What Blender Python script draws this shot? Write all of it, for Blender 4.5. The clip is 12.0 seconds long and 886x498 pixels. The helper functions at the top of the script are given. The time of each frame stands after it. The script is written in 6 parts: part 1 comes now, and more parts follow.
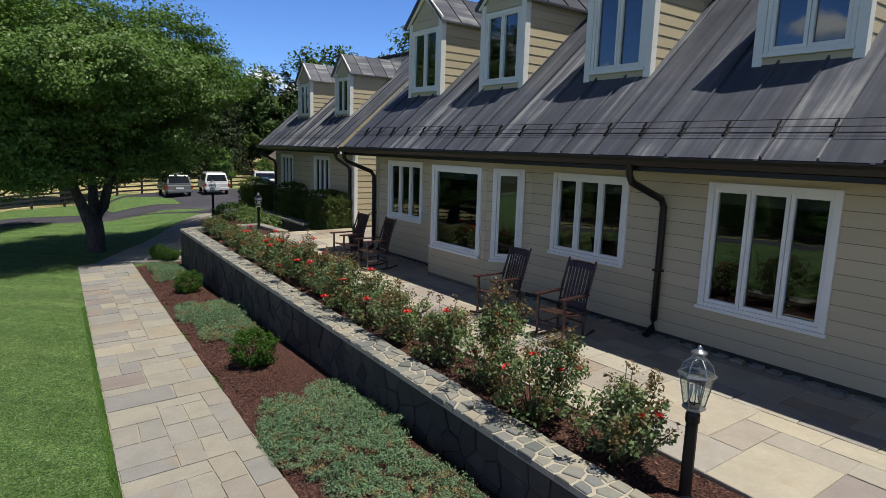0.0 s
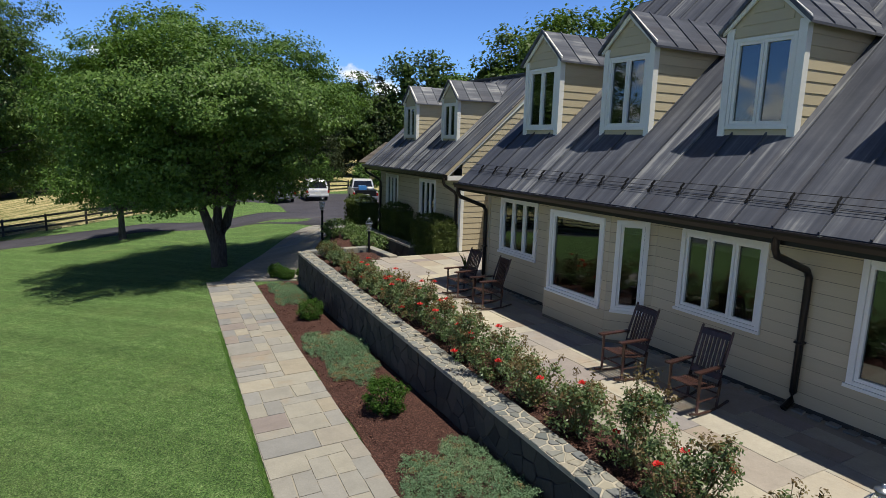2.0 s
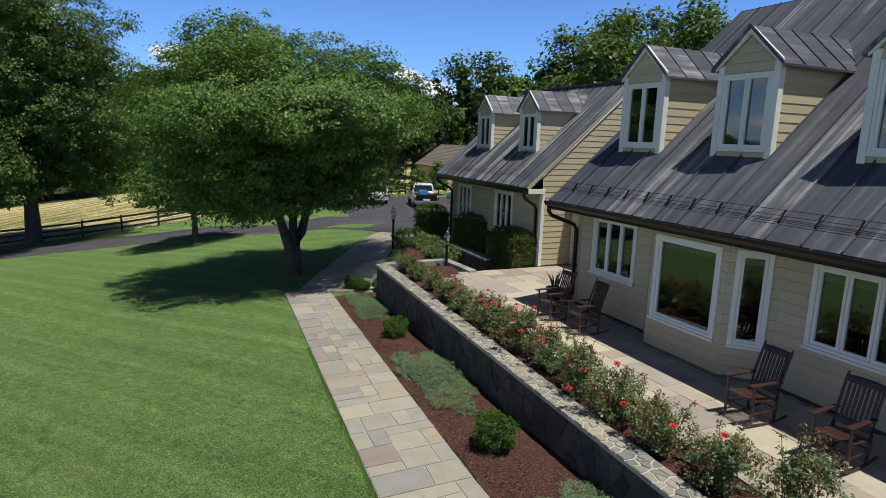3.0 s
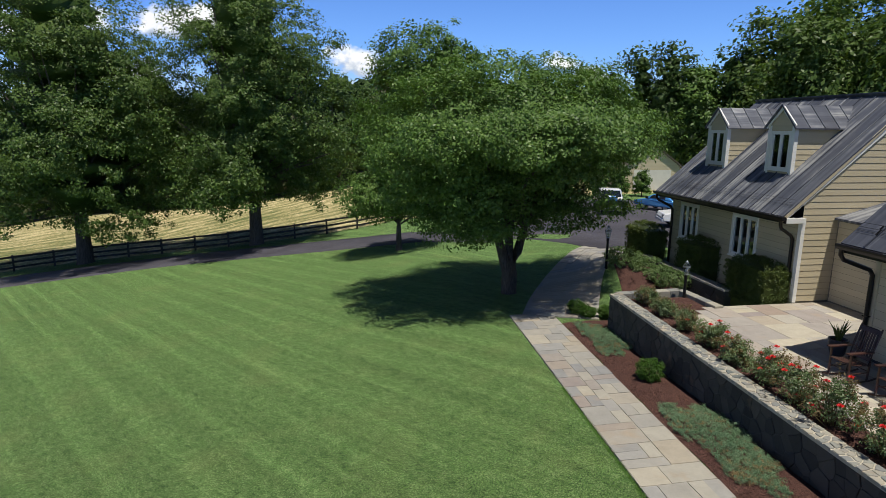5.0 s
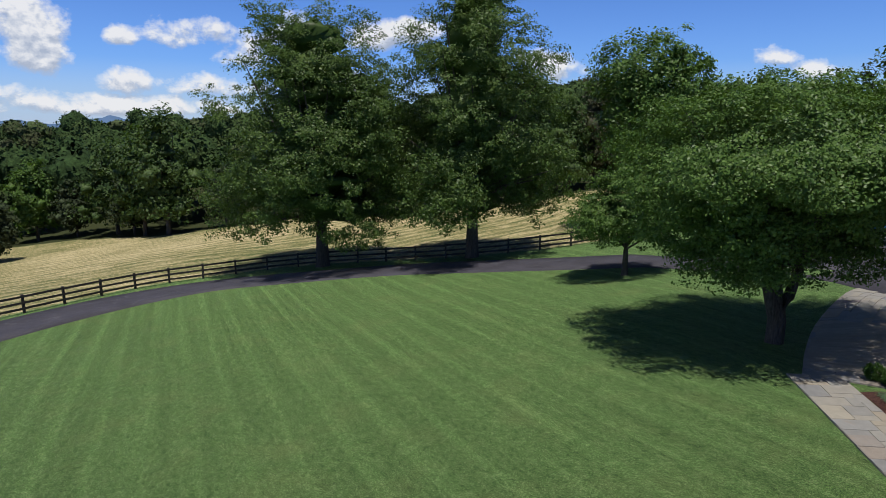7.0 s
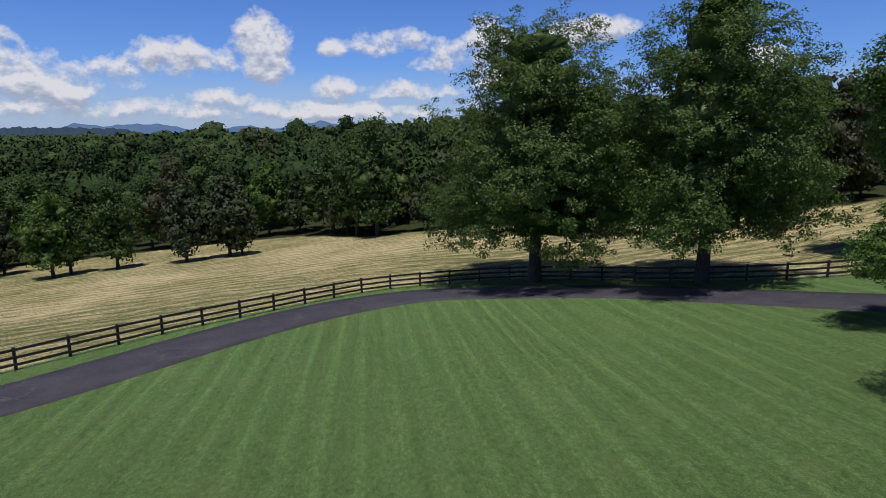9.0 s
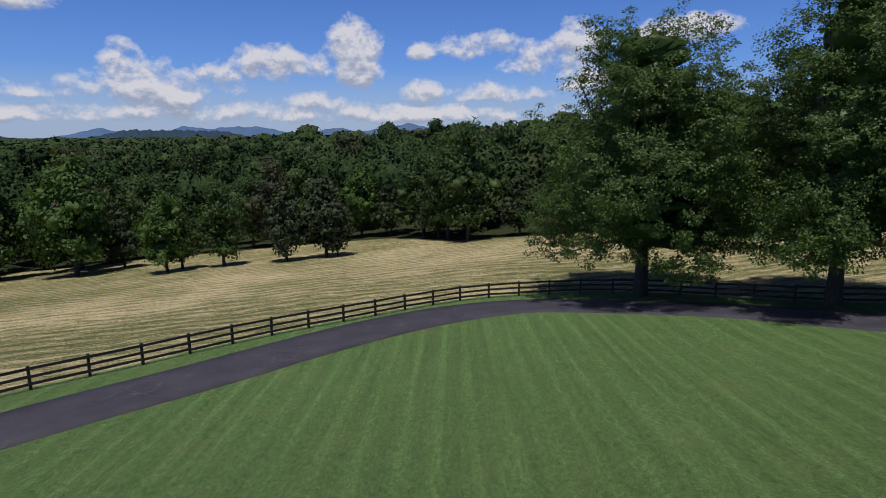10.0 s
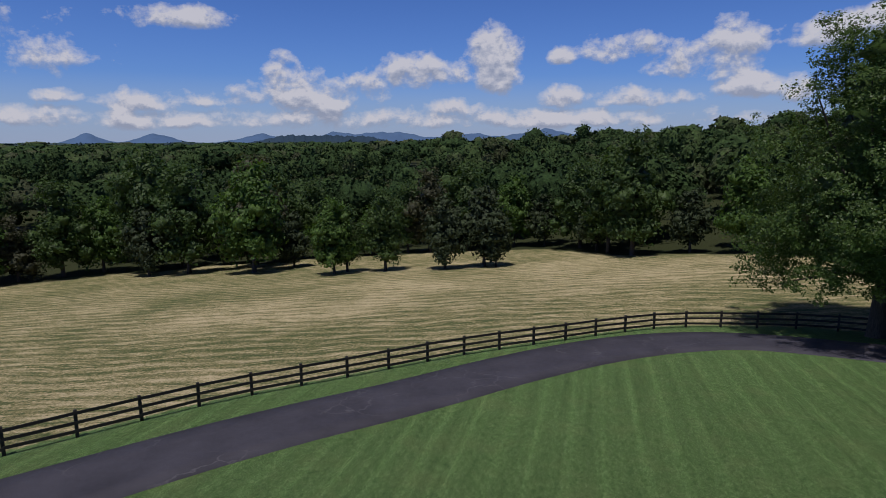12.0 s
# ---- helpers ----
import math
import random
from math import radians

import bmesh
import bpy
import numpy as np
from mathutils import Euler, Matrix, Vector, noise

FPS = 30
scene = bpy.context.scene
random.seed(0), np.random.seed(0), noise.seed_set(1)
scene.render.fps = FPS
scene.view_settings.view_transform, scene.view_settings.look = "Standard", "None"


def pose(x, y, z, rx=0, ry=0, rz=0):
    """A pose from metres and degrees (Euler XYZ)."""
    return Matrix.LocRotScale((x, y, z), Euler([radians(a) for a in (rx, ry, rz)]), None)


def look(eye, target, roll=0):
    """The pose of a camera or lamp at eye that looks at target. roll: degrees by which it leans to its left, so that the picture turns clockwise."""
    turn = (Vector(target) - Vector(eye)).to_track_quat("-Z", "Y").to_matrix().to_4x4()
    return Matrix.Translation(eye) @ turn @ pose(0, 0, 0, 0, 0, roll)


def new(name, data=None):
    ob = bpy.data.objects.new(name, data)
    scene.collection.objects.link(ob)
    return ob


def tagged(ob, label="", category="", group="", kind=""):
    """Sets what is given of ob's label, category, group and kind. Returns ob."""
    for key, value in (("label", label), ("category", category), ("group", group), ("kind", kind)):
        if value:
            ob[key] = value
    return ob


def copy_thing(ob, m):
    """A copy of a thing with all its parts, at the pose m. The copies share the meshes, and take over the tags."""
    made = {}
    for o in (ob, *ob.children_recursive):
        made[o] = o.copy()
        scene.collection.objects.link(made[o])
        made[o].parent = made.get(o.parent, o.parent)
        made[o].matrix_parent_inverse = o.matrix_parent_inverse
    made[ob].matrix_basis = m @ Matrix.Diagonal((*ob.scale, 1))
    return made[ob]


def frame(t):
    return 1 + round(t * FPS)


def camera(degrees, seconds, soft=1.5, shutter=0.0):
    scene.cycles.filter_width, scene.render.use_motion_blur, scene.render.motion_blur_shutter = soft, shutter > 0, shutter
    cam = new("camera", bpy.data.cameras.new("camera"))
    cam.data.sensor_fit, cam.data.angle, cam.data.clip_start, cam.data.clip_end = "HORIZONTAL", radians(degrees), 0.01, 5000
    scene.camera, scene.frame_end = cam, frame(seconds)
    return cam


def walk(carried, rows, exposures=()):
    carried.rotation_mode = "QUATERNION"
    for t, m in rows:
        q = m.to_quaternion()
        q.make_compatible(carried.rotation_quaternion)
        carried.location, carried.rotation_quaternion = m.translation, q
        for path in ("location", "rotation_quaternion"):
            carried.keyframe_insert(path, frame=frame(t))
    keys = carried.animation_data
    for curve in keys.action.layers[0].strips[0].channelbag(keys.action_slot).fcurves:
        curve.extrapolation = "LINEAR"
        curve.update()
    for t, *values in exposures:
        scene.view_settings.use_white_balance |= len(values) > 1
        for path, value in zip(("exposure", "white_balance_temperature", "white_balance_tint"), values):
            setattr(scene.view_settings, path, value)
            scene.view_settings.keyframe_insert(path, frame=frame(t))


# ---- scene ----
cam = camera(73.2, 12.0, 0.6)
PATH = [
    (0, (0.318, 0.185, 2.817), (1.497, 1.766, 2.485), 1.7),
    (0.5, (0.21, 0.22, 3.036), (1.34, 1.836, 2.702), 1.8),
    (1, (0.079, 0.235, 3.274), (1.149, 1.89, 2.936), 1.8),
    (1.5, (-0.083, 0.329, 3.548), (0.924, 2.022, 3.202), 1.7),
    (2, (-0.362, 0.55, 3.817), (0.584, 2.276, 3.463), 1.7),
    (2.5, (-0.695, 0.945, 4.019), (0.185, 2.705, 3.662), 1.9),
    (3, (-1.154, 1.409, 4.213), (-0.346, 3.203, 3.851), 1.9),
    (3.2, (-1.362, 1.604, 4.256), (-0.583, 3.411, 3.893), 2.1),
    (4.8, (-3.272, 2.522, 5.179), (-2.886, 4.443, 4.776), 0.6),
    (5, (-3.528, 2.615, 5.238), (-3.2, 4.547, 4.836), 0.6),
    (5.5, (-4.17, 2.873, 5.445), (-3.99, 4.824, 5.044), 0.4),
    (6, (-4.755, 3.192, 5.638), (-4.725, 5.152, 5.239), 0.3),
    (6.5, (-5.26, 3.305, 5.83), (-5.386, 5.262, 5.437), 0.2),
    (7, (-5.865, 3.473, 6.114), (-6.139, 5.415, 5.719), 0.1),
    (7.2, (-6.153, 3.575, 6.167), (-6.484, 5.509, 5.777), -0.1),
    (9, (-8.922, 4.218, 6.888), (-9.762, 5.991, 6.5), -0.4),
    (9.5, (-9.665, 4.213, 7.041), (-10.628, 5.923, 6.658), -0.4),
    (10, (-10.433, 4.265, 7.208), (-11.514, 5.904, 6.829), -0.4),
    (10.5, (-11.248, 4.068, 7.373), (-12.436, 5.633, 7.0), -0.3),
    (11, (-12.174, 3.837, 7.512), (-13.453, 5.33, 7.144), -0.3),
    (11.5, (-13.36, 3.566, 7.636), (-14.714, 4.993, 7.272), -0.2),
    (12, (-14.703, 3.322, 7.759), (-16.123, 4.684, 7.399), -0.3),
]
EXPOSURES = [(0, 0.05, 6950, 7), (3, 0.08, 6950, 6), (5.5, 0.0, 6750, 8), (7, -0.3, 6550, 10), (9, -0.55, 6400, 14), (10.5, -0.78, 6330, 16), (12, -0.95, 6250, 18)]
walk(cam, [(t, look(eye, target, roll)) for t, eye, target, roll in PATH], EXPOSURES)

# ---- world, sun, exposure ----
SUN = Vector((0.12, -0.28, 1.0)).normalized()
SUN_EL = math.asin(SUN.z)
SUN_AZ = math.atan2(SUN.x, SUN.y)
world = bpy.data.worlds.new("sky")
scene.world = world
world.use_nodes = True


class Nodes:
    """A small helper to write node trees in short lines."""

    def __init__(self, tree):
        self.t = tree
        tree.nodes.clear()

    def add(self, kind, props=None, **sockets):
        n = self.t.nodes.new(kind)
        props = props or {}
        if "operation" in props:
            n.operation = props["operation"]
        if "data_type" in props:
            n.data_type, n.blend_type = props["data_type"], props["blend_type"]
        if "attribute_name" in props:
            n.attribute_name = props["attribute_name"]
        if "feature" in props:
            n.feature = props["feature"]
        for k, v in sockets.items():
            self.put(n, k.replace("_", " "), v)
        return n

    def put(self, n, key, v):
        sock = n.inputs[int(key[1:])] if key[0] == "i" and key[1:].isdigit() else n.inputs[key]
        if isinstance(v, bpy.types.NodeSocket):
            self.t.links.new(v, sock)
        else:
            sock.default_value = v

    def math(self, op, a, b=0.0, c=0.0):
        return self.add("ShaderNodeMath", {"operation": op}, i0=a, i1=b, i2=c).outputs[0]

    def mix(self, f, a, b, blend="MIX"):
        n = self.add("ShaderNodeMix", {"data_type": "RGBA", "blend_type": blend})
        self.put(n, "i0", f), self.put(n, "i6", a), self.put(n, "i7", b)
        return n.outputs[2]

    def ramp(self, f, *stops):
        n = self.add("ShaderNodeValToRGB", i0=f)
        e = n.color_ramp.elements
        while len(e) < len(stops):
            e.new(0.5)
        for el, (p, col) in zip(e, stops):
            el.position, el.color = p, col if len(col) == 4 else (*col, 1)
        return n.outputs[0]

    def noise(self, vec, scale, detail=4.0, rough=0.55, distort=0.0):
        return self.add("ShaderNodeTexNoise", i0=vec, Scale=scale, Detail=detail, Roughness=rough, Distortion=distort).outputs[0]

    def mapped(self, vec, scale=(1, 1, 1), rot=(0, 0, 0), loc=(0, 0, 0)):
        return self.add("ShaderNodeMapping", i0=vec, Location=loc, Rotation=rot, Scale=scale).outputs[0]


def build_sky():
    n = Nodes(world.node_tree)
    sky = n.add("ShaderNodeTexSky")
    sky.sky_type, sky.sun_disc, sky.sun_elevation, sky.sun_rotation = "NISHITA", False, SUN_EL, SUN_AZ
    sky.air_density, sky.dust_density, sky.ozone_density = 1.0, 0.6, 2.2
    co = n.add("ShaderNodeTexCoord").outputs["Generated"]
    xyz = n.add("ShaderNodeSeparateXYZ", i0=co)
    el = n.math("ARCSINE", xyz.outputs[2])
    az = n.math("ARCTAN2", n.math("MULTIPLY", xyz.outputs[0], -1.0), xyz.outputs[1])
    # cumulus heaps: (azimuth to the left of +y, elevation, half width, half height), in radians
    heaps = [(1.042, 0.098, 0.045, 0.032), (1.0, 0.062, 0.09, 0.03), (0.927, 0.077, 0.04, 0.026), (0.84, 0.102, 0.07, 0.026), (0.718, 0.133, 0.042, 0.034), (0.715, 0.095, 0.034, 0.034), (0.611, 0.128, 0.022, 0.015),
             (0.53, 0.132, 0.075, 0.019), (0.411, 0.108, 0.075, 0.032), (0.36, 0.135, 0.036, 0.028), (0.263, 0.137, 0.05, 0.02), (0.34, 0.07, 0.05, 0.02), (0.297, 0.068, 0.03, 0.02), (1.215, 0.172, 0.075, 0.017),
             (1.263, 0.053, 0.06, 0.02), (1.2, 0.06, 0.05, 0.018), (1.112, 0.066, 0.035, 0.018), (1.367, 0.062, 0.03, 0.01), (0.79, 0.048, 0.05, 0.015), (0.609, 0.06, 0.035, 0.018), (0.5, 0.06, 0.085, 0.016),
             (1.2, 0.03, 0.3, 0.016), (0.9, 0.03, 0.25, 0.018), (0.6, 0.03, 0.25, 0.016), (0.198, 0.147, 0.05, 0.018), (-0.03, 0.092, 0.055, 0.026), (-0.03, 0.055, 0.06, 0.016), (-0.398, 0.08, 0.04, 0.014), (-0.357, 0.1, 0.032, 0.016),
             (1.9, 0.25, 0.3, 0.1), (2.6, 0.35, 0.3, 0.12), (1.55, 0.12, 0.2, 0.05), (2.1, 0.5, 0.25, 0.1)]

    def density(e):
        d = None
        for a0, e0, w, h in heaps:
            q = n.math("POWER", n.math("DIVIDE", n.math("SUBTRACT", az, a0), w * 1.1), 2.0)
            v = n.math("DIVIDE", n.math("SUBTRACT", e, e0), h * 1.35)
            v = n.math("ADD", n.math("MAXIMUM", v, 0.0), n.math("MULTIPLY", n.math("MINIMUM", v, 0.0), 1.7))
            q = n.math("SUBTRACT", 1.0, n.math("ADD", q, n.math("POWER", n.math("ABSOLUTE", v), 2.0)))
            d = q if d is None else n.math("MAXIMUM", d, q)
        d = n.math("MAXIMUM", d, -1.6)
        c = n.add("ShaderNodeCombineXYZ", i0=az, i1=n.math("MULTIPLY", e, 1.25), i2=0.7).outputs[0]
        f = n.noise(c, 19.0, 9.0, 0.6, 0.1)
        g = n.noise(c, 9.0, 4.0, 0.5)
        return n.math("ADD", n.math("MULTIPLY", d, 0.7), n.math("ADD", n.math("MULTIPLY", n.math("SUBTRACT", f, 0.5), 3.3), n.math("MULTIPLY", n.math("SUBTRACT", g, 0.5), 1.6)))
    here, above = density(el), density(n.math("ADD", el, 0.011))
    cover = n.ramp(here, (0.0, (0, 0, 0)), (0.62, (1, 1, 1)))
    lit = n.math("ADD", 0.55, n.math("MULTIPLY", n.math("SUBTRACT", here, above), 1.2))
    tone = n.ramp(lit, (0.15, (9.4, 10.8, 13.6)), (0.5, (13.6, 14.6, 16.6)), (0.85, (19.0, 19.2, 19.8)))
    low = n.ramp(el, (0.0, (0.85,) * 3), (0.10, (0.0,) * 3))
    blue = n.mix(1.0, sky.outputs[0], (0.60, 0.95, 1.70, 1), "MULTIPLY")
    glow = n.ramp(el, (0.0, (2.15,) * 3), (0.24, (1.75,) * 3), (0.55, (0.55,) * 3), (1.0, (0.28,) * 3))
    blue = n.mix(1.0, blue, glow, "MULTIPLY")
    blue = n.mix(n.math("MULTIPLY", low, 0.8), blue, (12.2, 14.6, 18.6, 1))
    col = n.mix(n.math("MULTIPLY", cover, 0.95), blue, tone)
    bg = n.add("ShaderNodeBackground", i0=col, i1=0.054)
    n.add("ShaderNodeOutputWorld", i0=bg.outputs[0])


build_sky()
sun = new("sun", bpy.data.lights.new("sun", "SUN"))
sun.data.energy, sun.data.angle, sun.data.color = 5.2, radians(0.55), (1.0, 0.96, 0.9)
sun.matrix_world = look(SUN * 60, (0, 0, 0))

# ---- materials ----
def mat(name, build):
    m = bpy.data.materials.new(name)
    m.use_nodes = True
    n = Nodes(m.node_tree)
    n.out = n.add("ShaderNodeOutputMaterial")
    build(n)
    return m


def bsdf(n, color, rough=0.6, metal=0.0, bump=None, height=0.01, spec=0.5, out=True):
    b = n.add("ShaderNodeBsdfPrincipled")
    n.put(b, "Base Color", color), n.put(b, "Roughness", rough), n.put(b, "Metallic", metal), n.put(b, "Specular IOR Level", spec)
    if bump is not None:
        bp = n.add("ShaderNodeBump", Distance=height, Height=bump)
        n.put(b, "Normal", bp.outputs[0])
    if out:
        n.put(n.out, "Surface", b.outputs[0])
    return b


def wpos(n):
    return n.add("ShaderNodeNewGeometry").outputs["Position"]


def opos(n):
    return n.add("ShaderNodeTexCoord").outputs["Object"]


def rnd(n):
    return n.add("ShaderNodeObjectInfo").outputs["Random"]


def isl(n):
    return n.add("ShaderNodeNewGeometry").outputs["Random Per Island"]


def c4(r, g, b):
    return (r, g, b, 1)


def painted(name, col, rough=0.55, var=0.12, scale=3.0):
    def f(n):
        p = wpos(n)
        a = n.noise(p, scale, 5)
        b = n.noise(p, scale * 14, 3)
        k = n.math("ADD", n.math("MULTIPLY", a, var * 2), 1 - var)
        k = n.math("MULTIPLY", k, n.math("ADD", n.math("MULTIPLY", b, 0.12), 0.94))
        v = n.mix(1.0, c4(*col), n.add("ShaderNodeCombineColor", i0=k, i1=k, i2=k).outputs[0], "MULTIPLY")
        bsdf(n, v, rough, bump=b, height=0.002)
    return mat(name, f)


def grey(n, k):
    return n.add("ShaderNodeCombineColor", i0=k, i1=k, i2=k).outputs[0]


def m_ground(n):
    p = wpos(n)
    field = n.add("ShaderNodeAttribute", {"attribute_name": "field"}).outputs["Fac"]
    woods = n.add("ShaderNodeAttribute", {"attribute_name": "woods"}).outputs["Fac"]
    # mown lawn: streaks of the mower's passes, tufts and worn patches
    sv = n.mapped(n.add("ShaderNodeVectorMath", {"operation": "ADD"}, i0=p, i1=n.add("ShaderNodeTexNoise", i0=p, Scale=0.035, Detail=1.0).outputs[1]).outputs[0], rot=(0, 0, radians(-33)))
    sx = n.add("ShaderNodeSeparateXYZ", i0=sv).outputs[0]
    wave = n.math("SINE", n.math("MULTIPLY", sx, 6.2832 / 1.28))
    line = n.math("POWER", n.math("ADD", n.math("MULTIPLY", wave, 0.5), 0.5), 5.0)
    streak = n.noise(n.mapped(sv, scale=(3.4, 0.035, 1.0)), 1.0, 3, 0.62)
    tuft = n.noise(p, 26.0, 5, 0.7)
    clump = n.noise(n.mapped(sv, scale=(1.6, 0.8, 1.0)), 4.5, 6, 0.72)
    blade = n.noise(p, 110.0, 3, 0.7)
    patch = n.noise(p, 0.55, 5, 0.6)
    mixk = n.math("ADD", n.math("MULTIPLY", tuft, 0.66), n.math("MULTIPLY", clump, 0.34))
    g = n.ramp(mixk, (0.385, (0.036, 0.078, 0.020)), (0.5, (0.090, 0.168, 0.048)), (0.60, (0.182, 0.262, 0.098)))
    g = n.mix(n.ramp(patch, (0.5, (0, 0, 0)), (0.8, (0.4,) * 3)), g, c4(0.17, 0.2, 0.075))
    seen = n.ramp(n.noise(p, 0.09, 2), (0.35, (0.6,) * 3), (0.6, (1, 1, 1)))
    k = n.math("ADD", n.math("MULTIPLY", n.math("SUBTRACT", streak, 0.5), 0.85), n.math("MULTIPLY", n.math("SUBTRACT", line, 0.25), 0.22))
    k = n.math("ADD", 1.0, n.math("MULTIPLY", k, seen))
    k = n.math("MULTIPLY", k, n.math("ADD", n.math("MULTIPLY", blade, 1.2), 0.42))
    k = n.math("MULTIPLY", k, n.ramp(n.noise(p, 42.0, 4, 0.72), (0.37, (0.36,) * 3), (0.63, (1.75,) * 3)))
    g = n.mix(1.0, g, grey(n, k), "MULTIPLY")
    # cut hay: pale windrows over green stubble
    hv = n.mapped(n.add("ShaderNodeVectorMath", {"operation": "ADD"}, i0=p, i1=n.mix(1.0, n.add("ShaderNodeTexNoise", i0=p, Scale=0.09, Detail=3.0).outputs[1], c4(5.0, 5.0, 0.0), "MULTIPLY")).outputs[0], rot=(0, 0, radians(44)))
    hx = n.add("ShaderNodeSeparateXYZ", i0=hv).outputs[0]
    row = n.math("ADD", n.math("MULTIPLY", n.math("SINE", n.math("MULTIPLY", hx, 6.2832 / 1.9)), 0.5), 0.5)
    h1 = n.noise(n.mapped(hv, scale=(2.2, 0.26, 1)), 1.5, 8, 0.74)
    h2 = n.noise(p, 6.0, 7, 0.78)
    h3 = n.noise(p, 0.06, 4)
    hh = n.math("ADD", n.math("MULTIPLY", h1, 0.5), n.math("MULTIPLY", h2, 0.5))
    hh = n.math("ADD", hh, n.math("MULTIPLY", n.math("SUBTRACT", row, 0.5), 0.05))
    hh = n.math("ADD", hh, n.math("MULTIPLY", n.math("SUBTRACT", 0.5, h3), 0.22))
    hay = n.ramp(hh, (0.425, (0.085, 0.118, 0.038)), (0.475, (0.20, 0.195, 0.078)), (0.515, (0.37, 0.315, 0.15)), (0.57, (0.62, 0.52, 0.31)))
    fm = n.ramp(n.math("ADD", field, n.math("MULTIPLY", n.math("SUBTRACT", h2, 0.5), 0.9)), (0.42, (0, 0, 0)), (0.58, (1, 1, 1)))
    col = n.mix(fm, g, hay)
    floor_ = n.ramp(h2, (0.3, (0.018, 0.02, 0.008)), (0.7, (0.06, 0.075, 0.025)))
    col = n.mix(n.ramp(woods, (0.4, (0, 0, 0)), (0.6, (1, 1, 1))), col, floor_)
    hgt = n.math("ADD", tuft, n.math("MULTIPLY", blade, 0.5))
    bsdf(n, col, 0.85, bump=hgt, height=0.05, spec=0.2)


def m_asphalt(n):
    p = wpos(n)
    a, b, c = n.noise(p, 0.6, 4), n.noise(p, 60.0, 3), n.noise(p, 4.0, 5)
    col = n.ramp(n.math("ADD", n.math("MULTIPLY", a, 0.6), n.math("MULTIPLY", b, 0.4)), (0.3, (0.034, 0.032, 0.040)), (0.7, (0.074, 0.070, 0.086)))
    v = n.add("ShaderNodeTexVoronoi", {"feature": "DISTANCE_TO_EDGE"}, i0=n.mapped(n.add("ShaderNodeVectorMath", {"operation": "ADD"}, i0=p, i1=n.add("ShaderNodeTexNoise", i0=p, Scale=1.4, Detail=4).outputs[1]).outputs[0]), Scale=0.42)
    crack = n.ramp(v.outputs[0], (0.0, (1, 1, 1)), (0.018, (0, 0, 0)))
    crack = n.math("MULTIPLY", crack, n.ramp(n.noise(p, 0.35, 3), (0.5, (0, 0, 0)), (0.62, (1, 1, 1))))
    col = n.mix(n.math("MULTIPLY", crack, 0.55), col, c4(0.14, 0.135, 0.145))
    bsdf(n, col, n.math("ADD", 0.6, n.math("MULTIPLY", c, 0.25)), bump=b, height=0.006, spec=0.35)


def leaf_mat(name, dark, mid, light, gloss=0.45, trans=0.28, tufts=0.0):
    def f(n):
        r = isl(n)
        p = wpos(n)
        k = n.math("ADD", n.math("MULTIPLY", r, 0.38), n.math("MULTIPLY", n.noise(p, 1.1, 4), 0.75))
        col = n.ramp(k, (0.15, dark), (0.5, mid), (0.95, light))
        if tufts:
            # sprays smaller than a leaf clump
            f = n.noise(p, tufts, 5, 0.7)
            col = n.mix(1.0, col, n.ramp(f, (0.36, (0.62,) * 3), (0.5, (1.08,) * 3), (0.64, (1.6,) * 3)), "MULTIPLY")
            b = bsdf(n, col, gloss, bump=f, height=0.15, spec=0.25, out=False)
        else:
            b = bsdf(n, col, gloss, spec=0.22, out=False)
        t = n.add("ShaderNodeBsdfTranslucent", i0=n.mix(1.0, col, c4(1.25, 1.35, 0.5), "MULTIPLY"))
        m = n.add("ShaderNodeMixShader", i0=trans, i1=b.outputs[0], i2=t.outputs[0])
        n.put(n.out, "Surface", m.outputs[0])
    return mat(name, f)


def m_bark(n):
    p = opos(n)
    a = n.noise(n.mapped(p, scale=(9, 9, 1.6)), 2.0, 6, 0.65)
    bsdf(n, n.ramp(a, (0.3, (0.022, 0.018, 0.015)), (0.7, (0.11, 0.092, 0.078))), 0.9, bump=a, height=0.03)


def m_roof(n):
    p = wpos(n)
    r = rnd(n)
    off = n.add("ShaderNodeCombineXYZ", i0=n.math("MULTIPLY", r, 37.0), i1=n.math("MULTIPLY", r, 91.0)).outputs[0]
    q = n.add("ShaderNodeVectorMath", {"operation": "ADD"}, i0=p, i1=off).outputs[0]
    streak = n.noise(n.mapped(q, scale=(0.16, 5.0, 0.16)), 1.4, 5, 0.6, 0.3)
    blotch = n.noise(q, 0.9, 5, 0.6)
    fine = n.noise(p, 22, 4)
    t = n.math("ADD", n.math("MULTIPLY", streak, 0.7), n.math("MULTIPLY", blotch, 0.4))
    t = n.math("ADD", t, n.math("MULTIPLY", n.math("SUBTRACT", r, 0.5), 0.16))
    col = n.ramp(t, (0.38, (0.048, 0.053, 0.070)), (0.52, (0.070, 0.076, 0.097)), (0.61, (0.105, 0.112, 0.134)), (0.71, (0.25, 0.255, 0.265)))
    rust = n.ramp(n.noise(n.mapped(q, scale=(0.2, 2.2, 0.2), loc=(7, 3, 1)), 1.1, 4), (0.58, (0, 0, 0)), (0.72, (0.25,) * 3))
    col = n.mix(rust, col, c4(0.07, 0.055, 0.05))
    bsdf(n, col, n.math("ADD", 0.40, n.math("MULTIPLY", fine, 0.2)), 0.08, bump=blotch, height=0.01, spec=0.22)


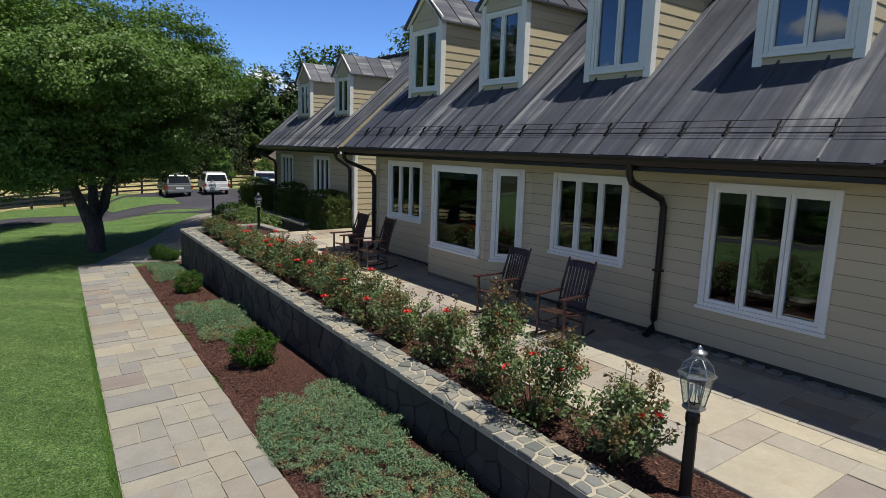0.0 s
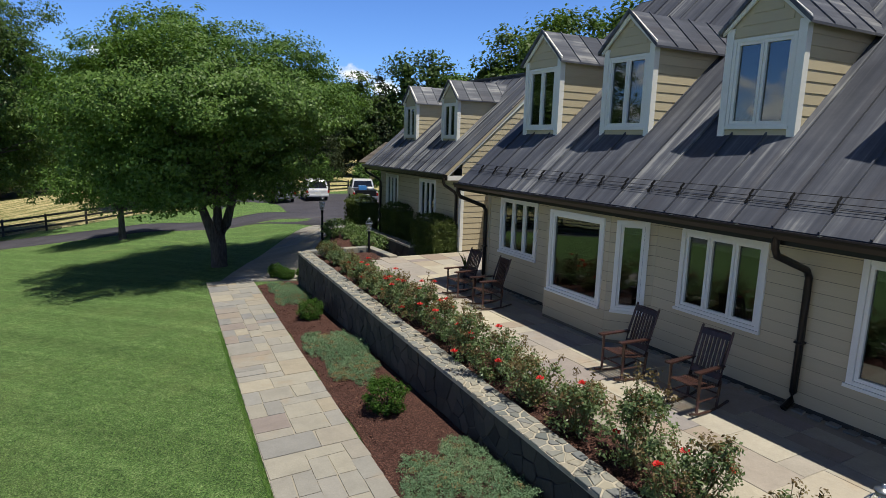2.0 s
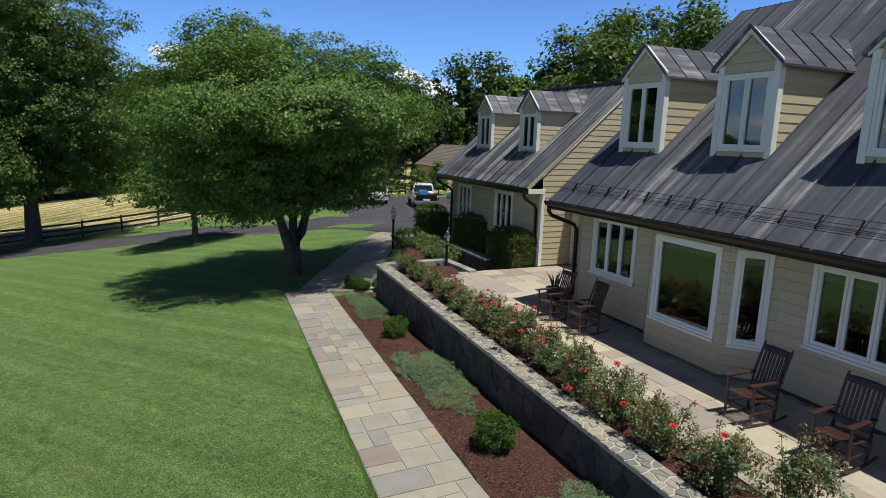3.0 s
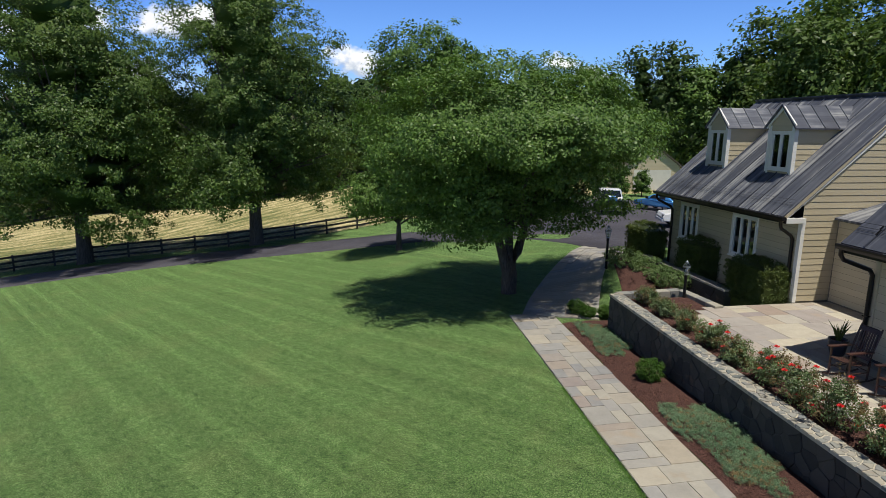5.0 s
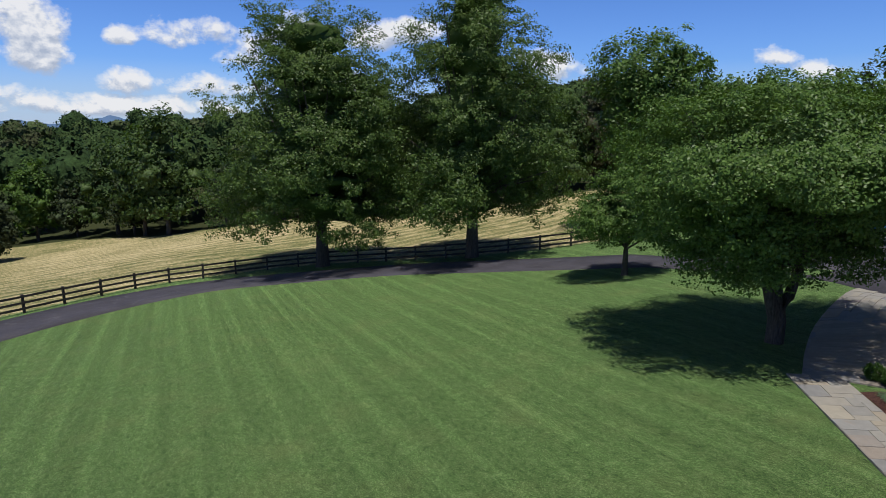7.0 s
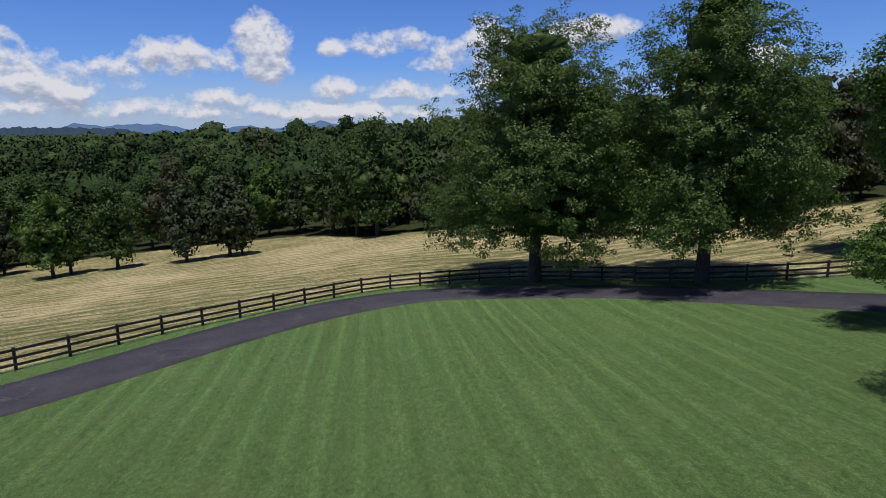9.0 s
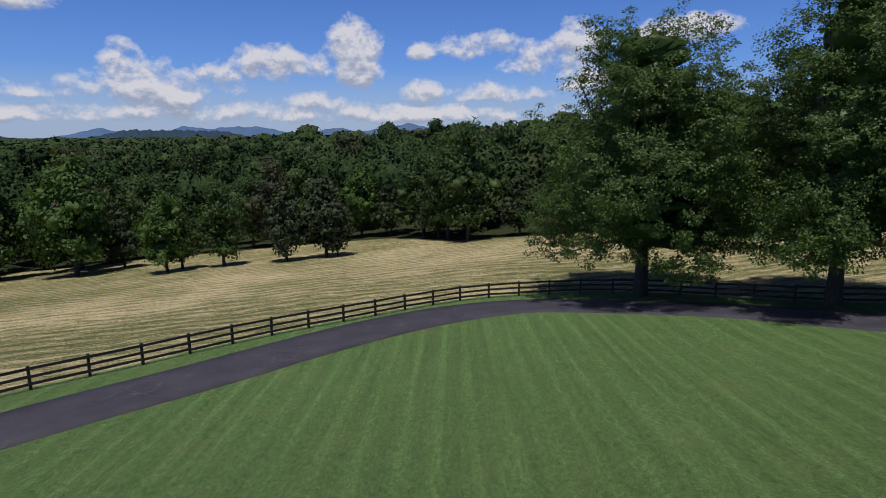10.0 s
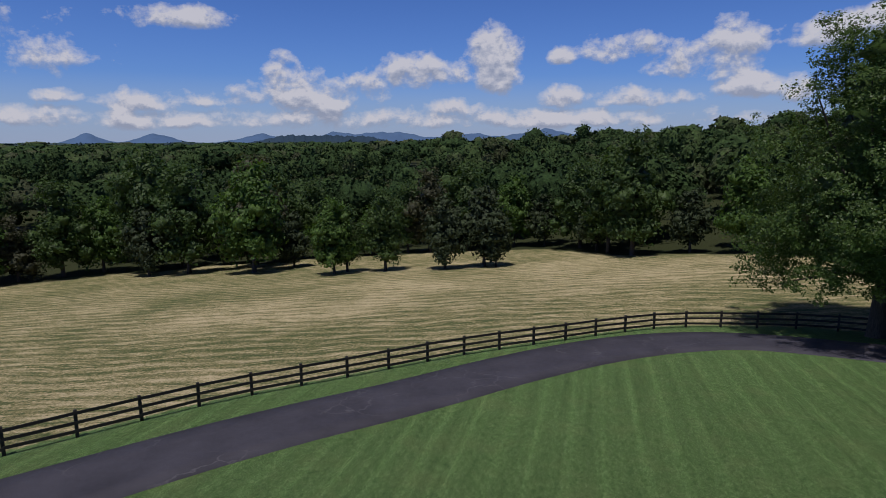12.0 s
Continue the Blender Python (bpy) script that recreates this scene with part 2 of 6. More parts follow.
def m_siding(n):
    p = wpos(n)
    k = n.math("ADD", 0.86, n.math("MULTIPLY", rnd(n), 0.12))
    k = n.math("ADD", k, n.math("MULTIPLY", n.noise(n.mapped(p, scale=(1, 1, 12)), 2.5, 5), 0.12))
    col = n.mix(1.0, c4(0.47, 0.405, 0.28), grey(n, k), "MULTIPLY")
    bsdf(n, col, 0.55, bump=n.noise(n.mapped(p, scale=(1, 1, 18)), 6, 4), height=0.002)


def m_glass(n):
    p = wpos(n)
    wob = n.noise(p, 0.9, 2)
    bp = n.add("ShaderNodeBump", Distance=0.01, Height=wob, Strength=0.25).outputs[0]
    g = n.add("ShaderNodeBsdfGlossy", i0=c4(0.9, 0.95, 1.0), Roughness=0.02, Normal=bp)
    t = n.add("ShaderNodeBsdfTransparent", i0=c4(0.42, 0.46, 0.45))
    edge = n.math("POWER", n.add("ShaderNodeLayerWeight", Blend=0.5).outputs["Facing"], 4.0)
    f = n.math("ADD", n.math("MULTIPLY", edge, 0.6), 0.11)
    n.put(n.out, "Surface", n.add("ShaderNodeMixShader", i0=f, i1=t.outputs[0], i2=g.outputs[0]).outputs[0])


def stone_mat(name, stops, rough=0.75, seed=0.0, gloss=0.5):
    def f(n):
        p = wpos(n)
        r = rnd(n)
        r2 = isl(n)
        base = n.ramp(n.math("FRACT", n.math("ADD", n.math("MULTIPLY", r, 7.31), n.math("MULTIPLY", r2, 1.7))), *stops)
        a = n.noise(p, 3.0, 6, 0.65, 0.4)
        b = n.noise(p, 30.0, 4, 0.6)
        k = n.math("ADD", 0.62, n.math("ADD", n.math("MULTIPLY", a, 0.5), n.math("MULTIPLY", b, 0.25)))
        col = n.mix(1.0, base, grey(n, k), "MULTIPLY")
        rust = n.ramp(n.noise(p, 1.7, 4), (0.6, (0, 0, 0)), (0.75, (0.35,) * 3))
        col = n.mix(rust, col, c4(0.30, 0.20, 0.11))
        bsdf(n, col, rough, bump=n.math("ADD", a, n.math("MULTIPLY", b, 0.3)), height=0.012, spec=gloss)
    return mat(name, f)


def m_mulch(n):
    p = wpos(n)
    a = n.noise(n.mapped(p, scale=(1, 1, 1)), 45.0, 4, 0.7, 0.8)
    v = n.add("ShaderNodeTexVoronoi", i0=p, Scale=38.0)
    k = n.math("ADD", n.math("MULTIPLY", a, 0.7), n.math("MULTIPLY", v.outputs[0], 0.5))
    col = n.ramp(k, (0.3, (0.012, 0.006, 0.006)), (0.55, (0.052, 0.024, 0.020)), (0.8, (0.14, 0.07, 0.055)))
    bsdf(n, col, 0.9, bump=k, height=0.035, spec=0.2)


def metal_mat(name, col, rough=0.4, metal=0.6):
    def f(n):
        p = wpos(n)
        a = n.noise(p, 12, 4)
        k = n.math("ADD", 0.8, n.math("MULTIPLY", a, 0.4))
        bsdf(n, n.mix(1.0, c4(*col), grey(n, k), "MULTIPLY"), n.math("ADD", rough - 0.08, n.math("MULTIPLY", a, 0.16)), metal)
    return mat(name, f)


def wood_mat(name, dark, light, scale=(2, 30, 30), rough=0.6):
    def f(n):
        p = opos(n)
        a = n.noise(n.mapped(p, scale=scale), 1.0, 6, 0.65, 0.5)
        r = rnd(n)
        k = n.math("ADD", a, n.math("MULTIPLY", n.math("SUBTRACT", r, 0.5), 0.25))
        bsdf(n, n.ramp(k, (0.25, dark), (0.75, light)), rough, bump=a, height=0.004)
    return mat(name, f)


GROUND = mat("turf", m_ground)
ASPHALT = mat("asphalt", m_asphalt)
MULCH = mat("mulch", m_mulch)
BARK = mat("bark", m_bark)
ROOF = mat("weathered_metal_roof", m_roof)
SIDING = mat("cream_clapboard", m_siding)
GLASS = mat("window_glass", m_glass)
WHITE = painted("white_paint", (0.72, 0.715, 0.68), 0.45, 0.06)
GUTTER = metal_mat("dark_bronze", (0.016, 0.014, 0.014), 0.35, 0.4)
BLACKM = metal_mat("black_iron", (0.012, 0.012, 0.013), 0.45, 0.5)
PEWTER = metal_mat("lantern_pewter", (0.32, 0.34, 0.36), 0.35, 0.8)
# Dimness of the rooms behind the windows, painted as a dark colour.
ROOM_SHADE = painted("room_dark", (0.09, 0.085, 0.08), 0.8)
BLIND = painted("pale_blind", (0.55, 0.54, 0.5), 0.8)
FENCEM = wood_mat("black_stained_board", (0.010, 0.009, 0.008), (0.034, 0.029, 0.025), (3, 20, 20), 0.75)
CHAIRM = wood_mat("brown_stained_wood", (0.018, 0.008, 0.007), (0.066, 0.028, 0.021), (18, 18, 3), 0.42)
FLAG = stone_mat("flagstone", ((0.0, (0.262, 0.246, 0.212)), (0.12, (0.30, 0.28, 0.235)), (0.24, (0.200, 0.200, 0.200)), (0.36, (0.325, 0.295, 0.238)), (0.48, (0.182, 0.184, 0.190)), (0.58, (0.275, 0.258, 0.222)), (0.68, (0.215, 0.182, 0.170)), (0.78, (0.30, 0.26, 0.198)), (0.88, (0.235, 0.233, 0.228)), (1.0, (0.29, 0.268, 0.225))), 0.75)
JOINT = stone_mat("mortar_joint", ((0.0, (0.26, 0.24, 0.20)), (1.0, (0.31, 0.28, 0.23))), 0.9)
PATIOST = stone_mat("terrace_stone", ((0.0, (0.345, 0.315, 0.26)), (0.13, (0.42, 0.38, 0.30)), (0.26, (0.245, 0.21, 0.20)), (0.38, (0.31, 0.29, 0.265)), (0.5, (0.40, 0.36, 0.28)), (0.62, (0.235, 0.215, 0.215)), (0.74, (0.36, 0.33, 0.275)), (0.86, (0.26, 0.205, 0.17)), (1.0, (0.38, 0.345, 0.27))), 0.75)
# Wall backing; the shadow in the slots between clapboards is put into its colour.
LAP_SHADE = painted("dark_sheathing", (0.15, 0.135, 0.105), 0.9)
# Dark fieldstone; the shade on the wall's face is put into this colour too.
WALLST_SHADE = stone_mat("fieldstone", ((0.0, (0.030, 0.030, 0.029)), (0.3, (0.046, 0.045, 0.041)), (0.55, (0.064, 0.060, 0.052)), (0.8, (0.036, 0.037, 0.037)), (0.93, (0.088, 0.080, 0.066)), (1.0, (0.020, 0.020, 0.020))), 0.9)
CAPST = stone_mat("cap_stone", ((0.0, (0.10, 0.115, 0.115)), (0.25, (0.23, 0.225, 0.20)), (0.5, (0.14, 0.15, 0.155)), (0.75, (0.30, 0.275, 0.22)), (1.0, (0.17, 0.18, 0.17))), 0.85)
GRASS = leaf_mat("grass_blade", (0.060, 0.135, 0.030), (0.135, 0.26, 0.064), (0.25, 0.37, 0.12), 0.5)
LEAF_MAPLE = leaf_mat("maple_leaf", (0.030, 0.064, 0.014), (0.074, 0.140, 0.031), (0.160, 0.255, 0.060), trans=0.22)
LEAF_OAK = leaf_mat("oak_leaf", (0.0272, 0.0544, 0.0136), (0.0680, 0.1190, 0.0289), (0.1318, 0.1913, 0.0527))
LEAF_WOOD = leaf_mat("woodland_leaf", (0.020, 0.044, 0.012), (0.045, 0.083, 0.022), (0.085, 0.135, 0.036), tufts=2.2)
LEAF_DULL = leaf_mat("dull_leaf", (0.03, 0.034, 0.016), (0.055, 0.058, 0.03), (0.085, 0.09, 0.045), tufts=2.2)
LEAF_CEDAR = leaf_mat("cedar_leaf", (0.016, 0.027, 0.012), (0.035, 0.052, 0.022), (0.058, 0.08, 0.034), 0.6, 0.12, tufts=2.6)
LEAF_FRESH = leaf_mat("fresh_woodland_leaf", (0.028, 0.062, 0.012), (0.062, 0.122, 0.024), (0.11, 0.18, 0.04), tufts=2.2)
LEAF_BOX = leaf_mat("boxwood_leaf", (0.018, 0.05, 0.008), (0.042, 0.10, 0.014), (0.085, 0.165, 0.026))
LEAF_HEDGE = leaf_mat("hedge_leaf", (0.022, 0.042, 0.013), (0.066, 0.096, 0.026), (0.16, 0.19, 0.055))
LEAF_ROSE = leaf_mat("rose_leaf", (0.036, 0.066, 0.024), (0.105, 0.155, 0.068), (0.24, 0.30, 0.165), 0.38)
LEAF_BRONZE = leaf_mat("rose_young_leaf", (0.06, 0.035, 0.02), (0.13, 0.09, 0.046), (0.21, 0.18, 0.085), 0.4)
LEAF_JUNIPER = leaf_mat("juniper_leaf", (0.046, 0.098, 0.052), (0.110, 0.192, 0.105), (0.22, 0.31, 0.18), 0.6, 0.1)
LEAF_DRY = leaf_mat("dry_juniper", (0.10, 0.06, 0.03), (0.22, 0.15, 0.075), (0.30, 0.24, 0.12), 0.7, 0.1)
PETAL = leaf_mat("rose_petal", (0.35, 0.008, 0.012), (0.55, 0.014, 0.02), (0.65, 0.06, 0.06), 0.4, 0.2)
LEAF_EUON = leaf_mat("euonymus_leaf", (0.045, 0.09, 0.025), (0.10, 0.165, 0.055), (0.24, 0.30, 0.15), 0.4)


def m_clear(n):
    g = n.add("ShaderNodeBsdfGlossy", i0=c4(1, 1, 1), Roughness=0.02)
    t = n.add("ShaderNodeBsdfTransparent", i0=c4(0.9, 0.94, 0.95))
    f = n.math("ADD", n.math("MULTIPLY", n.math("POWER", n.add("ShaderNodeLayerWeight", Blend=0.5).outputs["Facing"], 4.0), 0.6), 0.06)
    n.put(n.out, "Surface", n.add("ShaderNodeMixShader", i0=f, i1=t.outputs[0], i2=g.outputs[0]).outputs[0])


CLEAR = mat("clear_glass", m_clear)
SHINGLE = stone_mat("brown_shingle", ((0.0, (0.10, 0.085, 0.075)), (0.5, (0.14, 0.12, 0.105)), (1.0, (0.12, 0.10, 0.09))), 0.9)

# ---- building helpers ----
class Shape:
    """Collects vertices and faces of one mesh."""

    def __init__(self):
        self.v, self.f = [], []

    def hull8(self, c):
        """A box from eight corners: four below, four above, each ring in turn."""
        i = len(self.v)
        self.v += [tuple(p) for p in c]
        self.f += [(i + 3, i + 2, i + 1, i), (i + 4, i + 5, i + 6, i + 7)]
        self.f += [(i + k, i + (k + 1) % 4, i + 4 + (k + 1) % 4, i + 4 + k) for k in range(4)]
        return self

    def box(self, x0, x1, y0, y1, z0, z1):
        return self.hull8([(x0, y0, z0), (x1, y0, z0), (x1, y1, z0), (x0, y1, z0), (x0, y0, z1), (x1, y0, z1), (x1, y1, z1), (x0, y1, z1)])

    def prism(self, ring, z0, z1, inset=0.0, drop=0.0):
        """An upright prism over a ring of points; inset and drop chamfer its top edge."""
        i, k = len(self.v), len(ring)
        cx, cy = sum(p[0] for p in ring) / k, sum(p[1] for p in ring) / k
        self.v += [(x, y, z0) for x, y in ring]
        if inset:
            self.v += [(x, y, z1 - drop) for x, y in ring]
        rin = []
        for x, y in ring:
            d = math.hypot(x - cx, y - cy) or 1
            q = max(0.2, 1 - inset / d * 1.4)
            rin.append((cx + (x - cx) * q, cy + (y - cy) * q, z1))
        self.v += rin
        rows = 2 if inset else 1
        for r in range(rows):
            a = i + r * k
            self.f += [(a + j, a + (j + 1) % k, a + k + (j + 1) % k, a + k + j) for j in range(k)]
        self.f.append(tuple(i + rows * k + j for j in range(k)))
        return self

    def tube(self, pts, radii, sides=8, cap=True):
        """A tapered tube along points."""
        i = len(self.v)
        pts = [Vector(p) for p in pts]
        up = Vector((0.03, 0.05, 1))
        for k, p in enumerate(pts):
            d = (pts[min(k + 1, len(pts) - 1)] - pts[max(k - 1, 0)]).normalized()
            a = d.cross(up if abs(d.dot(up.normalized())) < 0.98 else Vector((1, 0.1, 0))).normalized()
            b = d.cross(a)
            r = radii[k] if isinstance(radii, (list, tuple)) else radii
            self.v += [tuple(p + (a * math.cos(6.28319 * s / sides) + b * math.sin(6.28319 * s / sides)) * r) for s in range(sides)]
        for k in range(len(pts) - 1):
            o = i + k * sides
            self.f += [(o + s, o + (s + 1) % sides, o + sides + (s + 1) % sides, o + sides + s) for s in range(sides)]
        if cap:
            self.f.append(tuple(i + s for s in range(sides)))
            self.f.append(tuple(i + (len(pts) - 1) * sides + s for s in reversed(range(sides))))
        return self

    def lathe(self, profile, sides=12, at=(0, 0, 0)):
        """A turned body: (radius, height) from below upwards."""
        i = len(self.v)
        for r, z in profile:
            self.v += [(at[0] + r * math.cos(6.28319 * s / sides), at[1] + r * math.sin(6.28319 * s / sides), at[2] + z) for s in range(sides)]
        for k in range(len(profile) - 1):
            o = i + k * sides
            self.f += [(o + s, o + (s + 1) % sides, o + sides + (s + 1) % sides, o + sides + s) for s in range(sides)]
        self.f.append(tuple(i + s for s in reversed(range(sides))))
        self.f.append(tuple(i + (len(profile) - 1) * sides + s for s in range(sides)))
        return self

    def mesh(self, name, material, smooth=False):
        me = bpy.data.meshes.new(name)
        me.from_pydata(self.v, [], self.f)
        if material:
            me.materials.append(material)
        if smooth:
            me.polygons.foreach_set("use_smooth", [True] * len(me.polygons))
        return me


def part(name, shape, material, parent=None, label="", smooth=False, bevel=0.0):
    me = shape.mesh(name, material, smooth) if isinstance(shape, Shape) else shape
    ob = new(name, me)
    if parent:
        ob.parent = parent
    if label:
        ob["label"] = label
    if bevel:
        b = ob.modifiers.new("bevel", "BEVEL")
        b.width, b.segments, b.limit_method, b.angle_limit = bevel, 2, "ANGLE", radians(40)
    return ob


def thing(name, m, label, category, group="", kind=""):
    ob = new(name)
    ob.empty_display_size = 0.2
    ob.matrix_basis = m
    return tagged(ob, label, category, group, kind)


def fast_mesh(name, verts, quads, material, smooth=False):
    """A mesh from numpy arrays: verts (n, 3), quads (m, 4)."""
    me = bpy.data.meshes.new(name)
    k = quads.shape[1]
    me.vertices.add(len(verts)), me.loops.add(quads.size), me.polygons.add(len(quads))
    me.vertices.foreach_set("co", verts.astype(np.float32).ravel())
    me.loops.foreach_set("vertex_index", quads.astype(np.int32).ravel())
    me.polygons.foreach_set("loop_start", np.arange(0, quads.size, k, dtype=np.int32))
    if smooth:
        me.polygons.foreach_set("use_smooth", np.ones(len(quads), dtype=bool))
    me.update(calc_edges=True)
    me.materials.append(material)
    return me


def spline(ctrl, step=0.6):
    """Points at even steps along a smooth curve through the control points."""
    c = np.array(ctrl, float)
    c = np.vstack([2 * c[0] - c[1], c, 2 * c[-1] - c[-2]])
    out = []
    for k in range(1, len(c) - 2):
        t = np.linspace(0, 1, 24, endpoint=False)[:, None]
        a, b, d, e = c[k - 1], c[k], c[k + 1], c[k + 2]
        out.append(0.5 * (2 * b + (d - a) * t + (2 * a - 5 * b + 4 * d - e) * t ** 2 + (3 * b - a - 3 * d + e) * t ** 3))
    p = np.vstack(out + [c[-2:-1]])
    s = np.r_[0, np.cumsum(np.linalg.norm(np.diff(p, axis=0), axis=1))]
    q = np.arange(0, s[-1], step)
    return np.stack([np.interp(q, s, p[:, i]) for i in range(p.shape[1])], 1)


# ---- the lie of the land ----
def ease(a, b, v):
    t = np.clip((v - a) / (b - a), 0, 1)
    return t * t * (3 - 2 * t)


def ground_z(x, y):
    x, y = np.asarray(x, float), np.asarray(y, float)
    xn, yc = np.clip(x, -50, 1.0 + 0.15 * np.maximum(x - 1, 0) * (x < 4) + 0.45 * (x >= 4)), np.clip(y, -15, 60)
    near = -0.4812 + 0.1176 * xn - 0.0416 * yc + 0.001175 * xn ** 2 + 0.000291 * xn * yc + 0.000076 * yc ** 2
    near = near + 0.95 * ease(4.5, 8.5, x) * ease(20.3, 23.5, y) * (1 - 0.3 * ease(26, 34, y)) + 0.2 * ease(10, 16, x) * ease(36, 44, y)
    far = 1.43 + 0.124 * np.maximum(x, -140) - 0.0431 * np.clip(y, -40, 110)
    w = 1 - ease(-48, -28, x)
    z = near * (1 - w) + far * w
    r = np.hypot(x + 10, y - 20)
    ang = np.degrees(np.arctan2(-(x + 10), y - 20))        # 0 along +y, growing to -x
    hill = 11 * ease(75, 230, r) * np.exp(-((ang - 20) / 40.0) ** 2) + 7 * ease(150, 500, r) * np.exp(-((ang - 112) / 14.0) ** 2)
    plain = -16 * ease(120, 420, r)
    z = z * (1 - ease(150, 400, r)) + plain * ease(150, 400, r)
    return z + hill * (1 - 0.8 * ease(420, 900, r))


def gz(x, y):
    return float(ground_z(x, y))


FENCE_LINE = spline([(-41.5, -22), (-41.3, -6), (-40.9, 10.4), (-40.4, 15.1), (-39.3, 19.4), (-38.4, 23.7), (-37.3, 28.0), (-35.8, 32.3), (-34.3, 36.8), (-32.3, 41.5),
                     (-29.0, 45.1), (-25.2, 47.6), (-20.5, 48.7), (-15.4, 48.4), (-10, 48.2), (-3.5, 48.9), (2.5, 51.2), (8, 55), (12.5, 57.6), (17, 59.6), (23, 61.4)], 0.25)
DRIVE_LINE = spline([(-37.5, -26), (-36.9, -8), (-36.4, 8), (-35.9, 14), (-34.9, 20), (-34.0, 27), (-32.7, 33), (-30.6, 38), (-27.4, 41.6), (-22, 43.5), (-15, 44.5),
                     (-8, 43.45), (-3, 42.2), (1.5, 41.0), (6, 39.6), (10, 38.2), (14, 38)], 0.6)
WOODS_EDGE = [(-150, -60), (-140, -10), (-136, 18), (-136, 36), (-118, 62), (-92, 84), (-78, 90), (-60, 84), (-49, 88), (-36, 84), (-20, 80), (-4, 84), (10, 96), (14, 110)]


def signed_side(line, x, y):
    """How far each point lies to the left of a line (metres, rough)."""
    best, sign = np.full(x.shape, 1e9), np.zeros(x.shape)
    for k in range(0, len(line) - 1):
        ax, ay = line[k]
        bx, by = line[k + 1]
        dx, dy = bx - ax, by - ay
        t = np.clip(((x - ax) * dx + (y - ay) * dy) / (dx * dx + dy * dy), 0, 1)
        d = np.hypot(x - ax - t * dx, y - ay - t * dy)
        s = np.sign((x - ax) * -dy + (y - ay) * dx)
        hit = d < best
        best, sign = np.where(hit, d, best), np.where(hit, s, sign)
    return best * sign


def build_ground():
    def ticks(lo, hi, step, end_lo, end_hi):
        mid = np.arange(lo, hi + step / 2, step)
        out_hi = hi + np.cumsum(step * 1.16 ** np.arange(1, 80))
        out_lo = lo - np.cumsum(step * 1.16 ** np.arange(1, 80))
        return np.r_[out_lo[out_lo > end_lo][::-1], mid, out_hi[out_hi < end_hi]]
    xs, ys = ticks(-50, 24, 0.55, -4200, 4200), ticks(-4, 62, 0.55, -4200, 4200)
    gx, gy = np.meshgrid(xs, ys)
    x, y = gx.ravel(), gy.ravel()
    z = ground_z(x, y)
    # sunk a little under the paved court and the house
    v = np.stack([x, y, z], 1)
    nx = len(xs)
    i = (np.arange(len(ys) - 1)[:, None] * nx + np.arange(nx - 1)[None]).ravel()
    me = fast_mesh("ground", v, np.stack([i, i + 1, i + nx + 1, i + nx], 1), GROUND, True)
    f = signed_side(FENCE_LINE[::8], x, y)
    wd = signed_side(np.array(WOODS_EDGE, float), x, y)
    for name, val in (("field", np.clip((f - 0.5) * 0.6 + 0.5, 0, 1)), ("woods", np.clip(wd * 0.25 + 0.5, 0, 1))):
        at = me.attributes.new(name, "FLOAT", "POINT")
        at.data.foreach_set("value", val.astype(np.float32))
    return tagged(new("ground", me), "mown striped lawn running out into a cut hay field", "ground", kind="structure")


build_ground()


def ribbon(name, line, half_l, half_r, lift, thick, material):
    """A paved strip along a line, laid on the ground, with edges that have depth."""
    p = np.array(line)
    d = np.gradient(p, axis=0)
    d /= np.linalg.norm(d, axis=1)[:, None]
    nrm = np.stack([-d[:, 1], d[:, 0]], 1)
    rows = []
    for s, low in ((1, True), (1, False), (0.5, False), (0, False), (-0.5, False), (-1, False), (-1, True)):
        w = np.where(s > 0, half_l, half_r) * s
        q = p + nrm * w[:, None] if np.ndim(w) else p + nrm * w
        z = ground_z(q[:, 0], q[:, 1]) + (lift if not low else -thick)
        rows.append(np.column_stack([q, z]))
    k, n = len(rows), len(p)
    v = np.stack(rows, 1).reshape(-1, 3)
    i = (np.arange(n - 1)[:, None] * k + np.arange(k - 1)[None]).ravel()
    return new(name, fast_mesh(name, v, np.stack([i, i + 1, i + k + 1, i + k], 1), material, False))


wid = np.full(len(DRIVE_LINE), 2.05)
tagged(ribbon("drive", DRIVE_LINE, wid, wid, 0.045, 0.2, ASPHALT), "dark asphalt drive with pale hairline cracks", "driveway", kind="structure")
court = spline([(15.0, 30.2), (14.8, 36), (16.0, 44), (18.5, 52), (20, 57)], 0.6)
tagged(ribbon("parking_court", court, np.interp(court[:, 1], [30, 33, 35.5, 37.5, 40, 47, 53, 57], [6.0, 6.3, 7.6, 9.4, 10.6, 10.6, 9.2, 6.0]), np.full(len(court), 9.5), 0.05, 0.2, ASPHALT), "wide asphalt parking court beside the house", "parking court", kind="structure")

# ---- houses ----
def lap_board(shape, a, b, n, z0, z1, low=0.0125, high=0.002):
    """A clapboard from plan point a to b, lying on a wall that faces n."""
    c = []
    for z, o in ((z0, low), (z1, high)):
        for p, k in ((a, 0), (b, 0), (b, o), (a, o)):
            c.append((p[0] + n[0] * k, p[1] + n[1] * k, z))
    return shape.hull8(c)


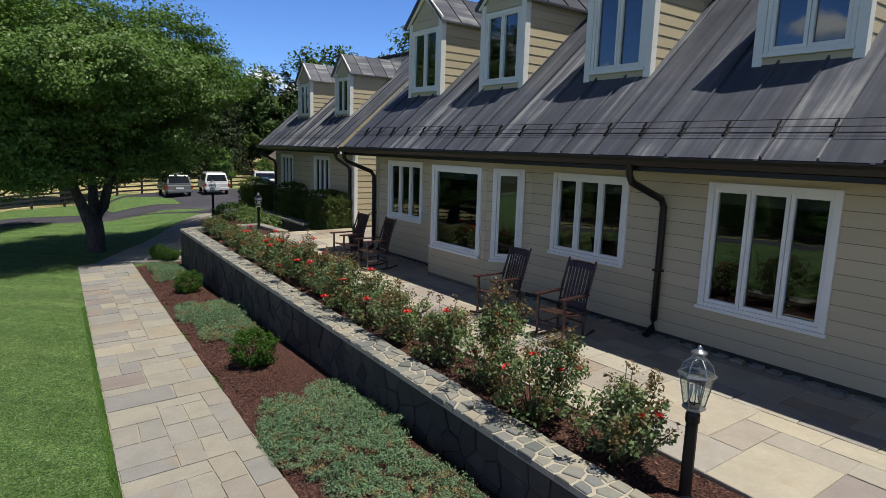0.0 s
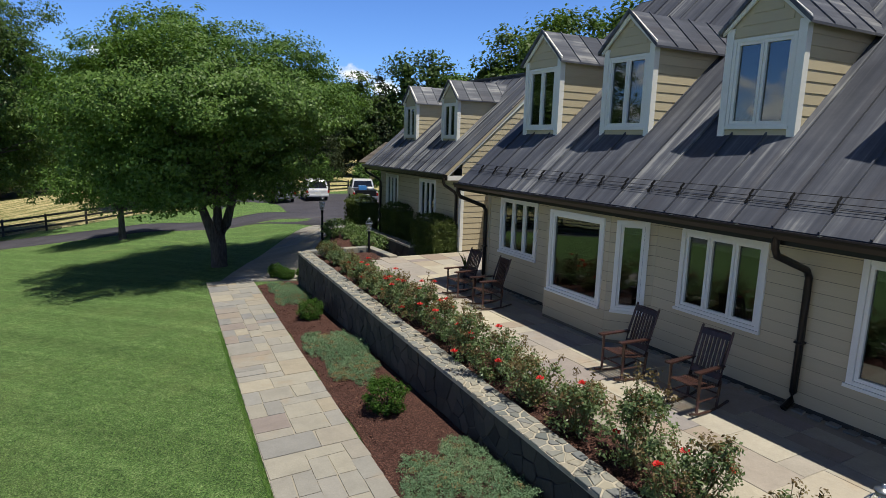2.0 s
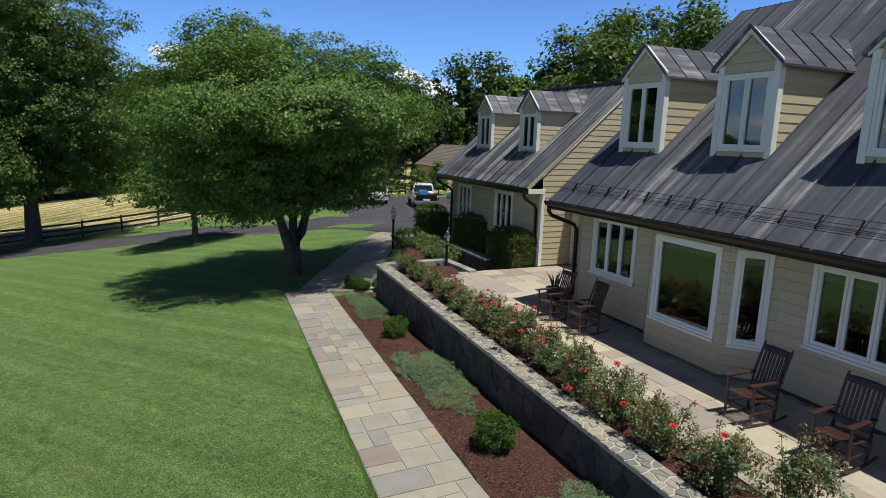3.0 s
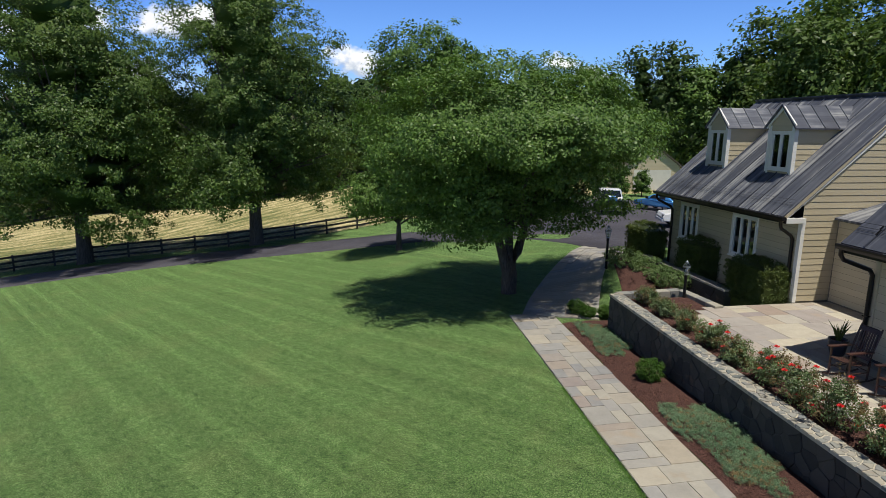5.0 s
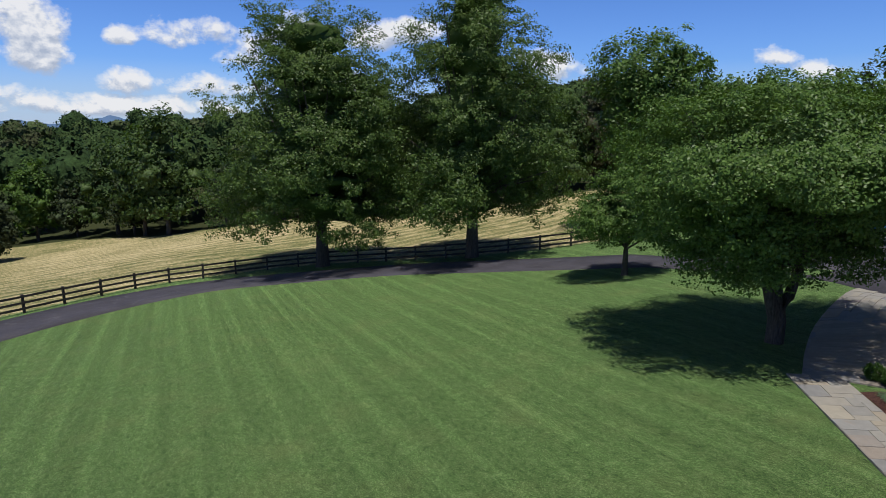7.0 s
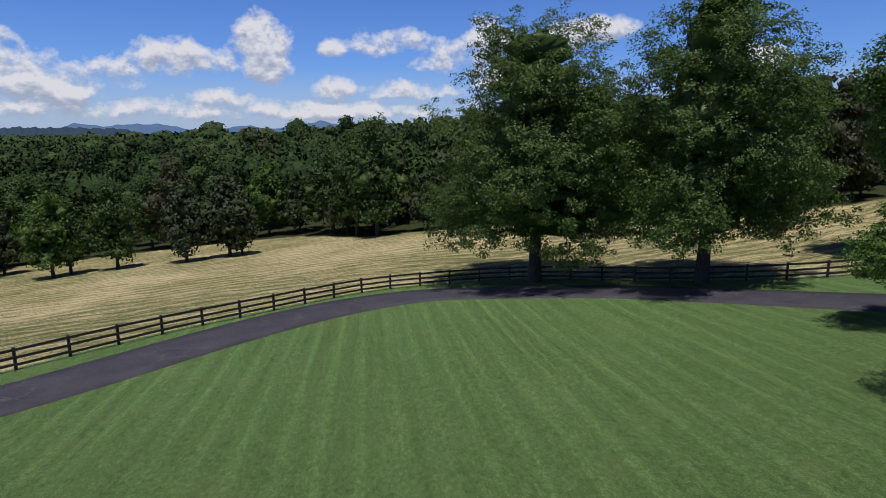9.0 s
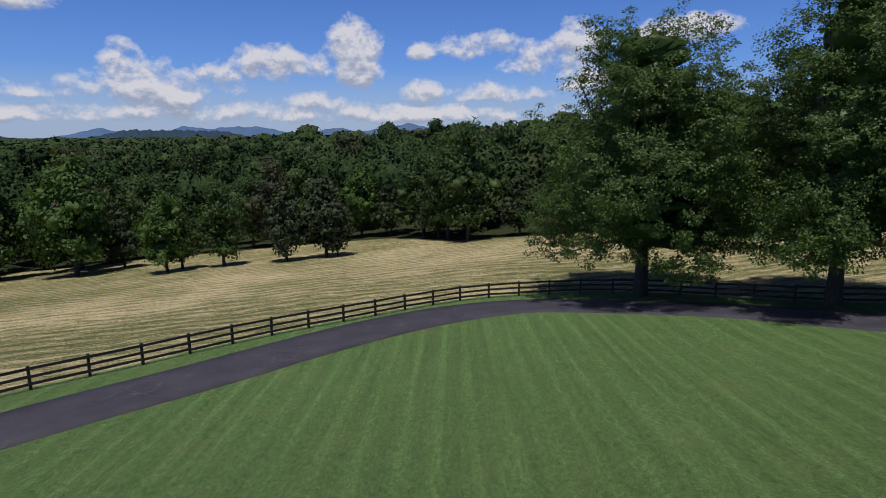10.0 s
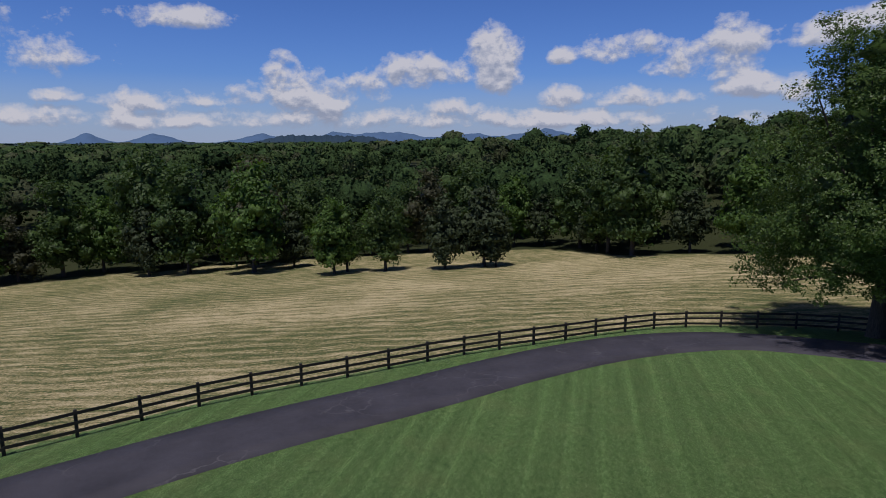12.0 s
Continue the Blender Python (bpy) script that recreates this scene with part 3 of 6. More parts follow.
def clad(parent, a, b, n, z0, z1, openings=(), course=0.19, span=None):
    """Clapboards over a wall from plan point a to b. openings: (u0, u1, z0, z1). span(z): the u range that the wall has at a height."""
    length = math.hypot(b[0] - a[0], b[1] - a[1])
    ux, uy = (b[0] - a[0]) / length, (b[1] - a[1]) / length
    z = z0
    while z < z1 - 0.03:
        top = min(z + course, z1)
        lo, hi = (0.0, length) if span is None else span((z + top) / 2)
        cuts = [(lo, hi)]
        for o0, o1, p0, p1 in openings:
            if p0 < (z + top) / 2 < p1:
                cuts = [q for s, e in cuts for q in ((s, min(e, o0)), (max(s, o1), e)) if q[1] - q[0] > 0.03]
        for s, e in cuts:
            if e - s > 0.03:
                pa, pb = (a[0] + ux * s, a[1] + uy * s), (a[0] + ux * e, a[1] + uy * e)
                part("board", lap_board(Shape(), pa, pb, n, z + 0.010, top), SIDING, parent)
        z = top


def wall_slabs(shape, a, b, inward, thick, z0, z1, openings=()):
    length = math.hypot(b[0] - a[0], b[1] - a[1])
    ux, uy = (b[0] - a[0]) / length, (b[1] - a[1]) / length

    def block(u0, u1, p0, p1):
        if u1 - u0 < 0.01 or p1 - p0 < 0.01:
            return
        q = [(a[0] + ux * u, a[1] + uy * u) for u in (u0, u1)]
        r = [(x + inward[0] * thick, y + inward[1] * thick) for x, y in q]
        ring = [q[0], q[1], r[1], r[0]]
        shape.hull8([(x, y, p0) for x, y in ring] + [(x, y, p1) for x, y in ring])
    u = 0.0
    for o0, o1, p0, p1 in sorted(openings):
        block(u, o0, z0, z1), block(o0, o1, z0, p0), block(o0, o1, p1, z1)
        u = o1
    block(u, length, z0, z1)
    return shape


def local_box(shape, a, u, n, u0, u1, d0, d1, z0, z1):
    """A box in a wall's own terms: u along it, d outwards."""
    ring = [(a[0] + u[0] * s + n[0] * d, a[1] + u[1] * s + n[1] * d) for s, d in ((u0, d0), (u1, d0), (u1, d1), (u0, d1))]
    return shape.hull8([(x, y, z0) for x, y in ring] + [(x, y, z1) for x, y in ring])


def window(parent, a, b, n, u0, u1, z0, z1, lights, label="", casing=0.085, proud=0.045, blind=0.0):
    """A casement window in a wall: casing, sill, sashes with panes."""
    length = math.hypot(b[0] - a[0], b[1] - a[1])
    u = ((b[0] - a[0]) / length, (b[1] - a[1]) / length)
    w = part("window", local_box(Shape(), a, u, n, u0 + casing, u1 - casing, -0.1, proud - 0.002, z1 - casing, z1), WHITE, parent, label, bevel=0.006)
    for box in ((u0, u0 + casing, proud, z0, z1), (u1 - casing, u1, proud, z0, z1), (u0 + casing, u1 - casing, proud - 0.002, z0, z0 + casing * 0.8)):
        part("casing", local_box(Shape(), a, u, n, box[0], box[1], -0.1, box[2], box[3], box[4]), WHITE, w, bevel=0.006)
    part("sill", local_box(Shape(), a, u, n, u0 - 0.02, u1 + 0.02, proud - 0.02, proud + 0.03, z0 - 0.035, z0 + 0.012), WHITE, w)
    i0, i1, j0, j1 = u0 + casing, u1 - casing, z0 + casing * 0.8, z1 - casing
    step = (i1 - i0) / lights
    for k in range(lights):
        a0, a1, f = i0 + k * step + 0.004, i0 + (k + 1) * step - 0.004, 0.05
        s = Shape()
        local_box(s, a, u, n, a0, a0 + f, -0.06, 0.018, j0, j1), local_box(s, a, u, n, a1 - f, a1, -0.06, 0.018, j0, j1)
        local_box(s, a, u, n, a0 + f, a1 - f, -0.06, 0.016, j1 - f, j1), local_box(s, a, u, n, a0 + f, a1 - f, -0.06, 0.016, j0, j0 + f)
        part("sash", s, WHITE, w)
        p = part("pane", local_box(Shape(), a, u, n, a0 + f - 0.005, a1 - f + 0.005, -0.03, -0.024, j0 + f - 0.005, j1 - f + 0.005), GLASS, w)
        p.visible_shadow = False
        if blind:
            part("blind", local_box(Shape(), a, u, n, a0 + f, a1 - f, -0.09, -0.08, j1 - f - blind, j1 - f), BLIND, w, "pale roller blind drawn a little way down")
    return w


def slope_box(shape, y0, y1, s0, s1, h0, h1, ex, ez, k):
    """A box lying on a roof that rises along +x: y across, s up the slope, h above it. k: rise over run."""
    q = math.hypot(1, k)
    cx, cz = 1 / q, k / q

    def at(s, h):
        return ex + cx * s - cz * h, ez + cz * s + cx * h
    c = []
    for h in (h0, h1):
        for y, s in ((y0, s0), (y0, s1), (y1, s1), (y1, s0)):
            x, z = at(s, h)
            c.append((x, y, z))
    return shape.hull8(c)


def seamed_roof(parent, y0, y1, ex, ez, k, run, pitch=0.62, rails=2):
    """Standing-seam roof slope with its snow rail."""
    up = run * math.hypot(1, k)
    roof = part("roof", slope_box(Shape(), y0 + 0.01, y1 - 0.01, 0.03, up, -0.16, -0.03, ex, ez, k), WHITE, parent)
    n = max(1, round((y1 - y0) / pitch))
    w = (y1 - y0) / n
    s = Shape()
    slope_box(s, 0.0, w, 0.0, up, -0.025, 0.0, ex, ez, k)
    slope_box(s, -0.012, 0.012, 0.01, up, 0.0, 0.038, ex, ez, k)
    me = s.mesh("roof_panel", ROOF)
    for i in range(n):
        ob = part("roof_panel", me, ROOF, roof)
        ob.location = (0, y0 + i * w, 0)
    if rails:
        thin = 0.0032 if rails > 1 else 0.0025
        for d, h in ((0.42, 0.045), (0.50, 0.07), (0.60, 0.10)):
            part("snow_rail", slope_box(Shape(), y0 + 0.05, y1 - 0.05, d - thin, d + thin, h - thin, h + thin, ex, ez, k), BLACKM, roof)
    if rails > 1:
        s = Shape()
        slope_box(s, -0.016, 0.016, 0.37, 0.42, 0.035, 0.06, ex, ez, k)
        slope_box(s, -0.005, 0.005, 0.41, 0.52, 0.04, 0.075, ex, ez, k), slope_box(s, -0.005, 0.005, 0.50, 0.61, 0.065, 0.105, ex, ez, k)
        me = s.mesh("snow_bracket", BLACKM)
        for i in range(1, n):
            part("snow_bracket", me, BLACKM, roof).location = (0, y0 + i * w, 0)
    return roof


def gutter(parent, y0, y1, ex, ez):
    s = Shape()
    prof = [(0.03, -0.02), (-0.10, -0.01), (-0.115, -0.03), (-0.105, -0.07), (-0.07, -0.135), (0.03, -0.15)]
    i = len(s.v)
    for y in (y0, y1):
        s.v += [(ex + dx, y, ez + dz) for dx, dz in prof]
    m = len(prof)
    s.f += [(i + k, i + (k + 1) % m, i + m + (k + 1) % m, i + m + k) for k in range(m)] + [tuple(range(i, i + m)), tuple(range(i + 2 * m - 1, i + m - 1, -1))]
    g = part("gutter", s, GUTTER, parent, "dark bronze eave gutter")
    for k in range(int((y1 - y0) / 1.15)):
        part("gutter_clip", Shape().box(ex - 0.112, ex - 0.06, y0 + 0.5 + 1.15 * k, y0 + 0.535 + 1.15 * k, ez - 0.014, ez - 0.003), PEWTER, g)
    part("fascia", Shape().box(ex + 0.03, ex + 0.07, y0, y1, ez - 0.21, ez - 0.03), GUTTER, parent)
    return g


def downspout(parent, y, gx, gz_, wx, foot, dy=0.0):
    s = Shape()
    s.tube([(gx, y, gz_), (gx, y, gz_ - 0.16), (gx + 0.07, y + dy * 0.2, gz_ - 0.27), (wx - 0.16, y + dy * 0.9, gz_ - 0.52), (wx - 0.075, y + dy, gz_ - 0.64), (wx - 0.07, y + dy, gz_ - 0.9), (wx - 0.07, y + dy, foot + 0.25), (wx - 0.09, y + dy, foot + 0.12), (wx - 0.26, y + dy, foot + 0.03)], 0.052, 10)
    d = part("downspout", s, GUTTER, parent, "dark bronze downspout with elbows", smooth=True)
    part("strap", Shape().box(wx - 0.13, wx - 0.01, y + dy - 0.06, y + dy + 0.06, foot + 1.0, foot + 1.03), GUTTER, d)


def dormer(parent, fx, yc, w, z0, ze, zp, k, label):
    """A gabled dormer: front at fx, width w, sill level z0, eave ze, peak zp, on a roof of rise k."""
    h = w / 2
    back = fx + (zp - z0) / k
    win0, win1 = z0 + 0.16, ze - 0.22
    s = Shape()
    for y0, y1 in ((yc - h, yc - h + 0.1), (yc + h - 0.1, yc + h)):
        s.box(fx + 0.002, back, y0, y1, z0 - 0.1, ze)
    s.box(fx + 0.002, fx + 0.2, yc - h + 0.1, yc + h - 0.1, z0 - 0.15, win0 + 0.05)
    i = len(s.v)
    ring = [(yc - h, ze - 0.02), (yc + h, ze - 0.02), (yc, zp - 0.03)]
    for x in (fx + 0.002, fx + 0.2):
        s.v += [(x, y, z) for y, z in ring]
    s.f += [(i, i + 1, i + 2), (i + 5, i + 4, i + 3)] + [(i + a, i + (a + 1) % 3, i + 3 + (a + 1) % 3, i + 3 + a) for a in range(3)]
    s.box(fx + 0.002, fx + 0.2, yc - h + 0.1, yc + h - 0.1, win1 - 0.05, ze - 0.02)
    d = part("dormer", s, SIDING, parent, label)
    # dormer room as one plate, its lack of light painted on
    part("interior", Shape().box(fx + 0.8, fx + 0.84, yc - h + 0.1, yc + h - 0.1, z0, ze), ROOM_SHADE, d)
    # boards on both cheeks and in the gable
    z = z0 - 0.05
    while z < ze - 0.04:
        top = min(z + 0.175, ze - 0.02)
        xe = fx + (top - z0) / k + 0.1
        for y, n in ((yc - h, (0, -1)), (yc + h, (0, 1))):
            part("board", lap_board(Shape(), (fx + 0.09, y), (xe, y), n, z + 0.012, top), SIDING, d)
        z = top
    z = win1 + 0.04
    while z < zp - 0.12:
        top = z + 0.175
        hw = h - 0.06 if top < ze else max(0.02, h * (zp - top) / (zp - ze) - 0.04)
        part("board", lap_board(Shape(), (fx, yc - hw), (fx, yc + hw), (-1, 0), z + 0.012, min(top, zp - 0.05)), SIDING, d)
        z = top
    part("board", lap_board(Shape(), (fx, yc - h + 0.1), (fx, yc + h - 0.1), (-1, 0), z0 - 0.02, win0 + 0.01), SIDING, d)
    # white corner boards and rakes
    for y in (yc - h, yc + h):
        sg = 1 if y > yc else -1
        part("corner_board", Shape().box(fx - 0.035, fx + 0.1, min(y + 0.03 * sg, y - 0.1 * sg), max(y + 0.03 * sg, y - 0.1 * sg), z0 - 0.03, ze - 0.02), WHITE, d)
        a, b = (yc + sg * (h + 0.08), ze - 0.02), (yc, zp + 0.05)
        s = Shape()
        c = []
        for x in (fx - 0.075, fx - 0.03):
            c += [(x, a[0], a[1] - 0.10), (x, b[0], b[1] - 0.15), (x, b[0], b[1]), (x, a[0], a[1] + 0.035)]
        s.hull8(c)
        part("rake_board", s, WHITE, d)
    window(parent, (fx, yc - h), (fx, yc + h), (-1, 0), 0.105, w - 0.105, win0 - 0.02, win1 + 0.03, 2, casing=0.06, proud=0.03)
    # roof of the dormer
    over, front = 0.14, fx - 0.13
    dy, dz = h + over, (zp - ze) * (h + over) / h
    for sg in (-1, 1):
        n = 5
        for q in range(n):
            x0, x1 = front + (back - front) * q / n, front + (back - front) * (q + 1) / n
            s = Shape()
            c = []
            for o in (-0.03, 0.012):
                c += [(x0, yc + sg * dy, zp - dz + o + 0.04), (x1, yc + sg * dy, zp - dz + o + 0.04), (x1, yc, zp + o + 0.04), (x0, yc, zp + o + 0.04)]
            s.hull8(c)
            c = []
            for o in (0.012, 0.045):
                c += [(x0, yc + sg * dy, zp - dz + o + 0.04), (x0 + 0.024, yc + sg * dy, zp - dz + o + 0.04), (x0 + 0.024, yc, zp + o + 0.04), (x0, yc, zp + o + 0.04)]
            s.hull8(c)
            part("roof_panel", s, ROOF, d)
    return d


PATIO_Z = 0.08
WX, EX, EZ, RISE = 8.30, 7.38, 2.80, 0.87
house = thing("house", pose(0, 0, 0), "long cream clapboard house with a dark standing-seam roof and white dormers", "house")
BAY = [(8.30, 11.27), (7.74, 10.66), (7.74, 8.79), (8.30, 8.17)]
w_main = [("three-light white casement", 6.05, 7.56, 1.07, 2.43, 3), ("tall three-light white casement", 3.06, 4.64, 0.74, 2.44, 3), ("three-light white casement", 11.77, 13.22, 1.11, 2.46, 3)]
Y0, Y1 = -5.0, 13.86
opens = [(y0 - Y0 + 0.02, y1 - Y0 - 0.02, z0 + 0.02, z1 - 0.02) for _, y0, y1, z0, z1, _ in w_main] + [(8.17 - Y0, 11.27 - Y0, 0.1, 2.6)]
# the slab's darkened colour paints the shadow line under each board
wall = part("wall", wall_slabs(Shape(), (WX, Y0), (WX, Y1), (1, 0), 0.2, -0.4, 2.75, opens), LAP_SHADE, house)
wall_slabs(sh := Shape(), (WX + 0.2, Y1), (12.5, Y1), (0, -1), 0.2, -0.4, 3.2)
end_wall = part("wall", sh, LAP_SHADE, house)
clad(wall, (WX, Y0), (WX, Y1), (-1, 0), 0.14, 2.70, opens)
clad(end_wall, (WX, Y1), (12.5, Y1), (0, 1), 0.2, 6.8, span=lambda z: (max(0.0, (z - 3.3) / RISE), 4.38))
part("corner_board", Shape().box(WX - 0.03, WX + 0.1, Y1 - 0.1, Y1 + 0.035, 0.15, 2.72), SIDING, house)
for lab, y0, y1, z0, z1, k in w_main:
    window(house, (WX, y0), (WX, y1), (-1, 0), -0.045, y1 - y0 + 0.045, z0 - 0.03, z1 + 0.03, k, lab, blind=0.16)
# the bay
for (a, b), op in zip(zip(BAY[:-1], BAY[1:]), ([], [(0.14, 1.70, 0.78, 2.45)], [(0.137, 0.67, 0.77, 2.45)])):
    length = math.hypot(b[0] - a[0], b[1] - a[1])
    u = ((b[0] - a[0]) / length, (b[1] - a[1]) / length)
    n = (u[1], -u[0])
    n = n if n[0] < 0 else (-n[0], -n[1])
    bw = part("bay_wall", wall_slabs(Shape(), a, b, (-n[0], -n[1]), 0.14, 0.0, 2.68, [(o[0] + 0.02, o[1] - 0.02, o[2] + 0.02, o[3] - 0.02) for o in op]), LAP_SHADE, house)
    clad(bw, a, b, n, 0.14, 2.66, [(o[0] + 0.03, o[1] - 0.03, o[2] + 0.02, o[3] - 0.02) for o in op])
    for o in op:
        window(house, a, b, n, o[0] - 0.03, o[1] + 0.03, o[2] - 0.03, o[3] + 0.03, 1, "wide fixed bay window" if o[1] > 1 else "narrow fixed bay window", blind=0.14)
part("soffit", Shape().box(EX + 0.05, WX + 0.02, Y0, 13.95, EZ - 0.2, EZ - 0.17), SIDING, house)
part("foundation", Shape().box(WX - 0.012, WX + 0.2, Y0, Y1, -0.4, 0.15), WALLST_SHADE, house)
seamed_roof(house, -4.96, 14.0, EX, EZ, RISE, 5.9)
part("back_roof", Shape().hull8([(13.27, -4.96, EZ + 5.11), (19.2, -4.96, EZ - 0.1), (19.2, 14.0, EZ - 0.1), (13.27, 14.0, EZ + 5.11), (13.27, -4.96, EZ + 5.14), (19.25, -4.96, EZ - 0.05), (19.25, 14.0, EZ - 0.05), (13.27, 14.0, EZ + 5.14)]), ROOF, house)
part("back_wall", Shape().box(18.2, 18.4, Y0, Y1, -0.5, 3.4), SIDING, house)
part("near_gable", Shape().box(WX, 18.3, Y0 - 0.02, Y0 + 0.18, -0.5, 2.8), SIDING, house)
gutter(house, -4.96, 14.03, EX, EZ)
downspout(house, 5.34, EX - 0.04, EZ - 0.1, WX, PATIO_Z)
downspout(house, 13.93, EX - 0.02, EZ - 0.1, WX - 0.02, PATIO_Z, dy=-0.05)
for yc in (12.56, 9.78, 6.87, 3.88):
    dormer(house, 8.85, yc, 1.30, 4.06, 5.82, 6.44, RISE, "white-trimmed gabled dormer with a pair of casements")
# rooms behind the glass, their dimness put into a dark paint
part("room_floor", Shape().box(WX + 0.2, 12.4, Y0, Y1 - 0.2, 0.1, 0.14), ROOM_SHADE, house)
part("room_wall", Shape().box(12.4, 12.5, Y0, Y1 - 0.2, 0.1, 2.7), ROOM_SHADE, house)
part("room_ceiling", Shape().box(WX + 0.2, 12.4, Y0, Y1 - 0.2, 2.62, 2.68), ROOM_SHADE, house)
part("bay_top", Shape().prism([(8.45, 8.17), (8.30, 8.17), (7.74, 8.79), (7.74, 10.66), (8.30, 11.27), (8.45, 11.27)], 2.6, 2.66), SIDING, house)

# the wing
VX, FX, FZ = 9.9, 9.22, 2.76
wing = thing("house_wing", pose(0, 0, 0), "cream clapboard wing with a standing-seam roof and two small dormers", "house")
w_wing = [(19.93, 21.26, 0.95, 2.42), (23.28, 24.52, 0.95, 2.40)]
opens = [(y0 - 18.1 + 0.02, y1 - 18.1 - 0.02, z0 + 0.02, z1 - 0.02) for y0, y1, z0, z1 in w_wing]
wall = part("wall", wall_slabs(Shape(), (VX, 18.1), (VX, 25.15), (1, 0), 0.2, -1.2, 2.65, opens), LAP_SHADE, wing)
clad(wall, (VX, 18.1), (VX, 25.15), (-1, 0), -0.3, 2.62, opens)
for y0, y1, z0, z1 in w_wing:
    window(wing, (VX, y0), (VX, y1), (-1, 0), 0.0, y1 - y0, z0, z1, 3, "three-light white casement", blind=0.1)
gw = part("wall", wall_slabs(Shape(), (VX + 0.2, 18.1), (15.4, 18.1), (0, 1), 0.2, -1.2, 3.0), LAP_SHADE, wing)
clad(gw, (VX, 18.1), (16.9, 18.1), (0, -1), 0.12, 6.2, span=lambda z: (max(0.0, (z - 3.2) / RISE), 7.0 - max(0.0, (z - 3.2) / RISE)))
part("gable_backing", Shape().hull8([(VX, 18.12, 2.6), (16.9, 18.12, 2.6), (16.9, 18.2, 2.6), (VX, 18.2, 2.6), (13.3, 18.12, 6.2), (13.5, 18.12, 6.2), (13.5, 18.2, 6.2), (13.3, 18.2, 6.2)]), LAP_SHADE, wing)
part("corner_board", Shape().box(VX - 0.03, VX + 0.09, 18.06, 18.2, 0.1, 2.7), WHITE, wing)
c = []
for y in (18.035, 18.06):
    c += [(FX - 0.02, y, FZ - 0.17), (13.32, y, FZ + 3.53), (13.32, y, FZ + 3.66), (FX - 0.02, y, FZ - 0.04)]
part("rake_board", Shape().hull8(c), SIDING, wing)
part("eave_return", Shape().box(FX + 0.08, VX + 0.02, 18.0, 18.08, FZ - 0.21, FZ - 0.06), WHITE, wing)
seamed_roof(wing, 18.045, 25.4, FX, FZ, RISE, 4.1, pitch=0.52, rails=1)
part("back_roof", Shape().hull8([(13.28, 18.05, FZ + 3.66), (17.6, 18.05, FZ), (17.6, 25.4, FZ), (13.28, 25.4, FZ + 3.66), (13.28, 18.05, FZ + 3.69), (17.6, 18.05, FZ + 0.03), (17.6, 25.4, FZ + 0.03), (13.28, 25.4, FZ + 3.69)]), ROOF, wing)
part("wall", Shape().box(VX + 0.2, 17, 24.95, 25.15, -1.2, 2.7), SIDING, wing)
part("wall", Shape().box(16.8, 17, 18.3, 24.95, -1.2, 2.7), SIDING, wing)
part("room_wall", Shape().box(13.5, 13.6, 18.3, 24.95, -0.2, 2.6), ROOM_SHADE, wing)
gutter(wing, 18.0, 25.44, FX, FZ)
downspout(wing, 18.12, FX - 0.02, FZ - 0.1, VX, 0.0, dy=0.2)
downspout(wing, 25.25, FX - 0.02, FZ - 0.1, VX, -0.6, dy=-0.2)
for yc in (23.48, 20.13):
    dormer(wing, 10.5, yc, 1.14, 3.83, 5.4, 5.98, RISE, "small white-trimmed dormer with a pair of casements")
link = thing("link_wall", pose(0, 0, 0), "cream clapboard wall joining the house and its wing", "wall", kind="structure")
lw = part("wall", Shape().box(11.12, 11.32, 13.86, 18.1, -0.5, 2.6), LAP_SHADE, link)
clad(lw, (11.12, 13.9), (11.12, 18.05), (-1, 0), 0.12, 2.58)
part("roof_panel", Shape().hull8([(10.95, 13.88, 2.63), (13.4, 13.88, 3.3), (13.4, 18.07, 3.3), (10.95, 18.07, 2.63), (10.95, 13.88, 2.69), (13.4, 13.88, 3.36), (13.4, 18.07, 3.36), (10.95, 18.07, 2.69)]), ROOF, link)

# ---- paving, beds, walls, fence ----
def ashlar(nu, nv, rng, sizes):
    """Packs a grid of cells with stones of the given cell sizes. Returns (i0, j0, i1, j1)."""
    full = np.zeros((nu, nv), bool)
    out = []
    for j in range(nv):
        for i in range(nu):
            if full[i, j]:
                continue
            pick = [sizes[q] for q in rng.permutation(len(sizes))] + [(1, 1)]
            for a, b in pick:
                if i + a <= nu and j + b <= nv and not full[i:i + a, j:j + b].any():
                    full[i:i + a, j:j + b] = True
                    out.append((i, j, i + a, j + b))
                    break
    return out


def flag(ring, z0, z1, rng):
    jit = [(x + rng.normal() * 0.006, y + rng.normal() * 0.006) for x, y in ring]
    return Shape().prism(jit, z0, z1 + rng.random() * 0.006, 0.005, 0.004)


rng = np.random.default_rng(21)
GAP = 0.005
SIZES = [(2, 2), (3, 2), (2, 1), (1, 2), (2, 3), (3, 1)]


def walk_l(y):
    return 0.62 + 0.068 * y


def walk_r(y):
    return 2.0 + 0.074 * y


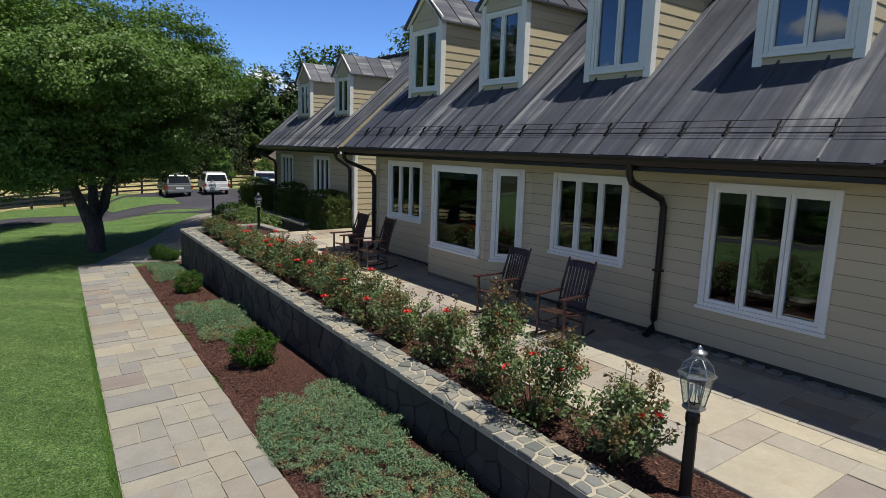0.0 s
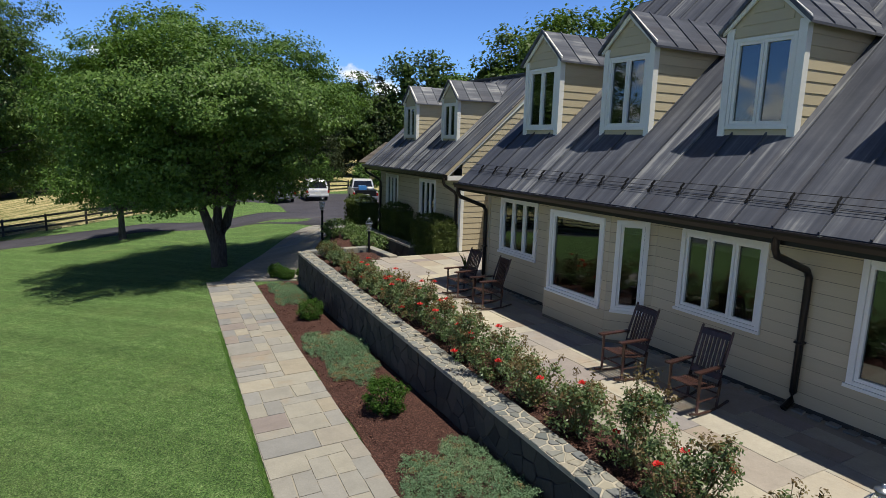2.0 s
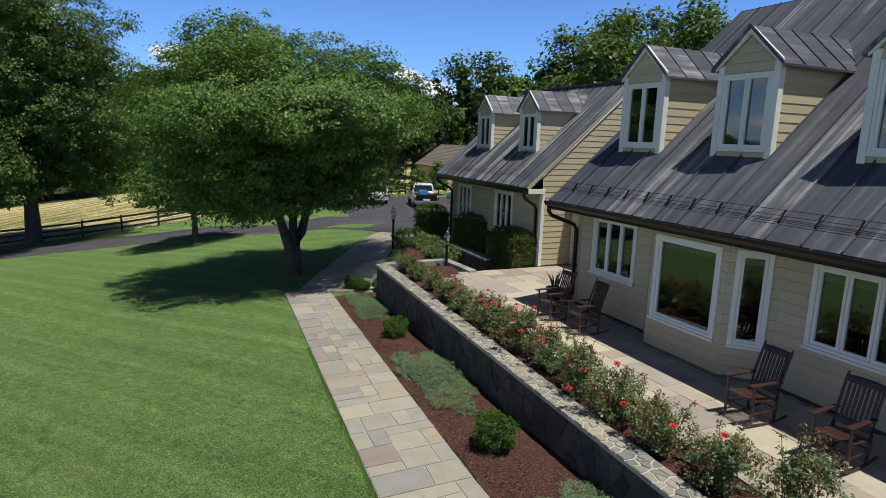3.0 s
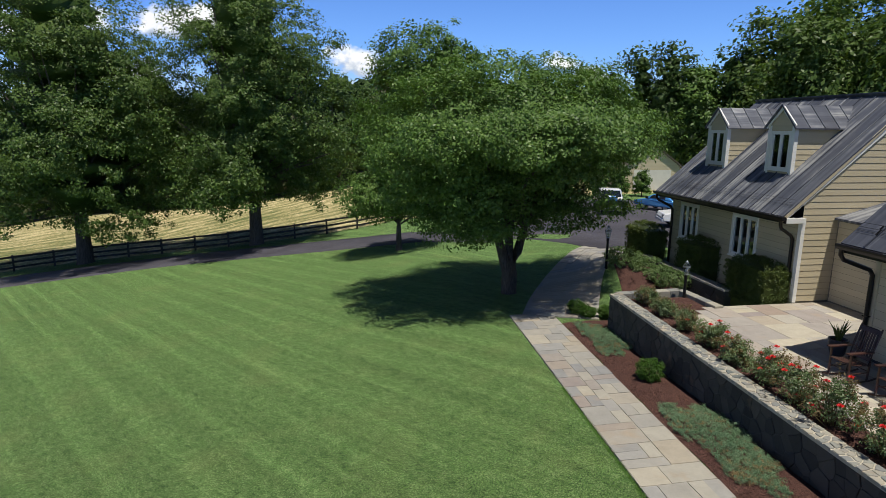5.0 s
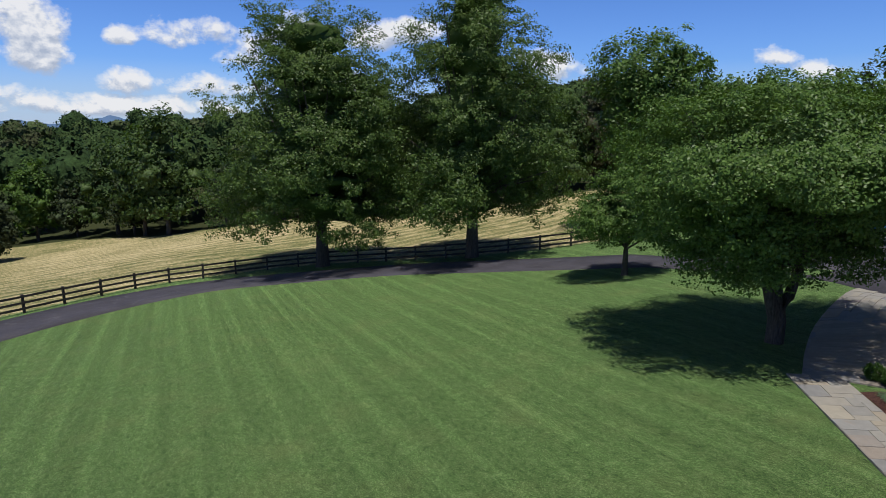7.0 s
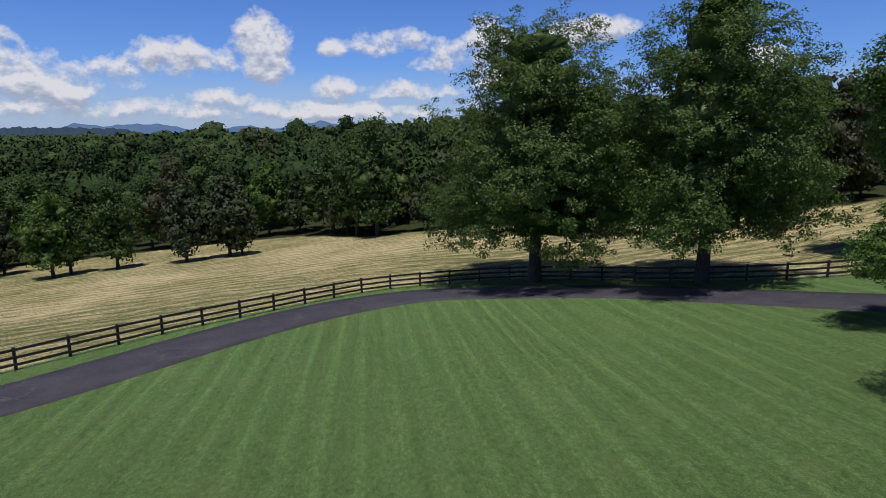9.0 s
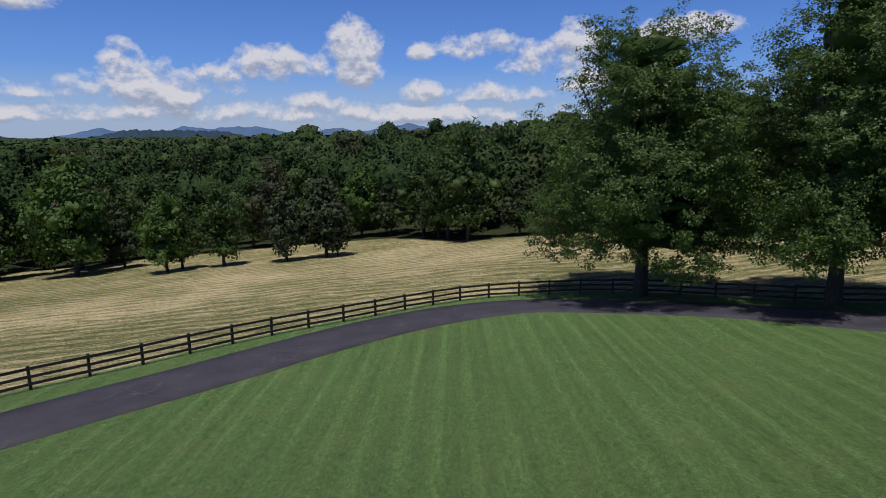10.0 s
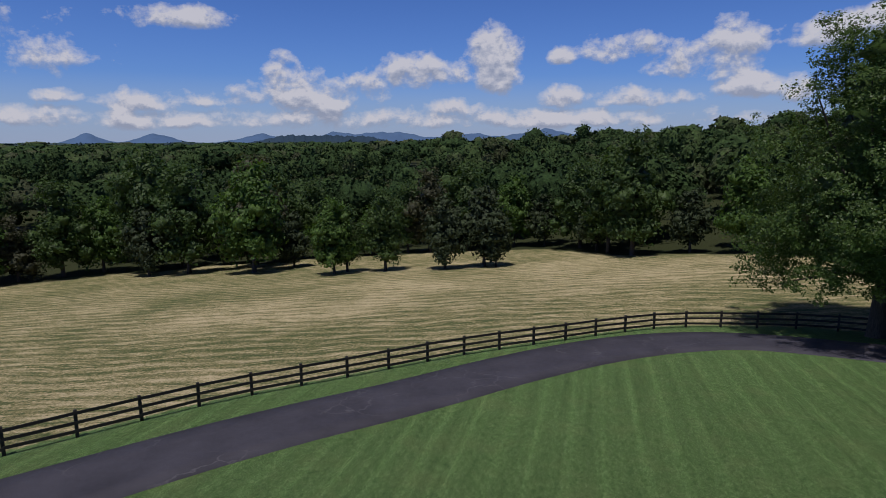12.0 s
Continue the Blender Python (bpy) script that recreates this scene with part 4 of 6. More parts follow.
def lay_path(name, label, mapping, nu, nv, size):
    """A flagstone path: mortar bed and stones, by a mapping from path terms to the plan."""
    bed = []
    m = 40
    for k in range(m + 1):
        a, b = mapping(0.0, nv * k / m), mapping(float(nu), nv * k / m)
        bed.append((a, b))
    s = Shape()
    for k in range(m):
        ring = [bed[k][0], bed[k][1], bed[k + 1][1], bed[k + 1][0]]
        s.hull8([(x, y, gz(x, y) - 0.12) for x, y in ring] + [(x, y, gz(x, y) + 0.037) for x, y in ring])
    path = tagged(part(name, s, JOINT), label, "path", kind="structure")
    for i0, j0, i1, j1 in ashlar(nu, nv, rng, SIZES):
        g = GAP / size
        ring = [mapping(u, v) for u, v in ((i0 + g, j0 + g), (i1 - g, j0 + g), (i1 - g, j1 - g), (i0 + g, j1 - g))]
        ring = [(x + rng.normal() * 0.008, y + rng.normal() * 0.008) for x, y in ring]
        st = Shape()
        cx, cy = sum(p[0] for p in ring) / 4, sum(p[1] for p in ring) / 4
        lift = 0.045 + rng.random() * 0.008
        st.hull8([(x, y, gz(x, y) - 0.02) for x, y in ring] + [(cx + (x - cx) * 0.985, cy + (y - cy) * 0.985, gz(x, y) + lift) for x, y in ring])
        part("stone", st, FLAG, path)
    return path


NV = 89
lay_path("walkway", "straight flagstone walk of mixed buff and grey stones", lambda u, v: (walk_l(-4 + v * 0.29) + (walk_r(-4 + v * 0.29) - walk_l(-4 + v * 0.29)) * u / 5, -4 + v * 0.29), 5, NV, 0.29)
TP = spline([(3.75, 21.3), (4.7, 23.4), (6.3, 26.4), (8.1, 28.7), (9.9, 30.6)], 0.31)
TD = np.gradient(TP, axis=0)
TD /= np.linalg.norm(TD, axis=1)[:, None]


def branch(u, v):
    k = min(int(v), len(TP) - 2)
    t = v - k
    p, d = TP[k] * (1 - t) + TP[k + 1] * t, TD[k]
    w = (u / 9 - 0.5) * 2.6
    return (p[0] + d[1] * w, p[1] - d[0] * w)


lay_path("walkway", "flagstone walk curving towards the parking court", branch, 9, len(TP) - 1, 0.31)


def wall_x(y):
    return 3.75 + 0.048 * y


def patio_edge(y):
    return wall_x(y) + 1.22


def patio_end(x):
    return 17.75 if x < 7.3 else 18.0


ring = [(patio_edge(-4.9), -4.9), (8.38, -4.9), (8.38, 13.8), (11.85, 13.8), (11.85, 18.08), (7.3, 18.08), (7.2, 17.7), (patio_edge(17.2), 17.2)]
patio = tagged(part("patio", Shape().prism(ring, -0.9, PATIO_Z - 0.007), JOINT), "flagstone terrace of large buff, grey and lilac stones", "patio", kind="structure")
CELL = 0.36
for i0, j0, i1, j1 in ashlar(21, 64, rng, [(2, 2), (3, 2), (2, 3), (2, 1), (1, 2), (4, 2), (3, 3)]):
    x0, x1, y0, y1 = 4.7 + i0 * CELL, 4.7 + i1 * CELL, -4.9 + j0 * CELL, -4.9 + j1 * CELL
    cx, cy = (x0 + x1) / 2, (y0 + y1) / 2
    inside = patio_edge(cy) - 0.1 < cx < 8.26 and cy < 17.75 or 13.8 < cy < 18.0 and 7.3 < cx < 11.8
    if not inside:
        continue
    y1 = min(y1, 18.05)
    ring = [(max(x, patio_edge(y)) if x < 7 else (min(x, 8.28) if cy < 13.8 else min(x, 11.84)), y) for x, y in ((x0 + GAP, y0 + GAP), (x1 - GAP, y0 + GAP), (x1 - GAP, y1 - GAP), (x0 + GAP, y1 - GAP))]
    if abs(ring[1][0] - ring[0][0]) > 0.08:
        part("stone", flag(ring, PATIO_Z - 0.03, PATIO_Z, rng), PATIOST, patio)
# dark cobble edging along the foot of the house
for k in range(62):
    y = -1.5 + k * 0.245
    if y < 8.0 or 11.3 < y < 13.6:
        part("cobble", flag([(8.13, y), (8.25, y + 0.01), (8.25, y + 0.15), (8.13, y + 0.165)], PATIO_Z, PATIO_Z + 0.03, rng), CAPST, patio)


def mulch_sheet(name, label, pts_l, pts_r, lift, zfun):
    """A heaped bed between two edges."""
    a, b = np.array(pts_l, float), np.array(pts_r, float)
    m, k = len(a), 9
    t = np.linspace(0, 1, k)
    p = a[:, None] * (1 - t)[None, :, None] + b[:, None] * t[None, :, None]
    z = zfun(p[..., 0], p[..., 1]) + lift * np.sin(np.pi * np.clip(t, 0.02, 0.98)) ** 0.5 + rng.normal(size=(m, k)) * 0.008
    v = np.concatenate([p, z[..., None]], 2).reshape(-1, 3)
    i = (np.arange(m - 1)[:, None] * k + np.arange(k - 1)[None]).ravel()
    return tagged(new(name, fast_mesh(name, v, np.stack([i, i + 1, i + k + 1, i + k], 1), MULCH, True)), label, "flower bed", kind="structure")


ys = np.arange(-4, 20.8, 0.3)
mulch_sheet("planting_bed", "bed of dark red-brown bark mulch below the stone wall", [(walk_r(y) + 0.005 + 0.05 * math.sin(y * 2.3), y) for y in ys], [(wall_x(y) + 0.1 + (0.5 if y > 19.5 else 0), y) for y in ys], 0.07, ground_z)
ys = np.arange(-4.8, 19.5, 0.3)
mulch_sheet("rose_bed", "narrow raised rose bed of dark bark mulch", [(wall_x(y) + 0.26, y) for y in ys], [(patio_edge(y) + 0.015 if y < 17.2 else 7.1, y) for y in ys], 0.05, lambda x, y: 0.03 + 0 * x)
ys = np.arange(19.7, 27.5, 0.3)
mulch_sheet("planting_bed", "shaded mulch bed with clipped shrubs beside the walk", [(5.6 + (y - 19.7) * 0.36, y) for y in ys], [(8.82, y) for y in ys], 0.06, ground_z)
mulch_sheet("planting_bed", "mulch bed with hedges along the wing", [(9.05, y) for y in ys], [(9.95, y) for y in ys], 0.05, lambda x, y: -0.12 - 0.06 * (y - 19.7) + 0 * x)


def bark_chips():
    """Loose chips over the mulch of the two long beds."""
    r = np.random.default_rng(64)
    n = 26000
    low = r.random(n) < 0.72
    y = -2.5 + 22.5 * r.random(n) ** 1.2
    t = r.random(n)
    x = np.where(low, walk_r(y) + 0.02 + (wall_x(y) - walk_r(y) - 0.04) * t, wall_x(y) + 0.32 + 0.86 * t)
    z = np.where(low, ground_z(x, y), 0.03) + np.where(low, 0.07, 0.05) * np.sin(np.pi * np.clip(t, 0.04, 0.96)) ** 0.5 + 0.006 * r.random(n)
    p = np.stack([x, y, z], 1)
    nn = r.normal(size=(n, 3)) * 0.45 + np.array([0, 0, 1.0])
    nn /= np.linalg.norm(nn, axis=1)[:, None]
    a = np.cross(nn, r.normal(size=(n, 3)))
    a /= np.linalg.norm(a, axis=1)[:, None]
    b = np.cross(nn, a)
    la, lb = (0.012 + 0.022 * r.random(n))[:, None], (0.004 + 0.007 * r.random(n))[:, None]
    v = np.stack([p - a * la - b * lb * 0.5, p - a * la * 0.2 - b * lb + nn * 0.006, p + a * la, p + b * lb + nn * 0.004], 1).reshape(-1, 3)
    tagged(new("bark_chips", fast_mesh("bark_chips", v, np.arange(4 * n).reshape(-1, 4), CHIPS)), "loose dark red-brown bark chips over the beds", "mulch", kind="stuff")


CHIPS = mat("bark_chip", lambda n: bsdf(n, n.ramp(isl(n), (0.0, (0.022, 0.011, 0.010)), (0.5, (0.075, 0.033, 0.027)), (0.85, (0.13, 0.062, 0.046)), (1.0, (0.24, 0.15, 0.11))), 0.85, spec=0.2))
bark_chips()


def crazy_cells(w, h, count, rng, stretch=1.0):
    """Irregular many-sided pieces that fill a rectangle: each takes the ground nearest to its own middle."""
    nx = max(1, int(math.sqrt(count * w / h / stretch)))
    ny = max(1, round(count / nx))
    pts = [((i + 0.5 + rng.uniform(-0.42, 0.42) + 0.25 * (j % 2)) * w / nx, (j + 0.5 + rng.uniform(-0.36, 0.36)) * h / ny) for i in range(nx) for j in range(ny)]
    reach = 2.6 * max(w / nx, h / ny)
    cells = []
    for k, (px, py) in enumerate(pts):
        poly = [(0.0, 0.0), (w, 0.0), (w, h), (0.0, h)]
        for m, (qx, qy) in enumerate(pts):
            if m == k or abs(qx - px) > reach or abs(qy - py) > reach:
                continue
            dx, dy = qx - px, qy - py
            c = (px + qx) / 2 * dx + (py + qy) / 2 * dy
            cut = []
            for (ax, ay), (bx, by) in zip(poly, poly[1:] + poly[:1]):
                da, db = ax * dx + ay * dy - c, bx * dx + by * dy - c
                if da <= 0:
                    cut.append((ax, ay))
                if da * db < 0:
                    t = da / (da - db)
                    cut.append((ax + (bx - ax) * t, ay + (by - ay) * t))
            poly = cut
            if len(poly) < 3:
                break
        if len(poly) >= 3:
            cells.append(poly)
    return cells


def slab(poly, gap, back, front, place):
    """A stone from its outline: drawn in by the joint, with a worn front edge. place(u, v, d) gives the point in the world."""
    n = len(poly)
    cx, cy = sum(p[0] for p in poly) / n, sum(p[1] for p in poly) / n
    s = Shape()
    for d, extra in ((back, 0.0), (front - 0.008, 0.0), (front, 0.012)):
        for x, y in poly:
            r = max(math.hypot(x - cx, y - cy), 1e-4)
            f = max(0.2, 1 - (gap + extra) / r)
            s.v.append(tuple(place(cx + (x - cx) * f, cy + (y - cy) * f, d)))
    for k in range(n):
        m = (k + 1) % n
        s.f += [(k, m, n + m, n + k), (n + k, n + m, 2 * n + m, 2 * n + k)]
    s.f += [tuple(range(2 * n, 3 * n)), tuple(range(n - 1, -1, -1))]
    return s


def stone_wall(name, label, x_of, y0, y1, thick, top, foot, count, caps, seed, cap=0.07):
    """A mortared fieldstone wall along y whose front faces -x, with face stones and cap stones as pieces."""
    r = np.random.default_rng(seed)
    a, b = x_of(y0), x_of(y1)
    z1 = top - cap

    def prism(x0, x1, p, q):
        return Shape().hull8([(a + x0, y0, p), (a + x1, y0, p), (b + x1, y1, p), (b + x0, y1, p), (a + x0, y0, q), (a + x1, y0, q), (b + x1, y1, q), (b + x0, y1, q)])
    w = tagged(part(name, prism(0.012, thick - 0.03, foot, z1), JOINT_SHADE), label, "retaining wall", kind="structure")
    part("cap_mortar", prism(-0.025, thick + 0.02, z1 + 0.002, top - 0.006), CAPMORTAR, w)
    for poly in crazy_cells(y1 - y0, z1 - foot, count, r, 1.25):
        part("stone", slab(poly, 0.003 + 0.007 * r.random(), -0.03, -0.006 + 0.030 * r.random(), lambda u, v, d: (x_of(y0 + u) - d, y0 + u, foot + v)), WALLST_SHADE, w)
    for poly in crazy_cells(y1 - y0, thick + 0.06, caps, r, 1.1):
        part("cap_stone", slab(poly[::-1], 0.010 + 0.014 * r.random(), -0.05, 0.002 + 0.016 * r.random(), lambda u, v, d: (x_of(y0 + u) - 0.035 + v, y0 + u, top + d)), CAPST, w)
    return w


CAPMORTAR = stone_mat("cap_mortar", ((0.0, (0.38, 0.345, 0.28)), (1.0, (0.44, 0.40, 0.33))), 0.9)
# Face mortar, far darker than the cap's: the face's shade in its colour.
JOINT_SHADE = stone_mat("wall_mortar", ((0.0, (0.05, 0.05, 0.05)), (1.0, (0.066, 0.064, 0.062))), 0.95)
stone_wall("retaining_wall", "long low fieldstone retaining wall with an irregular stone cap", wall_x, 1.6, 19.55, 0.36, 0.15, -1.35, 298, 298, 5)
stone_wall("garden_wall", "low fieldstone wall with a flat cap beside the hedges", lambda y: 8.78, 19.75, 25.6, 0.32, 0.08, -1.2, 70, 50, 6)
kerb = thing("bed_kerb", pose(0, 0, 0), "low mortared stone kerb round the end of the rose bed", "kerb", kind="structure")
for a, b in (((4.95, 19.6), (7.2, 19.75)), ((7.2, 19.75), (7.32, 17.85))):
    d = Vector((b[0] - a[0], b[1] - a[1]))
    m = max(2, int(d.length / 0.42))
    d.normalize()
    for k in range(m):
        p, q = [Vector(a).lerp(Vector(b), t / m) for t in (k, k + 0.97)]
        nx, ny = -d.y * 0.14, d.x * 0.14
        part("stone", Shape().prism([(p.x + nx, p.y + ny), (p.x - nx, p.y - ny), (q.x - nx, q.y - ny), (q.x + nx, q.y + ny)][::-1], -0.9, 0.16, 0.02, 0.015), CAPST, kerb)

# black board fence
fence = thing("fence", pose(0, 0, 0), "black three-board farm fence along the drive", "fence")
arc = np.r_[0, np.cumsum(np.linalg.norm(np.diff(FENCE_LINE, axis=0), axis=1))]
first = np.argmin(np.abs(FENCE_LINE[:, 1] - 10.4) + 100 * (FENCE_LINE[:, 0] > -30))
offset = arc[first] % 2.40
stops = np.arange(offset, arc[-1], 2.40)
posts = np.stack([np.interp(stops, arc, FENCE_LINE[:, 0]), np.interp(stops, arc, FENCE_LINE[:, 1])], 1)
post_me = Shape().box(-0.062, 0.062, -0.062, 0.062, -0.3, 1.16).mesh("post", FENCEM)
for k, (x, y) in enumerate(posts):
    q = posts[min(k + 1, len(posts) - 1)] - posts[max(k - 1, 0)]
    ob = part("post", post_me, FENCEM, fence)
    ob.matrix_basis = pose(x, y, gz(x, y), rng.normal() * 0.8, rng.normal() * 0.8, math.degrees(math.atan2(q[1], q[0])))
    if k + 1 < len(posts):
        x2, y2 = posts[k + 1]
        d = math.hypot(x2 - x, y2 - y)
        nx, ny = -(y2 - y) / d, (x2 - x) / d
        for h in (0.30, 0.66, 1.04):
            h0, h1 = h + rng.normal() * 0.012, h + rng.normal() * 0.012
            c = []
            for dz in (-0.068, 0.068):
                for px, py, hh, o in ((x, y, h0, 0.062), (x2, y2, h1, 0.062), (x2, y2, h1, 0.09), (x, y, h0, 0.09)):
                    c.append((px - nx * o, py - ny * o, gz(px, py) + hh + dz))
            part("rail", Shape().hull8(c), FENCEM, fence)

# ---- trees ----
def leaf_cloud(centres, radii, per, size, rng, flat=0.75, droop=0.0, form=0.0, up=0.55, puff=0.9):
    """Leaf quads round clump centres. Returns verts and quads."""
    n = len(centres) * per
    c = np.repeat(centres, per, axis=0)
    r = np.repeat(radii, per)
    u = rng.normal(size=(n, 3))
    u /= np.linalg.norm(u, axis=1)[:, None]
    u *= (rng.random(n) ** 0.45)[:, None]
    u[:, 2] *= flat
    p = c + u * r[:, None]
    p[:, 2] -= droop * r * np.abs(u[:, 0] + u[:, 1])
    nn = rng.normal(size=(n, 3)) * 0.5 + np.array([0, 0, up]) + u * puff
    if form:
        # leaves turn outwards from the middle of the crown, so that it has light and shade sides
        mid = centres.mean(axis=0)
        span = centres.std(axis=0) + 1e-6
        o = (p - mid) / span
        nn += form * o / (np.linalg.norm(o, axis=1)[:, None] + 0.3)
    nn /= np.linalg.norm(nn, axis=1)[:, None]
    a = np.cross(nn, rng.normal(size=(n, 3)))
    a /= np.linalg.norm(a, axis=1)[:, None]
    b = np.cross(nn, a)
    s = size * (0.6 + 0.8 * rng.random(n))[:, None]
    v = np.stack([p - a * s, p - b * s * 0.55 + a * s * 0.1 + nn * s * 0.12, p + a * s, p + b * s * 0.55 + a * s * 0.1 + nn * s * 0.12], 1).reshape(-1, 3)
    return v, np.arange(4 * n).reshape(-1, 4)


def crown_centres(lobes, count, rng, hollow=0.55):
    """Clump centres in a union of ellipsoids (cx, cy, cz, rx, ry, rz), mostly in their outer shell."""
    vol = np.array([l[3] * l[4] * l[5] for l in lobes]) ** 0.75
    pick = rng.choice(len(lobes), count, p=vol / vol.sum())
    L = np.array(lobes)[pick]
    u = rng.normal(size=(count, 3))
    u /= np.linalg.norm(u, axis=1)[:, None]
    rad = hollow + (1 - hollow) * rng.random(count) ** 0.7
    rad *= 1 + 0.10 * rng.normal(size=count)
    return L[:, :3] + u * L[:, 3:] * rad[:, None]


def inner_mass(lobes, scale, rng, nu=11, nv=7):
    """Lumpy closed forms inside a crown, where foliage is too dense to see through."""
    vs, qs, base = [], [], 0
    th = np.linspace(0, 2 * np.pi, nu, endpoint=False)
    ph = np.linspace(-1.35, 1.35, nv)
    for cx, cy, cz, rx, ry, rz in lobes:
        if rx < 0.5 * lobes[0][3]:
            continue
        t, f = np.meshgrid(th, ph, indexing="ij")
        k = scale * (1 + 0.25 * rng.normal(size=t.shape))
        p = np.stack([cx + rx * k * np.cos(t) * np.cos(f), cy + ry * k * np.sin(t) * np.cos(f), cz + rz * k * np.sin(f)], 2).reshape(-1, 3)
        i, j = np.meshgrid(np.arange(nu), np.arange(nv - 1), indexing="ij")
        i, j = i.ravel(), j.ravel()
        i2 = (i + 1) % nu
        vs.append(p), qs.append(np.stack([i * nv + j, i2 * nv + j, i2 * nv + j + 1, i * nv + j + 1], 1) + base)
        base += len(p)
    return np.concatenate(vs), np.concatenate(qs)


def limbs(shape, base, fork, targets, r0, rng, sides=7):
    for tx in targets:
        t = Vector(tx)
        f = Vector(base).lerp(Vector(fork), 0.55 + 0.45 * rng.random())
        mid = f.lerp(t, 0.5) + Vector((rng.normal() * 0.3, rng.normal() * 0.3, 0.35))
        shape.tube([f, f.lerp(mid, 0.5), mid, mid.lerp(t, 0.6), t], [r0, r0 * 0.8, r0 * 0.55, r0 * 0.35, r0 * 0.12], sides)


def tree(name, at, label, trunk_r, fork_h, lobes, clumps, clump_r, per, size, leaf, seed, stems=None, category="tree", group="", hollow=0.55, flat=0.75, droop=0.0, limb_n=12, up=0.55, puff=0.9, mass=0.0):
    rng = np.random.default_rng(seed)
    t = thing(name, pose(*at), label, category, group)
    centres = crown_centres(lobes, clumps, rng, hollow)
    radii = clump_r * (0.6 + 0.8 * rng.random(clumps))
    v, q = leaf_cloud(centres, radii, per, size, rng, flat, droop, 0.8, up, puff)
    if mass:
        mv, mq = inner_mass(lobes, mass, rng)
        v, q = np.concatenate([v, mv]), np.concatenate([q, mq + len(v)])
    part("crown", fast_mesh("crown", v, q, leaf), None, t)
    s = Shape()
    for sx, sy, top in stems or [(0.0, 0.0, fork_h)]:
        s.tube([(0, 0, -0.3), (sx * 0.05, sy * 0.05, 0.1), (sx * 0.12, sy * 0.12, fork_h * 0.45), (sx * 0.42, sy * 0.42, fork_h * 0.85), (sx, sy, top)],
               [trunk_r * 1.75, trunk_r * 1.25, trunk_r, trunk_r * 0.85, trunk_r * 0.5], 12)
    fork = (stems or [(0.0, 0.0, fork_h)])
    pick = centres[rng.choice(len(centres), min(limb_n, len(centres)), replace=False)]
    for k, c in enumerate(pick):
        sx, sy, top = fork[k % len(fork)]
        limbs(s, (sx * 0.7, sy * 0.7, fork_h * 0.7), (sx, sy, top), [tuple(c)], trunk_r * 0.36, rng, 6)
    part("trunk", s, BARK, t, smooth=True)
    return t


# the broad maple by the walk
tree("maple_tree", (3.0, 25.1, gz(3.0, 25.1)), "broad spreading maple with a forked trunk on the lawn", 0.22, 1.95,
     [(0.2, 0.3, 6.0, 4.4, 4.4, 2.3), (-3.0, -0.6, 5.6, 2.5, 2.9, 1.9), (2.6, 0.8, 6.0, 2.4, 3.0, 1.9), (0.2, -2.7, 6.1, 3.0, 2.4, 1.7), (0.2, 3.4, 6.0, 3.2, 2.4, 2.0), (0.0, 0.2, 8.1, 3.8, 3.9, 1.15), (-3.2, 0.4, 4.0, 1.8, 2.0, 1.2), (1.7, 0.0, 4.6, 1.6, 1.6, 0.9), (1.0, 2.6, 4.1, 2.3, 2.0, 1.0), (-4.4, 1.4, 6.6, 1.9, 2.2, 1.4), (-4.2, -0.9, 5.6, 1.7, 1.8, 1.1), (3.6, 1.6, 6.7, 1.8, 2.3, 1.4), (4.3, -0.6, 6.5, 1.6, 1.8, 1.1), (3.2, -2.5, 6.2, 1.7, 1.7, 1.0), (1.2, -4.0, 6.4, 1.7, 1.5, 0.8), (-2.6, 0.8, 7.7, 2.2, 2.4, 1.1), (3.0, 0.4, 7.9, 1.9, 2.2, 1.05), (-0.6, -4.3, 6.2, 2.3, 1.8, 0.9), (-2.0, -1.9, 4.1, 1.8, 1.7, 1.1), (-3.0, -3.2, 6.2, 1.9, 1.9, 0.9), (2.2, -3.3, 4.2, 0.5, 0.9, 0.35), (3.3, -2.6, 3.7, 0.7, 0.5, 0.3), (0.0, 0.4, 3.9, 2.6, 2.4, 1.0), (-2.5, -0.9, 3.1, 1.6, 1.5, 0.8), (-1.3, -1.9, 3.0, 1.4, 1.1, 0.75), (1.6, -1.4, 3.3, 1.3, 1.2, 0.7), (0.2, 1.9, 3.1, 2.2, 1.6, 0.9), (2.3, 1.2, 3.5, 1.3, 1.5, 0.8)],
     4200, 0.5, 62, 0.056, LEAF_MAPLE, 3, stems=[(-0.8, -0.1, 3.1), (0.75, 0.15, 3.2), (0.1, 0.7, 3.3)], hollow=0.4, flat=0.42, limb_n=38, up=0.5, puff=0.45)
tree("small_maple_tree", (-0.3, 37.3, gz(-0.3, 37.3)), "small young maple beside the drive", 0.16, 1.7,
     [(0, 0, 3.8, 2.4, 2.5, 1.9), (-1.5, -0.5, 3.2, 1.9, 1.9, 1.5), (1.2, 0.2, 3.3, 1.9, 2.0, 1.6), (-0.6, 0, 5.0, 1.6, 1.6, 1.0)], 620, 0.45, 56, 0.072, LEAF_MAPLE, 5, hollow=0.4, flat=0.45, up=0.5, puff=0.45)
